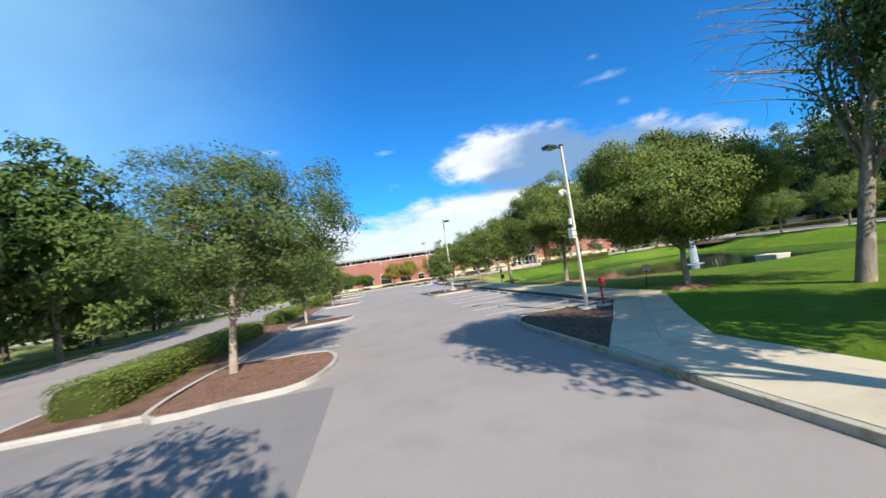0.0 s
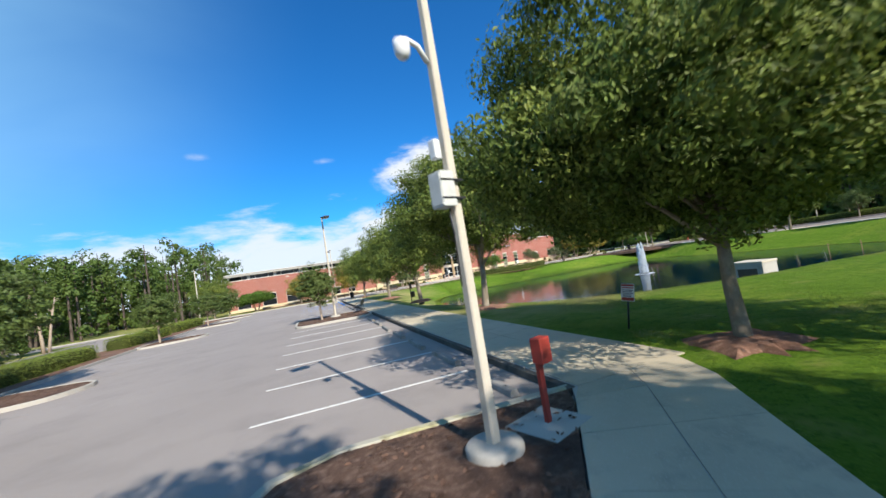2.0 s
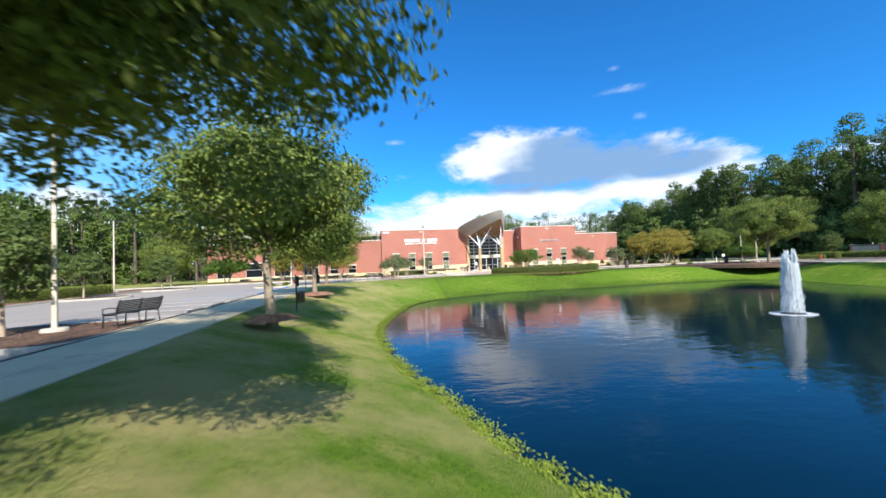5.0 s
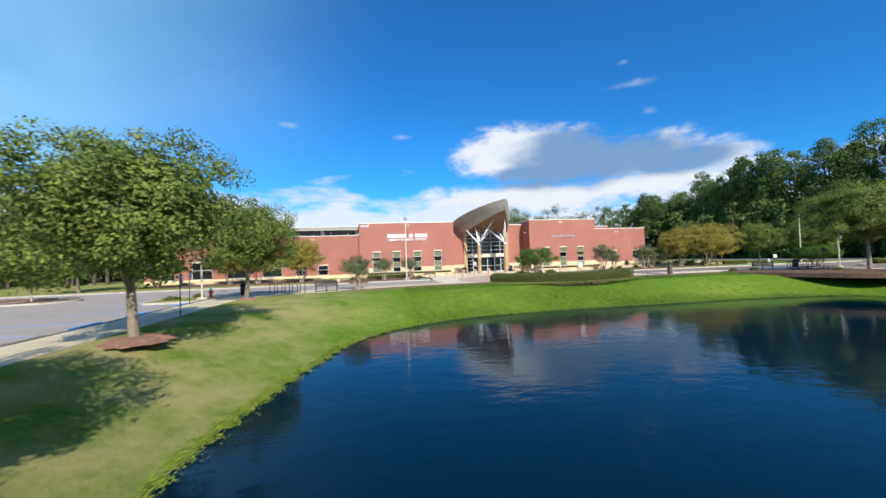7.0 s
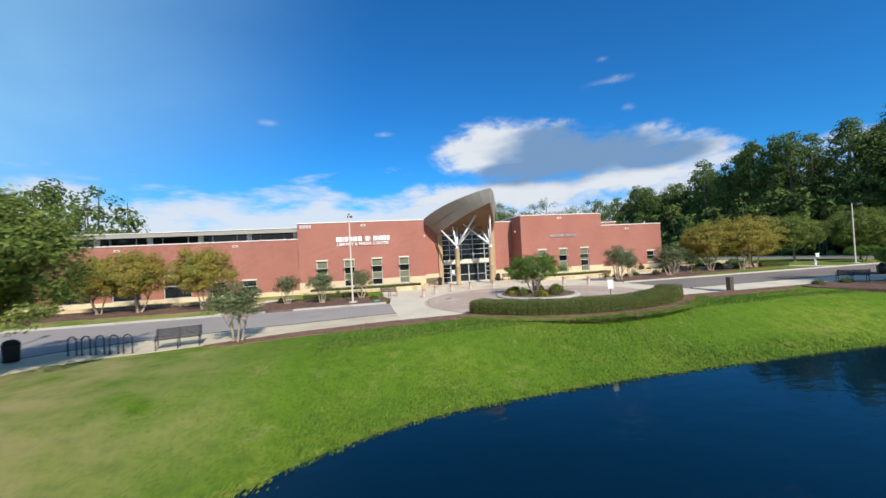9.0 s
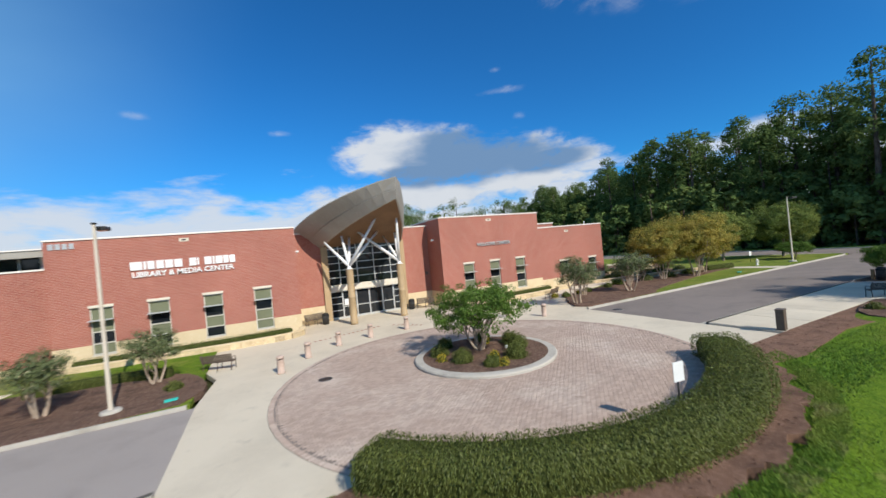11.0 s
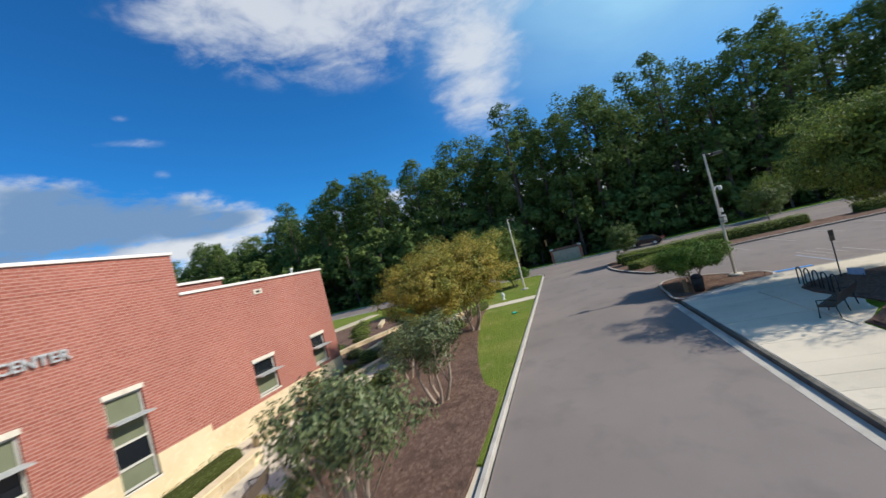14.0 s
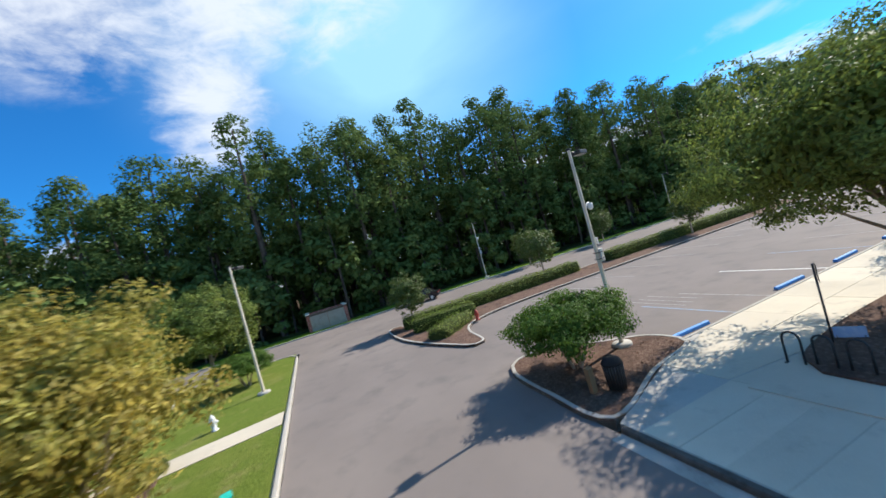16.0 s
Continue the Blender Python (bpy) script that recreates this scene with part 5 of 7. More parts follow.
tree_column(47.85, 101.55, [(48.1, 102.9, 7.3), (47.3, 103.9, 7.2), (47.3, 99.7, 8.8), (44.7, 102.6, 7.6)], "round tan column that branches into white struts")


def lettering(text, x, z, y, height, width, mat, depth=0.05):
    """Raised letters on the front, fitted to that width."""
    cu = bpy.data.curves.new("letters", "FONT")
    cu.body, cu.size, cu.extrude, cu.offset = text, 1.0, depth, 0.022
    tmp = bpy.data.objects.new("letters", cu)
    scene.collection.objects.link(tmp)
    bpy.context.view_layer.update()
    me = bpy.data.meshes.new_from_object(tmp.evaluated_get(bpy.context.evaluated_depsgraph_get()))
    bpy.data.objects.remove(tmp)
    bpy.data.curves.remove(cu)
    co = np.empty(len(me.vertices) * 3)
    me.vertices.foreach_get("co", co)
    co = co.reshape(-1, 3)
    lo, hi = co.min(0), co.max(0)
    px = (co[:, 0] - lo[0]) / (hi[0] - lo[0]) * width + x
    pz = (co[:, 1] - lo[1]) / (hi[1] - lo[1]) * height + z
    py = y - 0.01 - (co[:, 2] - lo[2])
    me.vertices.foreach_set("co", np.stack([px, py, pz], 1).ravel())
    me.materials.append(mat)
    ob = new("sign_letters", me)
    ob.parent = LIB
    return ob


lettering("LIBRARY & MEDIA CENTER", 29.38, 5.44, YA, 0.36, 5.95, WHITE)
lettering("WELCOME CENTER", 56.2, 5.36, YB, 0.33, 3.95, ALU)
# the upper line of the sign and the number plate as plain bars
for a, b in ((29.3, 29.95), (30.02, 30.16), (30.24, 30.62), (30.72, 31.14), (31.22, 31.66), (31.74, 32.2), (32.62, 33.02), (33.08, 33.18), (33.52, 33.95), (34.02, 34.14), (34.2, 34.62), (34.68, 35.0), (35.06, 35.42)):
    part("sign_bar", one_box(a, b, YA - 0.09, YA - 0.005, 5.93, 6.48, 0.012), WHITE, LIB)
for a, b in ((25.35, 25.6), (25.68, 25.93), (26.01, 26.26), (26.34, 26.58)):
    part("number_bar", one_box(a, b, YA - 0.05, YA - 0.004, 7.62, 7.98, 0.008), ALU, LIB)


def wall_vent(x, z, y):
    v = part("scupper", one_box(x - 0.28, x + 0.28, y - 0.04, y + 0.01, z - 0.12, z + 0.12, 0.01), PRECAST, LIB)
    part("slot", one_box(x - 0.13, x + 0.13, y - 0.047, y - 0.03, z - 0.05, z + 0.05), DARK_METAL, v)


for x, z, y in ((32.4, 7.78, YA), (57.8, 7.9, YB), (67.9, 6.15, YB + 0.02), (18.4, 5.95, YL), (7.0, 5.95, YL)):
    wall_vent(x, z, y)


def sconce(x, y, z, d):
    bm = lathe([(0.03, -0.1), (0.12, -0.06), (0.17, 0.02), (0.17, 0.06), (0.06, 0.12)], 16, Matrix.Translation((x + d[0] * 0.2, y + d[1] * 0.2, z)))
    s = part("wall_lamp", bm, WHITE, LIB, "white half-round wall lamp")
    part("bracket", one_tube([(x, y, z), (x + d[0] * 0.2, y + d[1] * 0.2, z)], 0.04, 8), WHITE, s)


sconce(39.6, 103.4, 6.3, (1, 0))
sconce(52.3, 103.7, 6.35, (-1, 0))
part("alarm_bell", lathe([(0.16, 0.0), (0.17, 0.05), (0.1, 0.1)], 14, Matrix.Translation((51.9, YR, 3.2)) @ Matrix.Rotation(radians(90), 4, "X")), BRONZE, LIB)
part("roof_camera", one_tube([(70.9, 102.5, 6.76), (70.9, 102.5, 7.0), (70.75, 102.3, 7.0)], 0.06, 8), WHITE, LIB)


# low stone seat walls with hedge strips before the windows
def seat_wall(pts, label, group=""):
    w = thing("seat_wall", label, "garden wall")
    line = smooth_line(pts, 0.62)
    for a, b in zip(line, line[1:]):
        d = (Vector(b) - Vector(a))
        m = Matrix.Translation(((a[0] + b[0]) / 2, (a[1] + b[1]) / 2, 0)) @ Matrix.Rotation(math.atan2(d.y, d.x), 4, "Z")
        L = d.length / 2 - 0.004
        part("stone", one_box(-L, L, -0.17, 0.17, 0.0, 0.40 + random.uniform(-0.008, 0.008), 0.02, m), ROCK, w)
    part("capstone", ribbon(line, [(-0.2, 0.40), (-0.2, 0.46), (0.2, 0.46), (0.2, 0.40)]), STONE, w)


seat_wall([(25.6, 100.9), (28, 100.3), (32, 99.9), (36, 99.7), (38.6, 99.9), (39.4, 100.6), (39.55, 101.9)], "low curved seat wall of cream stone before the windows")
seat_wall([(52.5, 102.1), (52.7, 100.9), (54.2, 99.9), (57, 99.4), (60, 99.4), (63.5, 99.8)], "low curved seat wall of cream stone before the windows")
seat_wall([(64.5, 100.9), (66.9, 100.9)], "short block of cream stone beside the planting")
seat_wall([(68, 101.3), (71, 100.2), (74.5, 99.4), (78, 98.6), (82, 97.6), (85, 96.8)], "rough cream stone retaining wall behind the bed")
seat_wall([(20.3, 96.6), (16, 98.2), (9, 98.9), (2, 99.0)], "low cream stone wall beside the planting")
seat_wall([(23.0, 91.4), (23.3, 93.0)], "short cream stone pier beside the path")
seat_wall([(77.5, 105.5), (80.5, 104.6), (84.2, 103.0)], "low cream stone wall beside the garden")
seat_wall([(75.2, 102.1), (78.5, 102.2), (82.3, 101.6)], "straight tan stone wall behind the bed")
seat_wall([(86.5, 106.5), (90.0, 107.8)], "short cream stone wall in the garden")


# ---- plants ----
def branch_line(a, b, rng, bend=0.12, n=4):
    a, b = np.array(a, float), np.array(b, float)
    off = rng.normal(size=3) * np.linalg.norm(b - a) * bend
    return [tuple(a + (b - a) * t + off * math.sin(math.pi * t) + np.array((0, 0, 0.10 * np.linalg.norm(b - a))) * math.sin(math.pi * t)) for t in np.linspace(0, 1, n)]


def off_path(pts, path):
    """How far each point lies from a line of points."""
    d = np.full(len(pts), 1e9)
    for a, b in zip(path, path[1:]):
        a, b = np.array(a), np.array(b)
        t = np.clip(((pts - a) @ (b - a)) / ((b - a) @ (b - a)), 0, 1)
        d = np.minimum(d, np.linalg.norm(pts - (a + t[:, None] * (b - a)), axis=1))
    return d


def tree(name, label, seed, height, radius, bottom, trunk_r, clumps, per, leaf, mat, bark=BARK, fork=0.3, stems=1, spread=0.42, lean=(0, 0), lump=0.35, clear=None, squash=1.0, boxy=2.3, fill=0.12, bow=0.6, tip=(0, 0), group="trees"):
    """A tapered trunk with limbs and twigs, and a crown of leaf clumps with gaps and an uneven outline."""
    rng = np.random.default_rng(seed)
    ob = thing(name, label, "tree", group=group)
    mid_z, half = (bottom + height) / 2, (height - bottom) / 2
    cen = np.array((lean[0], lean[1], mid_z))
    dirs = rng.normal(size=(clumps, 3))
    dirs /= np.linalg.norm(dirs, axis=1, keepdims=True)
    full = (np.hypot(dirs[:, 0], dirs[:, 1]) ** boxy + np.abs(dirs[:, 2]) ** boxy) ** (-1.0 / boxy)
    reach = np.array([0.93 + lump * noise.noise(Vector(d) * 2.1 + Vector((seed * 3.7, 0, 0))) for d in dirs]) * full
    rr = np.where(rng.random(clumps) < 0.68, 1.0, rng.uniform(0.45, 0.9, clumps))
    axes = np.array((radius, radius, half)) - spread * 0.9
    tips = cen + dirs * (reach * rr)[:, None] * axes * np.array((1, 1, squash))
    low = tips[:, 2] < mid_z
    tips[low, :2] = cen[:2] + (tips[low, :2] - cen[:2]) * 1.06
    bare = np.zeros(clumps, bool) if clear is None else (off_path(tips, clear) < 1.4) | (tips[:, 2] < 1.6)
    bm = bmesh.new()
    trunk_top = bottom + half * (0.5 if stems == 1 else 0.15)
    for st in range(stems):
        a0 = 2 * math.pi * (st + 0.3 * rng.random()) / max(stems, 1)
        foot = (0.0, 0.0, -0.05) if stems == 1 else (0.16 * math.cos(a0), 0.16 * math.sin(a0), -0.05)
        top = (lean[0] * bow + tip[0] + (0.0 if stems == 1 else radius * 0.35 * math.cos(a0)), lean[1] * bow + tip[1] + (0.0 if stems == 1 else radius * 0.35 * math.sin(a0)), trunk_top + half * 0.3)
        line = branch_line(foot, top, rng, 0.03 if stems == 1 else 0.08, 6)
        rad = trunk_r if stems == 1 else trunk_r * 0.55
        tube(bm, [(foot[0], foot[1], foot[2] - 0.25)] + line, [rad * 1.55, rad * 1.25] + [rad * (1 - 0.13 * k) for k in range(5)], 10 if stems == 1 else 7)
        pick = rng.permutation(clumps)[: max(5, clumps // (12 * stems))]
        for k in pick[~bare[pick]]:
            t = rng.uniform(fork, 1.0)
            i = min(int(t * 5), 4)
            p = np.array(line[i]) + (np.array(line[i + 1]) - np.array(line[i])) * (t * 5 - i)
            limb = branch_line(p, tips[k] * 0.92 + cen * 0.08, rng, 0.10, 5)
            w = rad * rng.uniform(0.3, 0.5)
            tube(bm, limb, [w, w * 0.75, w * 0.5, w * 0.3, w * 0.12], 6)
            for j in np.argsort(np.linalg.norm(tips - np.array(limb[3]), axis=1))[:3]:
                if bare[j]:
                    continue
                tube(bm, branch_line(limb[2], tips[j], rng, 0.1, 4), [w * 0.4, w * 0.28, w * 0.18, w * 0.06], 5)
    bmesh.ops.recalc_face_normals(bm, faces=bm.faces)
    part("trunk", bm, bark, ob)
    size = np.repeat(rng.uniform(0.75, 1.4, clumps) * spread, per)
    e = rng.normal(size=(clumps * per, 3))
    e /= np.linalg.norm(e, axis=1, keepdims=True)
    pts = np.repeat(tips, per, axis=0) + e * (size * rng.uniform(0.15, 1.0, clumps * per) ** 0.5)[:, None] * np.array((1.15, 1.15, 0.72))
    inner = int(clumps * per * fill)
    d = rng.normal(size=(inner, 3))
    d /= np.linalg.norm(d, axis=1, keepdims=True)
    deep = cen + d * (rng.uniform(0, 1, inner) ** 0.4 * 0.8)[:, None] * axes
    e = np.concatenate([e, d])
    pts = np.concatenate([pts, deep])
    big_leaf = np.concatenate([np.ones(clumps * per), np.full(inner, 2.0)])
    if clear is not None:
        ok = (off_path(pts, clear) > 0.8) & (pts[:, 2] > 0.8)
        pts, e, big_leaf = pts[ok], e[ok], big_leaf[ok]
    out = pts - cen
    out /= np.linalg.norm(out, axis=1, keepdims=True) + 1e-9
    out = out * 0.5 + e * 0.8
    out[:, 2] += 0.45
    v, f = leaf_arrays(pts, rng, leaf, leaf * 0.5, out, 0.42, 0.25)
    v = ((v.reshape(-1, 4, 3) - pts[:, None, :]) * big_leaf[:, None, None] + pts[:, None, :]).reshape(-1, 3)
    raw_ob("crown", v, f, mat, ob)
    return ob


def put_tree(src, spots, name=None):
    """The first spot takes the tree itself, the others copies."""
    for i, (x, y, z, turn, s) in enumerate(spots):
        m = pose(x, y, z, 0, 0, turn) @ Matrix.Scale(s, 4)
        if i == 0:
            src.matrix_basis = m
        else:
            c = copy_thing(src, pose(x, y, z, 0, 0, turn))
            c.matrix_basis = m


FLIGHT = [(11.5, 16.7, 2.4), (13.6, 19.0, 2.1), (15.9, 21.5, 1.8), (18.1, 23.9, 1.6), (20.0, 26.1, 1.6), (21.7, 28.8, 1.8), (23.2, 31.7, 1.9), (23.7, 32.9, 1.9), (25.9, 38.5, 2.2), (28.4, 45.4, 2.7), (30.0, 49.5, 3.1)]


def local(path, x, y, z):
    return [(a - x, b - y, c - z) for a, b, c in path]


# live oaks along the footpath and round the pond
oak_1 = tree("oak_tree", "broad live oak with a dense dark crown on the lawn", 11, 7.6, 4.3, 1.9, 0.125, 480, 250, 0.14, OAK_LEAF, spread=0.58, lump=0.5, lean=(0.25, 0.85), boxy=2.5, fill=0.85, bow=0.1, tip=(0.8, -0.3), clear=local(FLIGHT, 19.0, 21.75, 0.14), group="oaks")
oak_1.matrix_basis = pose(19.0, 21.75, 0.14)
oak_2 = tree("oak_tree", "broad oak with olive-green leaves beside the footpath", 23, 8.5, 4.5, 2.2, 0.14, 400, 210, 0.13, OAK_LEAF, spread=0.6, lump=0.6, lean=(0.35, 0.9), boxy=2.6, fill=0.22, bow=0.15, clear=local(FLIGHT, 19.4, 33.85, 0.4), group="oaks")
oak_2.matrix_basis = pose(19.4, 33.85, 0.4)
oak_3 = tree("oak_tree", "rounded oak on the lawn", 37, 8.2, 4.1, 1.9, 0.16, 260, 100, 0.17, OAK_LEAF, spread=0.56, lump=0.4, fill=0.25, group="oaks")
put_tree(oak_3, [(19.6, 46.4, 0.12, 0, 0.95), (19.4, 58.5, 0.12, 80, 0.93), (18.5, 72.7, 0.14, 200, 0.9), (74.4, 60.0, 0.12, 30, 0.95), (73.8, 50.0, 0.12, 150, 1.0), (74.0, 38.5, 0.12, 250, 0.95), (73.5, 27.0, 0.12, 10, 1.0), (100.5, 96.5, 0.1, 120, 0.95), (95.0, 101, 0.1, 60, 0.9), (-4.6, 91.5, 0.1, 75, 0.88)])
oak_4 = tree("oak_tree", "wide live oak shading the footpath", 41, 9.0, 4.9, 2.6, 0.15, 320, 150, 0.15, OAK_LEAF, spread=0.58, lump=0.5, boxy=2.6, fill=0.4, group="oaks")
put_tree(oak_4, [(73.9, 72.4, 0.14, 0, 1.0)])
tall = tree("tall_oak", "tall oak beside the lane entrance", 43, 15.0, 3.4, 6.2, 0.26, 290, 40, 0.34, OAK_LEAF, spread=0.68, lump=0.4, fill=0.25, group="oaks")
put_tree(tall, [(12.9, 5.4, 0.1, 0, 0.92), (18.5, 3.9, 0.1, 240, 0.97)])
big = tree("pine_tree", "tall dark tree with bare side branches on the lawn", 53, 13.8, 2.9, 3.2, 0.22, 300, 75, 0.17, PINE_LEAF, spread=0.6, lump=0.5, lean=(1.9, -1.4))
big.matrix_basis = pose(20.9, 16.4, 0.12)
twigs = bmesh.new()
rng = np.random.default_rng(5)
for k in range(16):
    a = rng.uniform(1.5, 3.0)
    p = (0, 0, rng.uniform(6.0, 10.5))
    q = (3.6 * math.cos(a), 3.6 * math.sin(a), p[2] + 1.0 + rng.uniform(-1.4, 1.2))
    line = branch_line(p, q, rng, 0.1, 5)
    tube(twigs, line, [0.035, 0.026, 0.018, 0.01, 0.004], 5)
    for j in (2, 3):
        e = np.array(line[j]) + rng.normal(size=3) * 0.7
        tube(twigs, branch_line(line[j], e, rng, 0.15, 3), [0.011, 0.007, 0.003], 4)
part("dead_wood", twigs, BARK, big)
# young elms on the stall islands and on the verge
wide_elm = tree("elm_tree", "spreading elm with a light airy crown in a stall island", 59, 6.9, 3.6, 1.5, 0.10, 300, 170, 0.1, ELM_LEAF, BARK_PALE, spread=0.5, lean=(0.5, 0.7), lump=0.5, fill=0.06, group="island trees")
wide_elm.matrix_basis = pose(-0.45, 21.0, 0.13) @ Matrix.Scale(1.2, 4)
elm = tree("elm_tree", "young elm with a light open crown in a stall island", 61, 6.9, 2.75, 1.5, 0.11, 170, 44, 0.22, ELM_LEAF, BARK_PALE, spread=0.38, group="island trees")
put_tree(elm, [(2.2, 2.2, 0.0, 250, 1.35), (-0.5, 36.0, 0.13, 100, 0.8), (-0.4, 53.4, 0.13, 200, 0.62), (-0.4, 68.4, 0.13, 40, 0.6), (11.9, 45.9, 0.13, 300, 0.6), (-0.2, 80.0, 0.13, 160, 0.6), (97.8, 81.6, 0.13, 70, 0.62), (99.5, 67.5, 0.1, 130, 0.72), (112.6, 60.5, 0.1, 220, 0.72), (95.5, 52.0, 0.13, 20, 0.7), (112.0, 48, 0.1, 20, 0.7)])
verge = tree("verge_tree", "leafy tree on the grass verge before the woods", 67, 11.8, 4.3, 0.8, 0.16, 260, 46, 0.36, WOOD_LEAF, spread=0.7, lump=0.5, group="verge trees")
put_tree(verge, [(-18.4, 27.0, 0.1, 0, 1.35), (-17.6, 38.0, 0.1, 90, 1.35), (-20.5, 47.0, 0.1, 200, 1.02), (-18.2, 18.5, 0.1, 310, 1.1), (-19.5, 57.5, 0.1, 30, 0.9), (-20.5, 69.0, 0.1, 130, 0.85)])
dead = thing("dead_tree", "bleached forked dead trunk on the grass verge", "tree", (-16.6, 70.8, 0.1))
snag = bmesh.new()
rng = np.random.default_rng(31)
for foot, mid, tip, r in (((0, 0, -0.2), (-0.25, 0, 3.4), (-0.9, 0.2, 6.6), 0.2), ((0.35, 0.1, -0.2), (0.75, 0.1, 3.0), (1.25, 0.2, 6.0), 0.17)):
    tube(snag, [foot, tuple(np.array(foot) * 0.5 + np.array(mid) * 0.5), mid, tip], [r, r * 0.8, r * 0.65, r * 0.25], 9)
    for k in range(4):
        t = rng.uniform(0.2, 0.9)
        p = np.array(mid) * (1 - t) + np.array(tip) * t
        tube(snag, branch_line(p, p + np.array((rng.uniform(-1, 1), rng.uniform(-0.6, 0.6), rng.uniform(0.4, 1.0))), rng, 0.1, 4), [r * 0.3, r * 0.2, r * 0.14, r * 0.05], 5)
part("trunk", snag, BARK_PALE, dead)
# crape myrtles, golden in their beds
gold = tree("crape_myrtle", "golden-leaved crape myrtle with several pale stems", 71, 5.9, 2.8, 1.3, 0.12, 230, 90, 0.14, GOLD_LEAF, BARK_PALE, stems=4, spread=0.44, lump=0.5, group="crape myrtles")
put_tree(gold, [(77.6, 94.5, 0.15, 0, 1.15), (74.6, 96.0, 0.15, 120, 1.05), (81.2, 95.8, 0.15, 220, 1.08), (18.3, 93.6, 0.15, 60, 0.95), (12.8, 94.8, 0.15, 170, 0.95), (9.3, 95.6, 0.15, 290, 0.9)])
small = tree("small_myrtle", "small vase-shaped myrtle with grey-green leaves", 73, 2.7, 1.25, 0.9, 0.09, 90, 46, 0.09, OLIVE_LEAF, BARK_PALE, stems=4, spread=0.24, group="small myrtles")
put_tree(small, [(25.4, 92.9, 0.16, 0, 1.0), (28.5, 91.5, 0.16, 70, 1.05), (31.9, 93.6, 0.16, 150, 1.05), (59.3, 92.9, 0.16, 210, 1.45), (66.3, 93.5, 0.16, 280, 1.35), (62.6, 95.4, 0.16, 20, 0.95), (26.0, 76.9, 0.15, 90, 1.15), (69.6, 96.2, 0.16, 330, 0.95), (72.6, 97.0, 0.16, 130, 0.9)])
crown_tree = tree("ligustrum_tree", "bright green multi-stemmed ligustrum in the round bed", 79, 3.5, 2.4, 0.95, 0.12, 200, 70, 0.13, HOLLY_LEAF, BARK_PALE, stems=6, spread=0.30, lump=0.55, fill=0.0, group="ligustrums")
put_tree(crown_tree, [(46.55, 86.9, 0.18, 0, 1.0)])
shrub = tree("clipped_ligustrum", "dense clipped ligustrum shrub on the corner island", 83, 2.75, 2.2, 0.7, 0.1, 300, 90, 0.11, HOLLY_LEAF, BARK_PALE, stems=4, spread=0.3, squash=0.95, group="ligustrums")
put_tree(shrub, [(79.3, 80.7, 0.13, 0, 1.0)])
put_tree(copy_thing(shrub, pose(14.2, 97.2, 0.1)), [(1.6, 94.4, 0.12, 40, 1.4)])
put_tree(copy_thing(shrub, pose(14.2, 97.2, 0.1)), [(96.5, 93.8, 0.1, 140, 0.85)])


def bush(name, label, x, y, r, h, mat, leaf, n, seed, z=0.15):
    """A rounded shrub: leaves all over a lumpy dome round a core coloured as inner shade."""
    rng = np.random.default_rng(seed)
    ob = thing(name, label, "shrub", (x, y, z), group="shrubs")
    d = rng.normal(size=(n, 3))
    d /= np.linalg.norm(d, axis=1, keepdims=True)
    d[:, 2] = np.abs(d[:, 2])
    k = np.array([0.86 + 0.3 * noise.noise(Vector(q) * 2.3 + Vector((seed, 0, 0))) for q in d]) * rng.uniform(0.8, 1.03, n)
    pts = d * k[:, None] * np.array((r, r, h))
    v, f = leaf_arrays(pts, rng, leaf, leaf * 0.5, d, 0.8)
    raw_ob("leaves", v, f, mat, ob)
    # solid filler; its dark colour stands in for shade inside the shrub
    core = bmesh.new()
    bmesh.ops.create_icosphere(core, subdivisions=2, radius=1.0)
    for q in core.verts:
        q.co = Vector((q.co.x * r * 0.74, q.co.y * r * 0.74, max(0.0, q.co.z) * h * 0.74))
    part("core", core, HEDGE_CORE, ob, "solid fill coloured dark as the shaded inside")
    return ob


# round bed in the turning place
ring = arc(46.45, 86.3, 3.2, 0, 350, 35)
tagged(mesh_ob("kerb", ribbon(ring, [(-0.22, 0.0), (-0.22, 0.13), (-0.17, 0.18), (0.2, 0.19), (0.2, 0.0)], True), KERB), "broad pale concrete kerb round the planted circle", "kerb", "", "structure")
bed("round_bed", arc(46.45, 86.3, 3.02, 0, 350, 35), MULCH, "mulched round bed with shrubs and a small tree", 0.19, 420, 15, 0.25)
for i, (x, y, r, h) in enumerate(((47.1, 84.6, 0.62, 0.78), (48.1, 85.9, 0.66, 0.8), (48.4, 86.9, 0.55, 0.7), (44.5, 87.3, 0.52, 0.62), (44.9, 85.7, 0.6, 0.68), (45.6, 84.3, 0.45, 0.5), (47.6, 88.3, 0.55, 0.6), (45.4, 88.5, 0.5, 0.6))):
    bush("round_shrub", "rounded clipped green shrub in the round bed", x, y, r, h, HEDGE_LEAF, 0.07, 1500, 200 + i, 0.19)
for i, (x, y) in enumerate(((46.3, 85.2), (46.0, 84.0), (44.2, 86.4), (47.3, 87.6))):
    bush("yellow_shrub", "low yellow-leaved plant in the round bed", x, y, 0.3, 0.4, YELLOW_LEAF, 0.07, 320, 220 + i, 0.19)


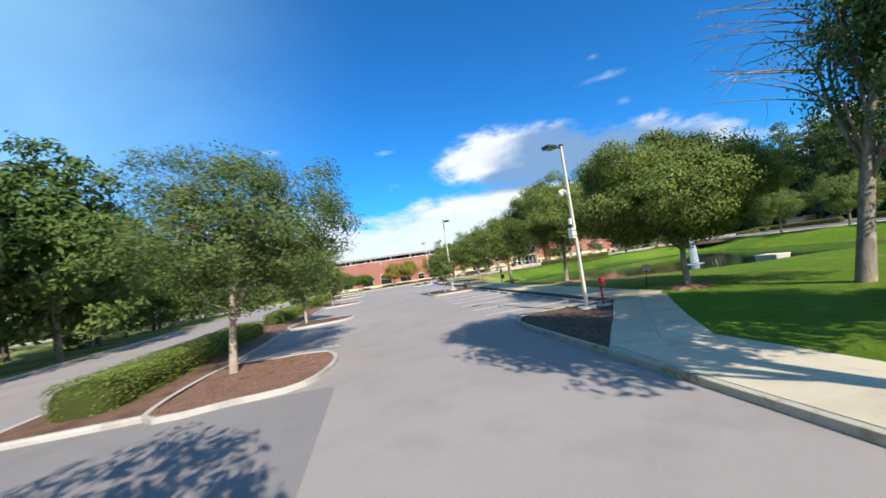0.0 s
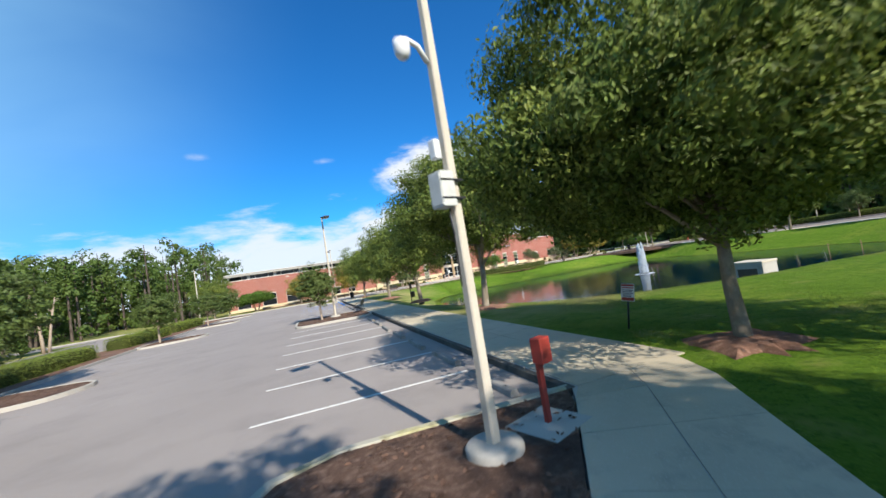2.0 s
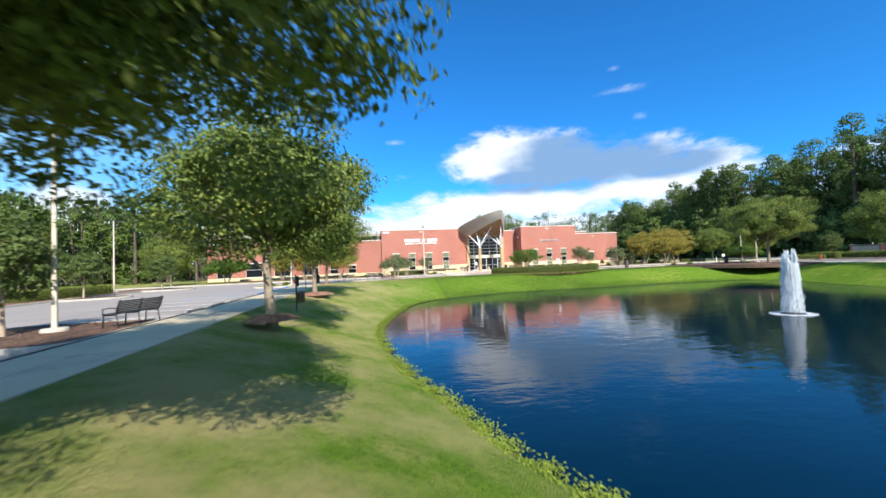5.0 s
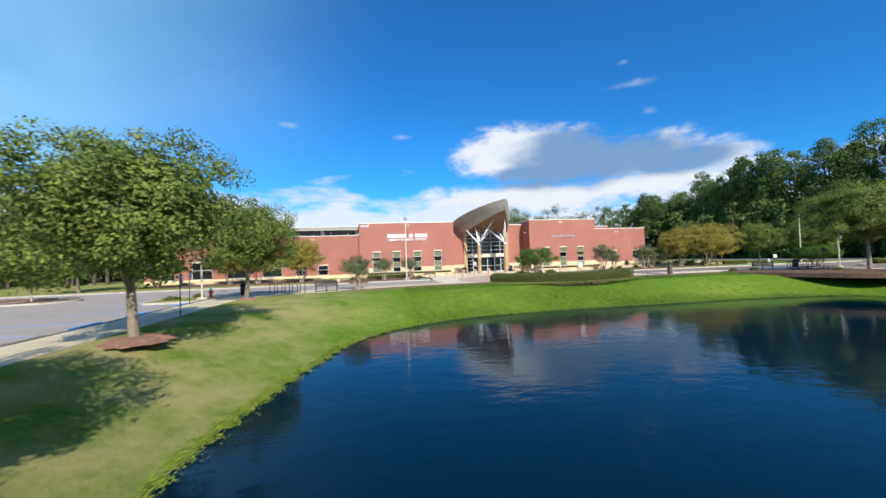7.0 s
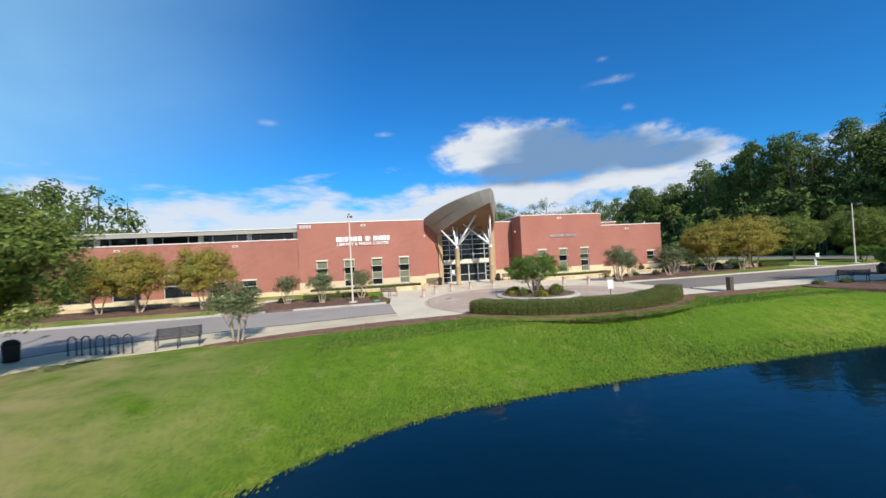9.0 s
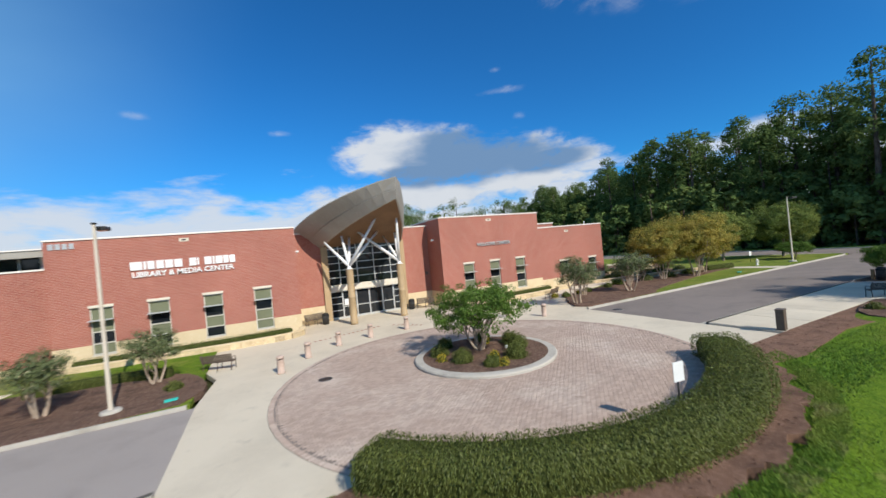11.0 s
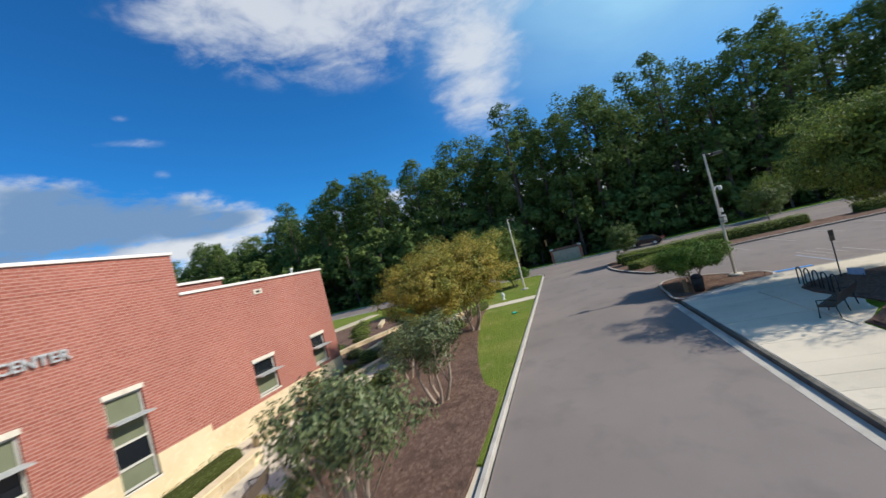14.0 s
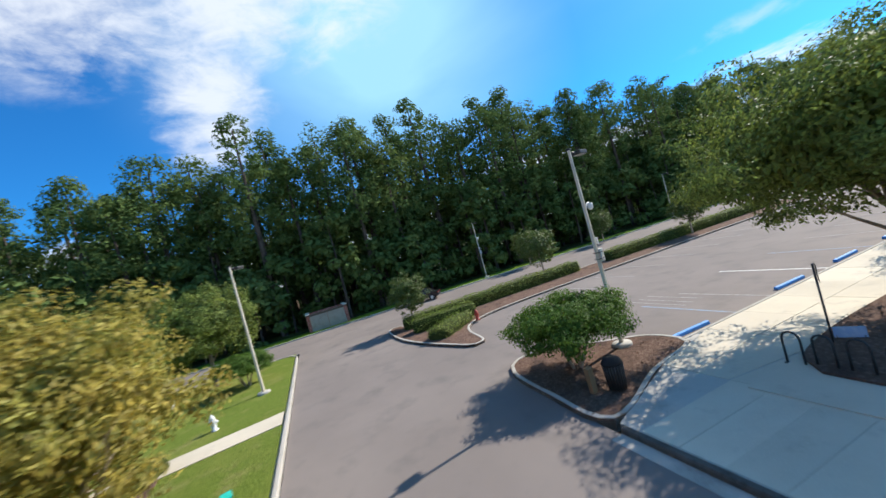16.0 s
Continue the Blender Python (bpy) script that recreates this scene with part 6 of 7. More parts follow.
def hedge(name, label, pts, width, height, seed, leaf=0.075, density=260, mat=HEDGE_LEAF, z=0.12, closed=False):
    """A clipped hedge along pts: a core coloured as inner shade and leaves over its sides, rounded top and ends."""
    rng = np.random.default_rng(seed)
    ob = thing(name, label, "hedge", group="hedges")
    line = smooth_line(pts, 0.4)
    w = width / 2
    prof = [(-w * 0.86, 0.0), (-w * 0.9, height * 0.55), (-w * 0.7, height * 0.88), (0, height * 0.94), (w * 0.7, height * 0.88), (w * 0.9, height * 0.55), (w * 0.86, 0.0)]
    # solid filler under the leaves, shade of the hedge's inside put into its colour
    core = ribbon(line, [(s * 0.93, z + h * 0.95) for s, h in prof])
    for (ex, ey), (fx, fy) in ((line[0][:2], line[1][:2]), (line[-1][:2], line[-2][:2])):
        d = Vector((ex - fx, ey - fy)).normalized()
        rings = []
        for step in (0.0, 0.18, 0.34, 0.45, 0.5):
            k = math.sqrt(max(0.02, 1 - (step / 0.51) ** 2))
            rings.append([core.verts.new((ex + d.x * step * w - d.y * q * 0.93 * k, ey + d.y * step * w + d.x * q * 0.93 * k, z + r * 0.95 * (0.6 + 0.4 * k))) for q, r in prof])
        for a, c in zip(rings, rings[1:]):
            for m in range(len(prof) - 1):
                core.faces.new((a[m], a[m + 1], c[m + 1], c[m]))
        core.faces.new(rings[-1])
    part("core", core, HEDGE_CORE, ob, "solid fill coloured dark as the shaded inside")
    L = [0.0]
    for a, b in zip(line, line[1:]):
        L.append(L[-1] + math.hypot(b[0] - a[0], b[1] - a[1]))
    n = int(L[-1] * density * (2 * height + width) / 2.2)
    s = rng.uniform(-w * 0.5, L[-1] + w * 0.5, n)
    u = rng.uniform(0, 1, n) * (2 * height + width)
    xy = np.array(line)
    px, py = np.interp(s, L, xy[:, 0]), np.interp(s, L, xy[:, 1])
    i = np.clip(np.searchsorted(L, s) - 1, 0, len(line) - 2)
    t = xy[i + 1] - xy[i]
    t /= np.linalg.norm(t, axis=1, keepdims=True)
    over = np.where(s < 0, s, np.where(s > L[-1], s - L[-1], 0))
    side = np.where(u < height, -w, np.where(u > height + width, w, u - height - w))
    hh = np.where(u < height, u, np.where(u > height + width, 2 * height + width - u, height))
    taper = np.sqrt(np.clip(1 - (over / (w * 0.51)) ** 2, 0.02, 1))
    rnd = np.where((np.abs(side) > w * 0.75) & (hh > height * 0.8), 0.93, 1.0) * rng.uniform(0.9, 1.04, n)
    wob = 1 + 0.10 * np.array([noise.noise((a * 0.9, b * 0.9, c * 1.3 + seed)) for a, b, c in zip(px, py, hh)])
    side, hh = side * rnd * wob * taper, hh * rnd * wob * (0.6 + 0.4 * taper)
    nx, ny = -t[:, 1], t[:, 0]
    pts3 = np.stack([px + nx * side + t[:, 0] * over, py + ny * side + t[:, 1] * over, z + np.maximum(hh, 0.04)], 1)
    nrm = np.stack([nx * side / w, ny * side / w, hh / height], 1)
    v, f = leaf_arrays(pts3, rng, leaf, leaf * 0.55, nrm, 0.7)
    raw_ob("leaves", v, f, mat, ob)


hedge("hedge", "dense clipped hedge curving round the turning place", arc(46.0, 85.3, 9.2, 221, 320, 30), 1.65, 0.82, 301, 0.06, 1500, z=0.12)
for y0, y1 in ((18.8, 32.8), (39.6, 49.0), (54.5, 63.0), (66.5, 75.8)):
    hedge("hedge", "bright green clipped hedge in the median strip", [(-3.5, y0), (-3.5, (y0 + y1) / 2), (-3.45, y1)], 2.0, 0.92, int(302 + y0), 0.07, 700, HEDGE_BRIGHT, z=0.12)
hedge("hedge", "low clipped hedge strip before the library windows", [(26.5, 101.0), (30, 100.85), (34, 100.55), (38.6, 100.7)], 0.7, 0.72, 330, 0.06, 420, z=0.05)
hedge("hedge", "low clipped hedge strip before the library windows", [(53.3, 101.2), (55.5, 100.6), (59, 100.25), (63.2, 100.6)], 0.8, 0.72, 331, 0.06, 420, z=0.05)
for i, (a, b) in enumerate((((96.9, 82.3), (97.0, 66.0)), ((94.6, 82.2), (93.9, 78.2)), ((96.6, 62.0), (96.4, 38.0)), ((90.5, 82.0), (92.8, 79.4)))):
    hedge("hedge", "clipped hedge on the car park median", [a, tuple(Vector(a).lerp(Vector(b), 0.5)), b], 1.5 if i != 3 else 1.8, 1.0 if i != 3 else 0.7, 340 + i, 0.12, 190, HEDGE_BRIGHT, z=0.12)
hedge("hedge", "low hedge beside the bed", [(26.5, 95.6), (30, 95.4), (32.3, 94.4)], 0.7, 0.5, 350, 0.07, 300, z=0.15)
hedge("hedge", "low hedge on a stone wall", [(82.6, 96.2), (85.8, 95.4)], 0.8, 0.6, 351, 0.08, 300, z=0.12)
for i, (x, y, r, h) in enumerate(((61.3, 96.2, 0.5, 0.5), (64.3, 96.6, 0.55, 0.5), (67.5, 97.0, 0.5, 0.6), (24.6, 94.6, 0.5, 0.5), (33.0, 91.6, 0.45, 0.45), (22.2, 90.6, 0.7, 0.45), (76.5, 97.0, 0.6, 0.6), (13.9, 76.2, 0.5, 0.35), (12.4, 75.4, 0.7, 0.3), (71.2, 73.0, 0.5, 0.4), (65, 78.3, 0.5, 0.5), (67.3, 78.0, 0.55, 0.5))):
    bush("low_shrub", "low spreading green shrub in a mulch bed", x, y, r, h, HEDGE_LEAF, 0.08, 700, 360 + i, 0.14)
for i, (x, y) in enumerate(((60.6, 96.9), (62.9, 96.3))):
    bush("yellow_shrub", "low yellow-leaved plant beside the wall", x, y, 0.45, 0.42, YELLOW_LEAF, 0.08, 420, 380 + i, 0.14)
bush("red_shrub", "reddish-leaved shrub against the brick wall", 69.0, 101.3, 0.55, 1.5, material("red_leaf", (0.16, 0.045, 0.03), 0.6, 0.3, island=0.4, translucent=0.25), 0.1, 900, 390, 0.05)


for i, (x, y, r, h) in enumerate(((70.0, 101.2, 0.6, 0.6), (72.0, 100.8, 0.8, 0.8), (74.6, 101.2, 0.9, 0.9), (76.2, 103.2, 0.9, 0.7), (78.8, 101.6, 0.9, 0.8), (81.0, 100.9, 1.0, 0.8), (83.2, 99.8, 0.9, 0.7), (75.4, 106.0, 1.0, 1.0), (77.4, 108.5, 1.0, 1.1), (86.5, 103.5, 1.1, 0.9), (88.6, 105.0, 1.0, 0.9), (69.6, 97.6, 0.7, 0.7), (73.2, 97.0, 0.8, 0.8), (76.4, 96.6, 0.8, 0.7), (79.4, 96.4, 0.8, 0.7), (79.2, 106.8, 1.1, 0.7), (82.0, 106.0, 1.0, 0.6), (84.6, 107.6, 1.3, 0.8), (81.0, 109.8, 1.2, 0.9), (87.6, 109.4, 1.3, 0.8), (90.4, 110.6, 1.0, 0.7), (84.0, 112.4, 1.4, 1.0), (78.6, 112.6, 1.3, 1.1))):
    bush("garden_shrub", "loose green shrub in the bed beside the library", x, y, r, h, (OLIVE_LEAF, HEDGE_LEAF, HEDGE_BRIGHT)[i % 3], 0.12, 620, 500 + i, 0.14)


def palmetto(x, y, seed):
    rng = np.random.default_rng(seed)
    ob = thing("palmetto", "low fan-leaved palmetto on the lawn edge", "shrub", (x, y, 0.12))
    cs, ns = [], []
    bm = bmesh.new()
    for k in range(26):
        a, e = rng.uniform(0, 6.28), rng.uniform(0.2, 1.3)
        L = rng.uniform(0.7, 1.15)
        d = np.array((math.cos(a) * math.cos(e), math.sin(a) * math.cos(e), math.sin(e)))
        tip = d * L
        tube(bm, [(0, 0, 0), tuple(tip * 0.6 + np.array((0, 0, 0.05))), tuple(tip)], [0.012, 0.01, 0.006], 4)
        for j in range(16):
            cs.append(tip + rng.normal(size=3) * 0.13 + d * 0.15)
    part("stalk", bm, HEDGE_CORE, ob)
    v, f = leaf_arrays(np.array(cs), rng, 0.5, 0.05)
    raw_ob("fronds", v, f, HEDGE_LEAF, ob)


palmetto(18.6, 12.6, 7)
palmetto(19.9, 13.4, 8)


def mulch_ring(x, y, r, seed):
    rng = np.random.default_rng(seed)
    bm = bmesh.new()
    c = bm.verts.new((x, y, 0.27))
    rim = []
    for k in range(28):
        a = 2 * math.pi * k / 28
        q = r * rng.uniform(0.72, 1.2)
        rim.append((bm.verts.new((x + q * 0.6 * math.cos(a), y + q * 0.6 * math.sin(a), 0.225)), bm.verts.new((x + q * math.cos(a), y + q * math.sin(a), 0.06))))
    for k in range(28):
        a, b = rim[k], rim[(k + 1) % 28]
        bm.faces.new((c, a[0], b[0]))
        bm.faces.new((a[0], a[1], b[1], b[0]))
    tagged(mesh_ob("mulch_ring", bm, MULCH_RED), "heaped ring of red-brown mulch round a trunk", "mulch", "", "structure")


for i, (x, y, r) in enumerate(((19.0, 21.75, 1.15), (19.4, 33.8, 1.2), (19.6, 46.4, 0.9), (19.4, 58.5, 1.1), (18.5, 72.7, 0.9))):
    mulch_ring(x, y, r, 400 + i)


# ---- woods ----
def woods(name, label, spots, mats, leaf, seed):
    """Many trees in one mesh: trunks and clumped crowns. spots: (x, y, height, crown radius, share of the trunk that is bare, quads)."""
    rng = np.random.default_rng(seed)
    V, F, M = [], [], []
    base = 0
    for x, y, h, r, bare, n in spots:
        k = 7
        lean = rng.normal(size=2) * 0.02 * h
        zz = np.array((0, 0.5, 1.0)) * h * 0.93
        rad = np.array((0.016, 0.011, 0.003)) * h
        ring = np.array([[(math.cos(2 * math.pi * j / k), math.sin(2 * math.pi * j / k)) for j in range(k)]])[0]
        vs = np.concatenate([np.column_stack([x + ring[:, 0] * q + lean[0] * z / h, y + ring[:, 1] * q + lean[1] * z / h, np.full(k, z - 0.2)]) for z, q in zip(zz, rad)])
        fs = np.array([(a * k + j, a * k + (j + 1) % k, (a + 1) * k + (j + 1) % k, (a + 1) * k + j) for a in range(2) for j in range(k)])
        V.append(vs), F.append(fs + base), M.append(np.zeros(len(fs), int))
        base += len(vs)
        c = max(10, n // 34)
        t = rng.uniform(0, 1, c) ** 0.8
        z = h * (bare + (1.0 - bare) * t) - 0.5
        env = np.sqrt(np.clip(1 - (t * 1.05 - 0.32) ** 2 / 0.56, 0.06, 1)) * r
        a = rng.uniform(0, 2 * math.pi, c)
        q = env * rng.uniform(0.25, 0.9, c) ** 0.6
        cc = np.column_stack([x + lean[0] * z / h + q * np.cos(a), y + lean[1] * z / h + q * np.sin(a), z])
        per = max(4, n // c)
        sig = np.repeat(r * rng.uniform(0.2, 0.38, c), per)
        e = rng.normal(size=(c * per, 3))
        e /= np.linalg.norm(e, axis=1, keepdims=True)
        pts = np.repeat(cc, per, axis=0) + e * (sig * rng.uniform(0.3, 1.0, c * per) ** 0.4)[:, None] * np.array((1.05, 1.05, 0.75))
        pts[:, 2] = np.maximum(pts[:, 2], 0.2)
        out = pts - np.array((x, y, h * (bare + 0.3 * (1 - bare))))
        out /= np.linalg.norm(out, axis=1, keepdims=True) + 1e-9
        out = out * 0.35 + e
        out[:, 2] += 0.3
        v, f = leaf_arrays(pts, rng, leaf, leaf * 0.65, out, 0.36)
        V.append(v), F.append(f + base), M.append(np.full(len(f), 1, int))
        base += len(v)
    ob = raw_ob(name, np.concatenate(V), np.concatenate(F), mats, index=np.concatenate(M))
    tagged(ob, label, "woods", "", "stuff")


rng = np.random.default_rng(90)
pines, under = [], []
for k in range(190):
    y = -42 + 245 * (k + rng.random()) / 190
    row = rng.random()
    x = 120.5 + max(0.0, (y - 85) * 0.10) + row * 20 + (8 if y > 150 else 0)
    pines.append((x, y, rng.uniform(20.5, 28) + (2.5 if y < 105 else 0.0), rng.uniform(3.3, 4.8), rng.uniform(0.26, 0.45), 2600 if row < 0.5 else 1500))
for k in range(170):
    y = -42 + 245 * (k + rng.random()) / 170
    row = rng.random()
    x = 117.8 + max(0.0, (y - 85) * 0.10) + row * 14
    under.append((x, y, rng.uniform(8, 14) + 5 * row, rng.uniform(3.0, 4.6), rng.uniform(0.0, 0.08), 900))
for k in range(34):
    x = 66 + 80 * (k + 1.6 * rng.random()) / 34
    pines.append((x, 185 + rng.uniform(0, 30), rng.uniform(16, 24), rng.uniform(4.2, 5.6), 0.6, 800))
for k in range(14):
    y = 108 + 40 * rng.random()
    under.append((104 + rng.uniform(11, 16), y, rng.uniform(9, 15), rng.uniform(3, 4.4), 0.04, 700))
for k in range(120):
    y = -42 + 245 * (k + rng.random()) / 120
    under.append((133 + max(0.0, (y - 85) * 0.10) + rng.uniform(0, 16), y, rng.uniform(18, 23), rng.uniform(4.5, 6), 0.0, 620))
for k in range(150):
    y = -42 + 245 * (k + rng.random()) / 150
    under.append((151 + max(0.0, (y - 85) * 0.10) + rng.uniform(0, 10), y, rng.uniform(15, 19), rng.uniform(5.5, 6.5), 0.0, 420))
woods("pine_woods", "tall dark pine woods behind the car park", pines, [WOOD_BARK, PINE_LEAF], 0.5, 91)
woods("undergrowth", "dense dark undergrowth along the edge of the woods", under, [WOOD_BARK, PINE_LEAF], 0.85, 92)
west = []
for k in range(130):
    y = -60 + 230 * (k + rng.random()) / 130
    row = rng.random()
    west.append((-23 - row * 26, y, rng.uniform(10, 14) + 8.0 * row, rng.uniform(3.0, 4.4), rng.uniform(0.0, 0.12), 720 if row < 0.5 else 440))
for k in range(110):
    x = -95 + 87 * (k + rng.random()) / 110
    west.append((x, 108 + rng.uniform(0, 34), rng.uniform(14, 20), rng.uniform(3.6, 5), rng.uniform(0.0, 0.1), 480))
woods("west_woods", "green mixed woods beyond the lane", west, [WOOD_BARK, WOOD_LEAF], 0.68, 93)


# ---- grass blades and shore weeds ----
def blades(name, label, boxes, mat, n, seed, tall, z_of, wide=1.0):
    rng = np.random.default_rng(seed)
    P = []
    for (x0, x1, y0, y1), share in boxes:
        m = int(n * share)
        p = np.column_stack([rng.uniform(x0, x1, m), rng.uniform(y0, y1, m)])
        P.append(p)
    p = np.concatenate(P)
    z = z_of(p)
    ok = ~np.isnan(z)
    p, z = p[ok], z[ok]
    m = len(p)
    a = rng.uniform(0, 6.283, m)
    h = tall * rng.uniform(0.5, 1.3, m)
    w = (0.008 + 0.006 * rng.random(m)) * wide
    lean = rng.normal(size=(m, 2)) * 0.5 * h[:, None]
    v = np.empty((m, 3, 3))
    v[:, 0] = np.column_stack([p[:, 0] - np.cos(a) * w, p[:, 1] - np.sin(a) * w, z])
    v[:, 1] = np.column_stack([p[:, 0] + np.cos(a) * w, p[:, 1] + np.sin(a) * w, z])
    v[:, 2] = np.column_stack([p[:, 0] + lean[:, 0], p[:, 1] + lean[:, 1], z + h])
    tagged(raw_ob(name, v.reshape(-1, 3), np.arange(3 * m).reshape(-1, 3), mat), label, "grass", "", "stuff")


SHORE_NP = np.array(SHORE)


def inside_np(poly, p):
    c = np.zeros(len(p), bool)
    for i in range(len(poly)):
        (x1, y1), (x2, y2) = poly[i], poly[i - 1]
        if y1 != y2:
            c ^= ((y1 > p[:, 1]) != (y2 > p[:, 1])) & (p[:, 0] < (x2 - x1) * (p[:, 1] - y1) / (y2 - y1) + x1)
    return c


def lawn_z(p):
    ok = inside_np(OUTER, p) & ~inside_np(SHORE, p)
    d = np.full(len(p), 1e9)
    for x, y in SHORE:
        d = np.minimum(d, np.hypot(p[:, 0] - x, p[:, 1] - y))
    t = np.clip(d / 6.2, 0, 1)
    z = WATER_Z - 0.08 + (0.12 - WATER_Z + 0.06) * (0.75 * t + 0.25 * t * t * (3 - 2 * t))
    return np.where(ok, z, np.nan)


blades("grass_blades", "short mown grass blades", [((12.8, 27, 9, 22), 0.45), ((18.1, 27, 21.5, 37), 0.5), ((18.1, 26, 37, 52), 0.12), ((27, 40, 22, 33), 0.12), ((24, 60, 70.5, 79), 0.26)], BLADE, 170000, 95, 0.04, lawn_z, 0.6)


def ragged_rim(p):
    """Grass that leans over the rim of the mulch round the hedge."""
    q = np.hypot(p[:, 0] - 46.0, p[:, 1] - 85.3)
    rag = np.array([noise.noise((x * 1.1, y * 1.1, 5.0)) for x, y in p]) * 0.35
    z = lawn_z(p)
    return np.where((q > 10.72 + 0.7 * rag) & (q < 11.4) & (p[:, 1] < 78.2), np.where(np.isnan(z), 0.14, np.maximum(z, 0.11)), np.nan)


blades("rim_grass", "longer grass over the rim of the mulch round the hedge", [((36.5, 55.5, 73.6, 78.4), 1.0)], BLADE, 110000, 96, 0.09, ragged_rim, 1.6)
blades("bank_grass", "mown grass on the bank between the pond and the circle", [((30, 66, 66, 77.5), 1.0)], BLADE_DARK, 110000, 97, 0.085, lawn_z, 1.9)
rng = np.random.default_rng(97)
idx = rng.integers(0, len(SHORE), 16000)
west_bank = SHORE_NP[:, 0] < 30
idx = np.concatenate([idx, rng.choice(np.nonzero(west_bank)[0], 16000)])
jit = rng.normal(size=(len(idx), 2)) * 0.2
out2 = SHORE_NP - np.array((45.0, 50.0))
out2 /= np.linalg.norm(out2, axis=1, keepdims=True)
spot = SHORE_NP[idx] + jit + out2[idx] * 0.42
lump = np.array([noise.noise((x * 0.55, y * 0.55, 2.0)) for x, y in spot])
spot = spot[lump > -0.3]
c = np.column_stack([spot, WATER_Z + 0.03 + np.abs(rng.normal(size=len(spot))) * 0.03])
v, f = leaf_arrays(c, rng, 0.085, 0.05, np.tile(np.array([[0.0, 0.0, 1.0]]), (len(c), 1)), 0.2)
v[:, 2] = np.maximum(v[:, 2], WATER_Z + 0.01)
tagged(raw_ob("shore_weeds", v, f, RUSH), "yellow-green weeds along the water's edge", "water plants", "", "stuff")


# ---- street furniture ----
def lamp_post(x, y, turn, label, kit=False, z=0.0, head=True, tall=1.0):
    ob = thing("lamp_post", label, "lamp post", (x, y, z), turn, "lamp posts")
    ob.matrix_basis = ob.matrix_basis @ Matrix.Diagonal((1, 1, tall, 1))
    sh = bmesh.new()
    secs = [(0.07, 0.0), (0.07, 0.3), (0.062, 3.0), (0.055, 5.5), (0.046, 7.55)]
    rows = []
    for r, h in secs:
        c = r * 0.28
        rows.append([sh.verts.new((a, b, h)) for a, b in ((-r + c, -r), (r - c, -r), (r, -r + c), (r, r - c), (r - c, r), (-r + c, r), (-r, r - c), (-r, -r + c))])
    for a, b in zip(rows, rows[1:]):
        for k in range(8):
            sh.faces.new((a[k], a[(k + 1) % 8], b[(k + 1) % 8], b[k]))
    sh.faces.new(rows[-1])
    part("shaft", sh, POLE, ob, "tapered square concrete shaft")
    part("footing", lathe([(0.36, -0.2), (0.36, 0.1), (0.33, 0.14), (0.1, 0.15)], 24), KERB, ob, "round concrete footing")
    part("pole_cap", one_box(-0.08, 0.08, -0.08, 0.08, 7.55, 7.62, 0.015), DARK_METAL, ob)
    if head:
        arm = part("arm", one_tube([(0, 0, 7.45), (0, -0.3, 7.47), (0, -0.45, 7.45)], 0.035, 8), DARK_METAL, ob)
        hd = bmesh.new()
        box(hd, -0.19, 0.19, -0.98, -0.42, 7.36, 7.52, 0.03)
        part("lamp_head", hd, DARK_METAL, ob, "dark shoebox lamp head")
        part("lens", one_box(-0.15, 0.15, -0.92, -0.5, 7.345, 7.362), LAMP_GLASS, ob)
    if kit:
        cab = part("cabinet", one_box(-0.12, 0.12, -0.27, -0.06, 3.25, 3.72, 0.015), GREY_BOX, ob, "light grey equipment box strapped to the shaft")
        part("cabinet_door", one_box(-0.105, 0.105, -0.282, -0.268, 3.28, 3.69, 0.004), GREY_BOX, cab)
        for h in (3.36, 3.6):
            part("strap", one_box(-0.125, 0.125, -0.275, 0.08, h - 0.012, h + 0.012), DARK_METAL, cab)
        part("antenna", one_box(-0.06, 0.06, -0.24, -0.14, 3.9, 4.16, 0.02), WHITE, ob, "small white antenna panel")
        part("camera_arm", one_tube([(0, -0.08, 5.25), (0, -0.2, 5.45), (0, -0.36, 5.5), (0, -0.42, 5.42)], 0.035, 8), WHITE, ob)
        part("dome_camera", lathe([(0.03, 5.2), (0.07, 5.23), (0.095, 5.29), (0.1, 5.36), (0.1, 5.45), (0.04, 5.47)], 16, Matrix.Translation((0, -0.45, 0))), WHITE, ob, "white dome camera")
        part("cable", one_tube([(0.02, -0.11, 3.25), (0.06, -0.16, 3.05), (0.02, -0.11, 2.9), (0.0, -0.105, 2.2)], 0.01, 6), DARK_METAL, ob)
    return ob


lamp_post(13.34, 21.05, 290, "tall concrete lamp post with a camera and equipment box", True, 0.1, True, 0.93)
lamp_post(12.9, 46.45, 20, "tall concrete lamp post on a mulched island", False, 0.1)
lamp_post(31.2, 89.9, 175, "tall concrete lamp post in the mulch bed", False, 0.12)
lamp_post(79.35, 78.5, 20, "tall concrete lamp post with a box on the corner island", True, 0.1)
lamp_post(92.6, 92.4, 60, "tall concrete lamp post on the grass strip", False, 0.08)
lamp_post(14.7, 74.9, 200, "tall concrete lamp post on the grassy island", False, 0.1)
lamp_post(-3.3, 77.2, 90, "tall concrete lamp post in the median strip", False, 0.1)
lamp_post(114.4, 66.5, 270, "lamp post at the edge of the woods", True, 0.08)
lamp_post(114.6, 30.0, 270, "lamp post at the edge of the woods", False, 0.08)


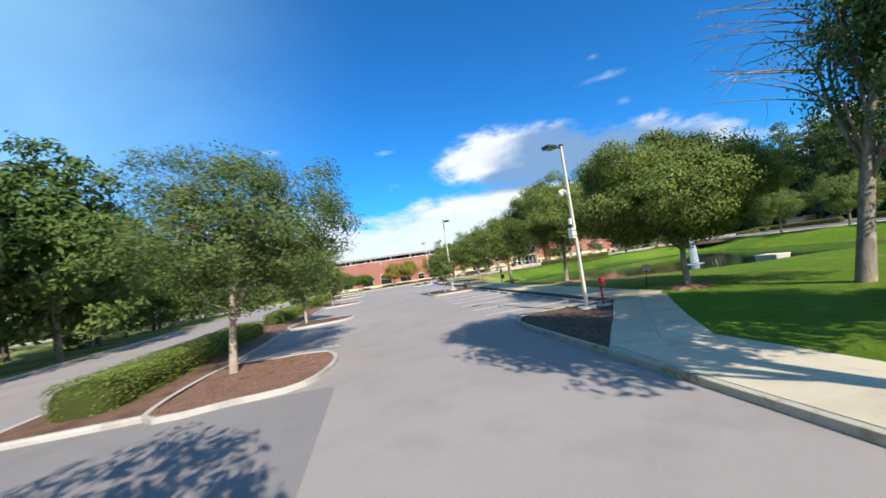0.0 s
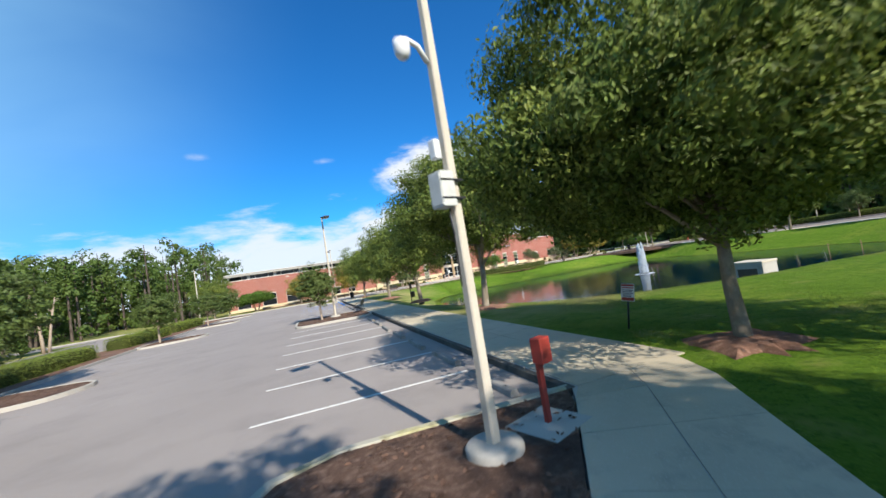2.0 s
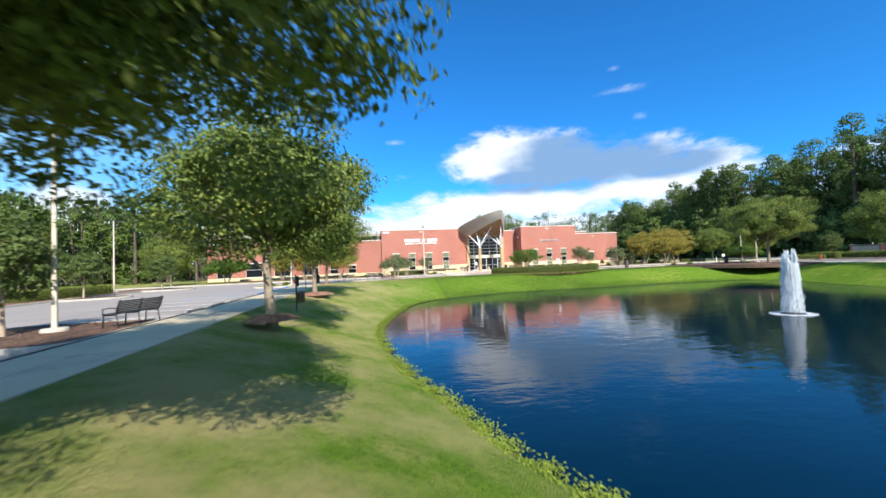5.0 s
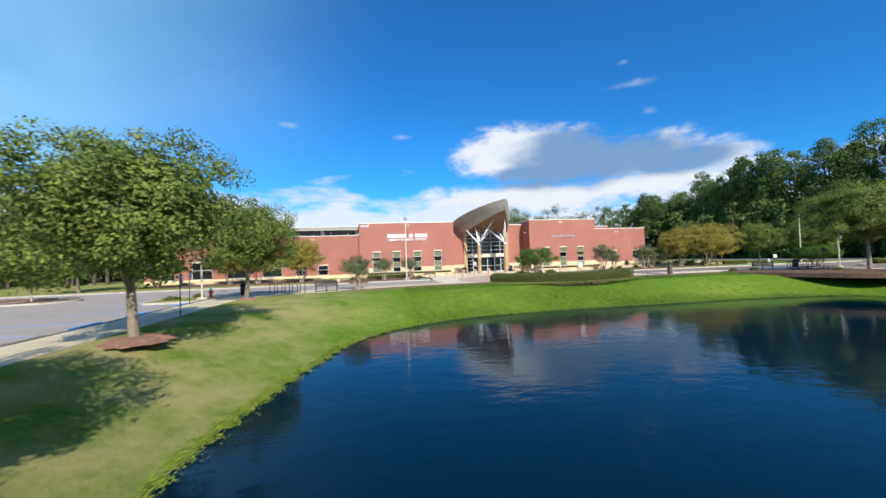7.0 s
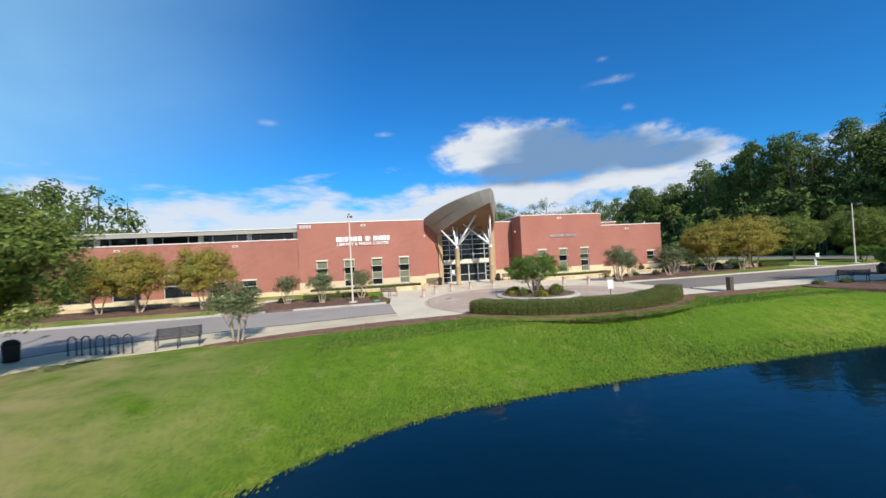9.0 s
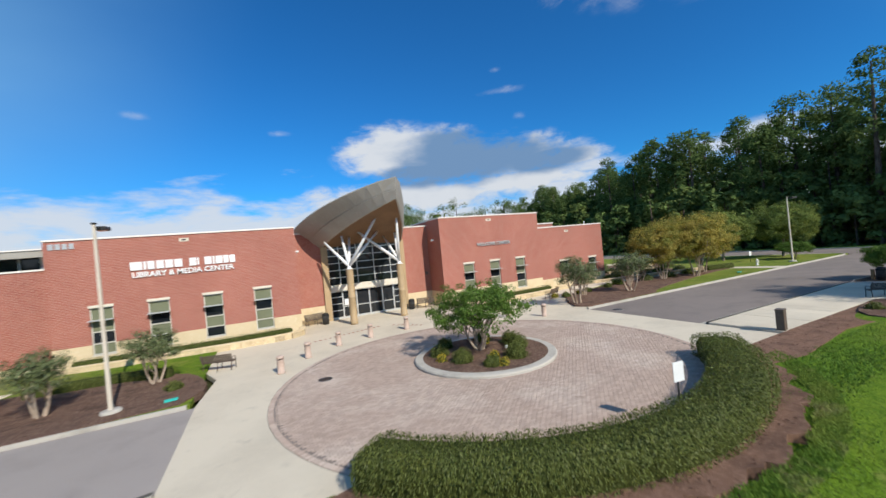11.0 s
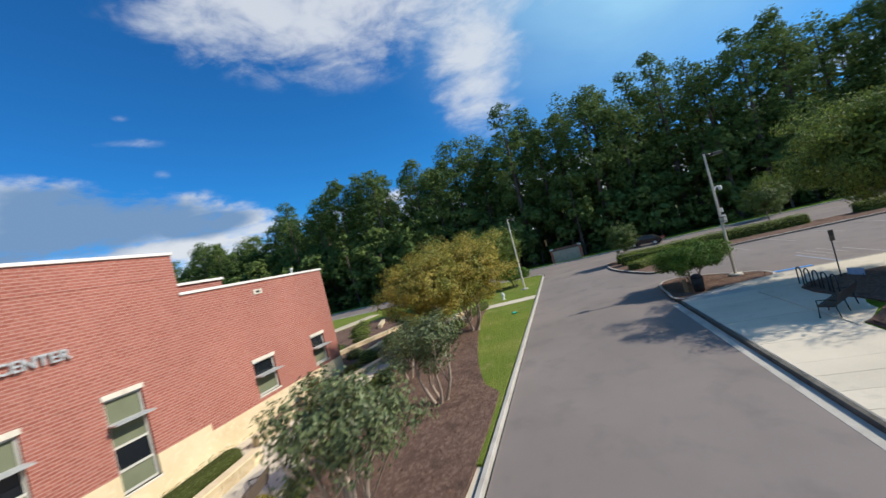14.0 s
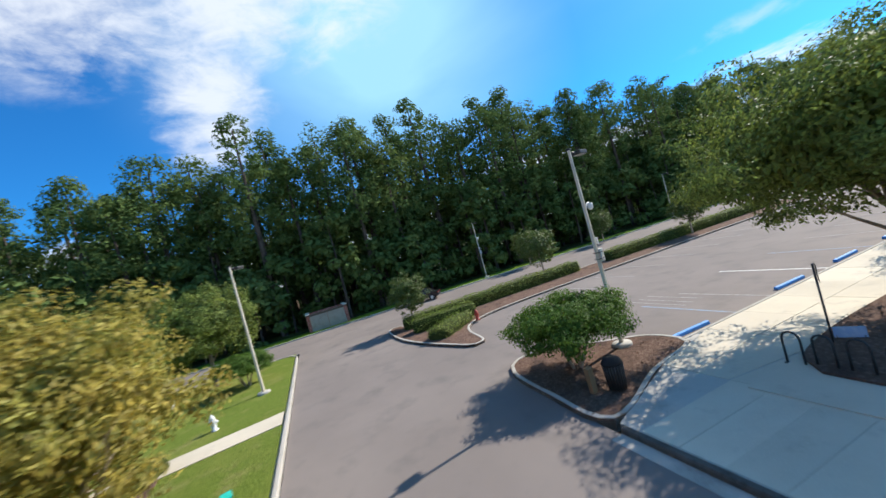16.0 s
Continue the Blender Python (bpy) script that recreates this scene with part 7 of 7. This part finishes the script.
def bench(x, y, turn, label, z=0.14, length=1.85, mat=DARK_METAL):
    ob = thing("bench", label, "bench", (x, y, z), turn, "benches")
    L = length / 2
    for k in range(7):
        part("seat_slat", one_box(-L, L, -0.26 + 0.073 * k, -0.205 + 0.073 * k, 0.425 + 0.004 * (k - 3) ** 2 * 0.4, 0.45 + 0.004 * (k - 3) ** 2 * 0.4, 0.005), mat, ob)
    for k in range(7):
        h = 0.48 + 0.06 * k
        yy = 0.25 + 0.02 * k
        part("back_slat", one_box(-L, L, yy, yy + 0.022, h, h + 0.048, 0.005), mat, ob)
    for sx in (-L + 0.08, 0, L - 0.08):
        part("end_frame", one_tube([(sx, -0.27, 0.0), (sx, -0.25, 0.4), (sx, 0.22, 0.41), (sx, 0.38, 0.92)], 0.022, 8), mat, ob)
        part("leg", one_tube([(sx, 0.22, 0.41), (sx, 0.30, 0.0)], 0.022, 8), mat, ob)
        if sx:
            part("armrest", one_tube([(sx, -0.25, 0.4), (sx, -0.27, 0.62), (sx, 0.05, 0.66), (sx, 0.29, 0.62)], 0.02, 8), mat, ob)
    for sx in (-L + 0.08, 0, L - 0.08):
        for sy in (-0.27, 0.30):
            part("foot", lathe([(0.045, 0.0), (0.045, 0.012), (0.025, 0.02)], 10, Matrix.Translation((sx, sy, 0))), mat, ob)
    return ob


bench(14.75, 47.2, 255, "dark metal slatted bench beside the footpath")
bench(23.5, 76.75, 14, "dark metal slatted bench on the footpath")
bench(69.65, 79.05, 135, "black metal slatted bench on the shaded footpath")
bench(40.9, 104.4, 15, "brown slatted bench by the recessed brick wall", 0.03, 1.7, BRONZE)
bench(50.9, 103.9, -25, "brown slatted bench by the recessed brick wall", 0.03, 1.7, BRONZE)
bench(34.6, 94.3, 160, "brown slatted bench at the edge of the forecourt", 0.03, 1.6, BRONZE)
bench(60.6, 97.3, 200, "brown slatted bench at the edge of the forecourt", 0.03, 1.5, BRONZE)


def bike_rack(x, y, turn, label, z=0.14):
    ob = thing("bike_rack", label, "bike rack", (x, y, z), turn)
    for k in range(5):
        cx = -1.3 + 0.65 * k
        pts = [(cx - 0.2, 0, 0.0), (cx - 0.2, 0, 0.62)] + [(cx - 0.2 * math.cos(a), 0, 0.66 + 0.2 * math.sin(a)) for a in (0.4, 0.9, 1.57, 2.24, 2.74)] + [(cx + 0.2, 0, 0.62), (cx + 0.2, 0, 0.0)]
        part("hoop", one_tube(pts, 0.028, 10), DARK_METAL, ob)
        for s in (-0.2, 0.2):
            part("flange", lathe([(0.07, 0.0), (0.07, 0.012), (0.03, 0.016)], 12, Matrix.Translation((cx + s, 0, 0))), DARK_METAL, ob)


bike_rack(20.4, 76.6, -14, "row of dark metal bike hoops on the footpath")
bike_rack(73.0, 77.85, -3, "row of dark metal bike hoops beside the mulch bed")


def litter_bin(x, y, label, z=0.14, mat=DARK_METAL):
    ob = thing("litter_bin", label, "litter bin", (x, y, z), group="litter bins")
    part("drum", lathe([(0.2, 0.04), (0.24, 0.06), (0.27, 0.72), (0.27, 0.76), (0.23, 0.77)], 22), mat, ob)
    for k in range(22):
        a = 2 * math.pi * k / 22
        part("slat", one_tube([(0.235 * math.cos(a), 0.235 * math.sin(a), 0.03), (0.285 * math.cos(a), 0.285 * math.sin(a), 0.75)], 0.016, 5), mat, ob)
    part("lid", lathe([(0.29, 0.75), (0.3, 0.8), (0.22, 0.93), (0.12, 0.98), (0.04, 0.99)], 22), RUBBER, ob, "domed black lid")
    return ob


litter_bin(17.1, 76.6, "dark slatted litter bin under the oak")
litter_bin(76.9, 81.2, "dark slatted litter bin with a domed lid on the corner")
litter_bin(41.6, 103.6, "dark litter bin beside the entrance", 0.03)
litter_bin(49.6, 104.2, "dark litter bin beside the entrance", 0.03)


def bollard(x, y, label, z=0.03, turn=0.0):
    ob = thing("bollard", label, "bollard", (x, y, z), turn, "bollards")
    stone = material("pink_stone", (0.50, 0.37, 0.30), 0.85, 0.25, vary=((3.0, (0.40, 0.29, 0.235), 0.45, 0.7, 5), (14.0, (0.58, 0.45, 0.37), 0.5, 0.7, 5)), bump=((20.0, 0.01),)) if "pink_stone" not in bpy.data.materials else bpy.data.materials["pink_stone"]
    part("shaft", lathe([(0.19, 0.0), (0.19, 0.05), (0.17, 0.06), (0.165, 0.62), (0.175, 0.64), (0.175, 0.68)], 18), stone, ob, "pinkish exposed-aggregate shaft")
    part("reveal", lathe([(0.15, 0.68), (0.15, 0.74)], 18), BRONZE, ob)
    part("top", lathe([(0.18, 0.74), (0.185, 0.77), (0.18, 0.83), (0.14, 0.87), (0.05, 0.885)], 18), stone, ob)
    return ob


for x, y in ((37.5, 90.9), (39.0, 93.0), (41.0, 94.6), (43.2, 95.3), (45.9, 95.7), (50.9, 94.8), (52.9, 93.3), (54.6, 91.4)):
    bollard(x, y, "stout pinkish concrete bollard at the edge of the paved circle")


def tactile(x0, y0, x1, y1, n):
    for k in range(n):
        t = (k + 0.5) / n
        a = math.degrees(math.atan2(y1 - y0, x1 - x0))
        m = Matrix.Translation((x0 + (x1 - x0) * t, y0 + (y1 - y0) * t, 0.03)) @ Matrix.Rotation(radians(a + 90), 4, "Z")
        tagged(mesh_ob("tactile_strip", one_box(-0.16, 0.16, -0.045, 0.045, 0.0, 0.006, 0.0, m), BRICK), "short red tactile paving strip in the forecourt", "paving", "", "structure")


tactile(39.4, 97.0, 44.8, 98.6, 16)
tactile(45.6, 98.3, 47.3, 96.0, 7)


def hydrant(x, y, mat, cap_mat, label, z):
    ob = thing("hydrant", label, "hydrant", (x, y, z), 30, "hydrants")
    part("barrel", lathe([(0.16, 0.0), (0.16, 0.04), (0.11, 0.05), (0.11, 0.42), (0.14, 0.44), (0.14, 0.5), (0.11, 0.52)], 16), mat, ob)
    part("bonnet", lathe([(0.12, 0.52), (0.12, 0.58), (0.09, 0.66), (0.03, 0.7), (0.03, 0.75)], 16), cap_mat, ob)
    for s in (-1, 1):
        part("nozzle_cap", one_tube([(0.08 * s, 0, 0.4), (0.2 * s, 0, 0.4)], 0.05, 10), mat, ob)
    part("pumper_cap", one_tube([(0, -0.08, 0.36), (0, -0.2, 0.36)], 0.065, 10), mat, ob)


hydrant(14.75, 76.3, RED, GREEN_PAINT, "red hydrant with a green bonnet on the grassy island", 0.12)
hydrant(88.6, 94.1, SIGN_WHITE, SIGN_WHITE, "pale grey hydrant on the grass strip", 0.1)
hydrant(91.6, 78.8, RED, RED, "small red hydrant beside the median hedge", 0.12)


def post_sign(x, y, turn, label, z, h, w, ph, face, bars=(), post=DARK_METAL, tilt=0.0, thick=0.012, band=None):
    """A flat plate on a post, with plain bars for the writing. bars: (x0, x1, z0, z1) as shares of the plate."""
    ob = thing("sign", label, "sign", (x, y, z), turn, "signs")
    part("post", one_tube([(0, 0.02, -0.15), (0, 0.02, h)], 0.026, 8), post, ob)
    plate = part("plate", one_box(-w / 2, w / 2, -0.02 - thick, -0.02, h - ph, h, 0.004), face, ob)
    for b in bars:
        mat = b[4] if len(b) > 4 else INK
        part("bar", one_box(-w / 2 + w * b[0], -w / 2 + w * b[1], -0.024 - thick, -0.02 - thick, h - ph + ph * b[2], h - ph + ph * b[3]), mat, plate)
    return ob


# the red post with its box by the lamp post
rp = thing("call_post", "red metal post with a red box on a concrete pad", "call box", (14.27, 21.28, 0.12), 20)
part("post", one_box(-0.045, 0.045, -0.03, 0.03, 0.0, 1.12, 0.008), RED, rp)
part("housing", one_box(-0.10, 0.12, -0.15, 0.02, 0.82, 1.16, 0.015), RED, rp)
part("pad", one_box(-0.42, 0.42, -0.42, 0.42, -0.12, 0.02, 0.01), KERB, rp)
# pond notice
notice = post_sign(19.0, 24.55, -52, "white notice with red bands on a thin leaning post", 0.1, 1.18, 0.31, 0.45, SIGN_WHITE, [(0.04, 0.96, 0.86, 0.97, RED), (0.04, 0.96, 0.74, 0.80, RED), (0.1, 0.9, 0.62, 0.66), (0.1, 0.85, 0.53, 0.57), (0.1, 0.9, 0.44, 0.48), (0.15, 0.8, 0.35, 0.385), (0.04, 0.96, 0.04, 0.22, RED), (0.1, 0.75, 0.27, 0.31)])
notice.matrix_basis = notice.matrix_basis @ pose(0, 0, 0, 0, 8, 0)
for x, y in ((17.75, 65.2), (15.6, 71.0)):
    post_sign(x, y, 90, "dark-backed parking sign on a post by the accessible bays", 0.14, 2.1, 0.32, 0.46, BRONZE, [(0.1, 0.9, 0.1, 0.9, BLUE)])
hs = post_sign(74.15, 76.35, -60, "grey-backed parking sign on a dark post", 0.15, 2.25, 0.32, 0.5, BRONZE, [(0.1, 0.9, 0.5, 0.92, DARK_METAL)])
brd = thing("information_board", "low blue and white information board by the bike rack", "sign", (74.0, 75.9, 0.15), 25)
brd.matrix_basis = brd.matrix_basis @ Matrix.Scale(0.75, 4)
part("panel", one_box(-0.42, 0.42, -0.015, 0.015, 0.12, 0.52, 0.006), material("pale_blue_panel", (0.34, 0.46, 0.66), 0.5, 0.4, vary=((5.0, (0.5, 0.58, 0.7), 0.45, 0.65, 4),)), brd)
part("label_panel", one_box(-0.36, 0.0, -0.02, -0.013, 0.18, 0.46), SIGN_WHITE, brd)
for k in range(3):
    part("bar", one_box(0.05, 0.36, -0.02, -0.013, 0.2 + 0.09 * k, 0.24 + 0.09 * k), SIGN_WHITE, brd)
for s in (-0.35, 0.35):
    part("stake", one_tube([(s, 0.02, -0.1), (s, 0.02, 0.2)], 0.015, 6), DARK_METAL, brd)
post_sign(46.6, 76.75, -8, "small plain white sign beside the hedge", 0.05, 1.76, 0.36, 0.52, SIGN_WHITE)
post_sign(93.4, 97.0, 10, "small white sign on the grass strip", 0.1, 1.3, 0.9, 0.55, SIGN_WHITE, [(0.1, 0.9, 0.3, 0.5, GREY_BOX)])
ws = thing("waste_station", "dark metal dog waste station on a thin post", "waste station", (19.75, 50.2, 0.1), 100)
part("post", one_box(-0.035, 0.035, -0.03, 0.03, -0.2, 1.5, 0.006), DARK_METAL, ws)
part("dispenser", one_box(-0.13, 0.13, -0.13, -0.03, 0.95, 1.42, 0.015), DARK_METAL, ws)
part("bin", lathe([(0.15, 0.2), (0.17, 0.22), (0.18, 0.62), (0.19, 0.66), (0.12, 0.72)], 16, Matrix.Translation((0, -0.2, 0))), BRONZE, ws)
# brown pedestal and kerb-side stub
ped = thing("pedestal", "square dark brown pedestal bin beside the footpath", "pedestal", (58.4, 79.45, 0.14), 8)
part("body", one_box(-0.19, 0.19, -0.16, 0.16, 0.0, 0.9, 0.03), BRONZE, ped)
part("hood", one_box(-0.21, 0.21, -0.18, 0.18, 0.9, 0.98, 0.04), BRONZE, ped)
stub = thing("marker_post", "short tan timber post on the corner island", "post", (77.3, 81.75, 0.1))
part("timber", one_box(-0.09, 0.09, -0.09, 0.09, -0.1, 0.75, 0.012), TIMBER, stub)
part("cap", one_box(-0.1, 0.1, -0.1, 0.1, 0.75, 0.79, 0.01), TIMBER, stub)
# teal valve covers lying on the mulch
for x, y, a in ((33.2, 89.75, 8), (80.9, 92.2, 15)):
    lid = thing("valve_cover", "flat teal plastic valve cover on the bed", "cover", (x, y, 0.16), a)
    part("cover", one_box(-0.24, 0.24, -0.15, 0.15, 0.0, 0.05, 0.012), material("teal_plastic", (0.02, 0.48, 0.40), 0.5, 0.4), lid)
spot = thing("landscape_light", "small white landscape light in the round bed", "lamp", (47.35, 85.7, 0.19))
part("lamp_body", one_box(-0.07, 0.07, -0.05, 0.05, 0.12, 0.24, 0.012), WHITE, spot)
part("stake", one_tube([(0, 0, 0), (0, 0, 0.14)], 0.012, 6), DARK_METAL, spot)
for x, y, r, nm in ((59.2, 89.1, 0.33, "manhole_cover"), (39.2, 88.2, 0.3, "drain_cover")):
    mh = thing(nm, "round dark iron cover set in the paving", "manhole", (x, y, 0.0 if x > 50 else 0.042))
    part("plate", lathe([(r, -0.02), (r, 0.006), (r - 0.02, 0.008)], 28), DARK_METAL, mh)
    part("rim", lathe([(r + 0.05, -0.02), (r + 0.05, 0.004), (r + 0.005, 0.005)], 28), STOP, mh)

# ---- pond things ----
ow = thing("outfall_box", "pale concrete outfall box standing in the pond's edge", "outfall", (38.7, 33.6, 0))
ow.matrix_basis = ow.matrix_basis @ Matrix.Diagonal((0.84, 0.84, 1, 1))
part("body", one_box(-0.85, 0.85, -1.1, 1.1, -2.6, -0.42, 0.02), KERB, ow)
part("lid", one_box(-0.9, 0.9, -1.15, 1.15, -0.42, -0.3, 0.02), CONCRETE, ow, "pale concrete lid")
part("grating", one_box(-0.865, -0.85, -0.7, 0.7, -1.45, -0.75), BRONZE, ow)
for x, y in ((52, 36.0), (53.0, 34.4)):
    st = thing("marker_stake", "thin stake standing in the water", "stake", (x, y, -2.6))
    part("stake", one_tube([(0, 0, 0), (0, 0, 2.0)], 0.03, 6), TIMBER, st)


def fountain(x, y):
    ob = thing("fountain", "floating fountain with white jets above a low ring of foam", "fountain", (x, y, WATER_Z))
    part("float", lathe([(0.45, -0.12), (0.55, 0.0), (0.5, 0.07), (0.25, 0.12)], 24), DARK_METAL, ob)
    rng = np.random.default_rng(77)
    n = 8000
    u = rng.uniform(0, 1, n)
    jet = rng.integers(0, 14, n)
    a = jet * 2 * math.pi / 14 + rng.normal(size=n) * 0.10
    top = 3.2 * rng.uniform(0.82, 1.04, n) * (0.86 + 0.14 * np.cos(jet * 2.3))
    r = 0.07 + (0.26 + 0.13 * rng.random(n)) * u + 0.04 * rng.normal(size=n)
    h = top * (1 - (2 * u - 1) ** 2) ** 1.0
    h = np.where(u < 0.5, top * (1 - (1 - 2 * u) ** 2), top * (1 - (2 * u - 1) ** 2))
    p = np.column_stack([r * np.cos(a), r * np.sin(a), np.maximum(h, 0.02)])
    v, f = leaf_arrays(p, rng, 0.16, 0.025, None, 1.0)
    c = p[:, None, :]
    q = (v.reshape(-1, 4, 3) - c)
    s = np.abs(q[:, 2, :] - q[:, 0, :])
    st = np.zeros_like(q)
    st[:, 0, 2], st[:, 2, 2] = -0.13, 0.13
    side = rng.uniform(0, 6.28, n)
    w = rng.uniform(0.006, 0.015, n)
    st[:, 1, 0], st[:, 1, 1] = np.cos(side) * w, np.sin(side) * w
    st[:, 3, 0], st[:, 3, 1] = -np.cos(side) * w, -np.sin(side) * w
    vv = (c + st).reshape(-1, 3)
    vv[:, 2] = np.maximum(vv[:, 2], 0.0)
    raw_ob("spray", vv, f, FOAM, ob)
    m = 1500
    a = rng.uniform(0, 6.28, m)
    r = 0.95 * rng.uniform(0.1, 1, m) ** 0.7
    p = np.column_stack([r * np.cos(a), r * np.sin(a), np.full(m, 0.02)])
    v, f = leaf_arrays(p, rng, 0.10, 0.06, np.tile(np.array([[0.0, 0.0, 1.0]]), (m, 1)), 0.25)
    v[:, 2] = np.maximum(v[:, 2], 0.006)
    raw_ob("foam", v, f, FOAM, ob)


fountain(44.5, 47.8)

# ---- far things ----
dm = thing("dumpster_enclosure", "brick dumpster enclosure with a pale metal gate", "enclosure", (114.8, 87.4, 0.0), 0)
part("side_wall", one_box(0, 3.6, -2.35, -2.0, -0.1, 2.1), BRICK, dm)
part("side_wall", one_box(0, 3.6, 2.0, 2.35, -0.1, 2.1), BRICK, dm)
part("back_wall", one_box(3.25, 3.6, -2.0, 2.0, -0.1, 2.1), BRICK, dm)
for a, b in ((-1.98, -0.02), (0.02, 1.98)):
    g = part("gate_leaf", one_box(-0.04, 0.02, a, b, 0.12, 1.95), material("gate_sheet", (0.36, 0.33, 0.27), 0.7, 0.3, vary=((2.0, (0.29, 0.26, 0.21), 0.45, 0.7, 5),)) if "gate_sheet" not in bpy.data.materials else bpy.data.materials["gate_sheet"], dm)
    part("gate_frame", one_box(-0.07, -0.04, a, b, 1.88, 1.98), BRONZE, g)
part("coping", one_box(-0.05, 3.65, -2.4, -1.95, 2.1, 2.2, 0.01), PRECAST, dm)
part("coping", one_box(-0.05, 3.65, 1.95, 2.4, 2.1, 2.2, 0.01), PRECAST, dm)
part("lintel", one_box(-0.1, 0.1, -2.35, 2.35, 1.98, 2.12, 0.01), BRONZE, dm)


def car(x, y, turn, label):
    ob = thing("car", label, "car", (x, y, 0.0), turn)
    bm = bmesh.new()
    prof = [(-2.15, 0.35), (-2.2, 0.62), (-2.05, 0.82), (-1.45, 0.95), (-0.95, 1.38), (0.55, 1.45), (1.35, 1.05), (2.05, 0.9), (2.2, 0.62), (2.15, 0.35)]
    rows = []
    for wy, k in ((-0.86, 0.0), (-0.88, 1.0), (0.88, 1.0), (0.86, 0.0)):
        rows.append([bm.verts.new((px, wy * (0.82 if pz > 1.2 else 1.0), pz if k else pz)) for px, pz in prof])
    for a, b in zip(rows[1:2], rows[2:3]):
        for i in range(len(prof)):
            bm.faces.new((a[i], a[(i + 1) % len(prof)], b[(i + 1) % len(prof)], b[i]))
    bm.faces.new(rows[1])
    bm.faces.new(list(reversed(rows[2])))
    for q in rows[0] + rows[3]:
        bm.verts.remove(q)
    bmesh.ops.recalc_face_normals(bm, faces=bm.faces)
    bmesh.ops.bevel(bm, geom=bm.edges[:], offset=0.05, segments=2, affect="EDGES")
    part("body", bm, CAR_PAINT, ob)
    for s in (-1, 1):
        part("side_window", one_box(-0.75, 0.75, 0.80 * s - 0.01, 0.80 * s + 0.01, 1.02, 1.32, 0.004), DARK_GLASS, ob)
        for px in (-1.35, 1.35):
            w = part("wheel", lathe([(0.33, -0.1), (0.34, 0), (0.33, 0.1)], 20, Matrix.Translation((px, 0.80 * s, 0.34)) @ Matrix.Rotation(radians(90), 4, "X")), RUBBER, ob)
            part("rim", lathe([(0.2, -0.11), (0.2, 0.11)], 14, Matrix.Translation((px, 0.81 * s, 0.34)) @ Matrix.Rotation(radians(90), 4, "X")), ALU, w)
        part("headlight", one_box(2.1, 2.2, 0.6 * s - 0.15, 0.6 * s + 0.15, 0.66, 0.78, 0.01), LAMP_GLASS, ob)
        part("tail_light", one_box(-2.2, -2.1, 0.62 * s - 0.13, 0.62 * s + 0.13, 0.68, 0.8, 0.01), RED, ob)
    part("windscreen", one_box(-0.02, 0.02, -0.62, 0.62, -0.3, 0.3, 0.0, Matrix.Translation((0.98, 0, 1.24)) @ Matrix.Rotation(radians(-63), 4, "Y")), DARK_GLASS, ob)


car(111.3, 76.8, 62, "black saloon car parked at the far side of the car park")


# ---- pavers of the turning place ----
def paver_arrays(rows):
    """Low blocks with sloping sides. rows: (x, y, angle, half length, half width)."""
    V, F = [], []
    for x, y, a, hl, hw in rows:
        c, s = math.cos(a), math.sin(a)
        dz = random.uniform(-0.0015, 0.0015)
        b = len(V)
        for k, z in ((1.0, 0.03), (0.95, 0.046 + dz)):
            for px, py in ((-hl, -hw), (hl, -hw), (hl, hw), (-hl, hw)):
                qx, qy = px - math.copysign((1 - k) * 0.06, px), py - math.copysign((1 - k) * 0.06, py)
                V.append((x + c * qx - s * qy, y + s * qx + c * qy, z))
        for j in range(4):
            F.append((b + j, b + (j + 1) % 4, b + 4 + (j + 1) % 4, b + 4 + j))
        F.append((b + 4, b + 5, b + 6, b + 7))
    return np.array(V), np.array(F)


random.seed(8)
single, rest = [], []
for j in range(-90, 91):
    y = 85.3 + j * 0.102
    for i in range(-46, 47):
        x = 46.0 + (i + (0.5 if j % 2 else 0.0)) * 0.204
        if math.hypot(x - 46.0, y - 85.3) > 8.93 or math.hypot(x - 46.45, y - 86.3) < 3.3:
            continue
        row = (x, y, 0.0, 0.098, 0.047)
        if 49.9 < x < 52.6 and 87.4 < y < 89.8 and len(single) < 300:
            single.append(row)
        else:
            rest.append(row)
v, f = paver_arrays(rest)
field = raw_ob("pavers", v, f, PAVER_PIECE, CIRCLE)
tagged(field, kind="stuff")
v, f = paver_arrays([(0.0, 0.0, 0.0, 0.098, 0.047)])
first = raw_ob("paver", v, f, PAVER_PIECE, CIRCLE)
first.location = (single[0][0], single[0][1], 0.0)
for x, y, *_ in single[1:]:
    piece = new("paver", first.data)
    piece.parent = CIRCLE
    piece.location = (x, y, random.uniform(-0.0015, 0.0015))
edge = [(46.0 + 9.12 * math.cos(2 * math.pi * k / 545), 85.3 + 9.12 * math.sin(2 * math.pi * k / 545), 2 * math.pi * k / 545, 0.098, 0.047) for k in range(545)]
v, f = paver_arrays(edge)
tagged(raw_ob("edge_pavers", v, f, PAVER_PIECE, BORDER), kind="stuff")
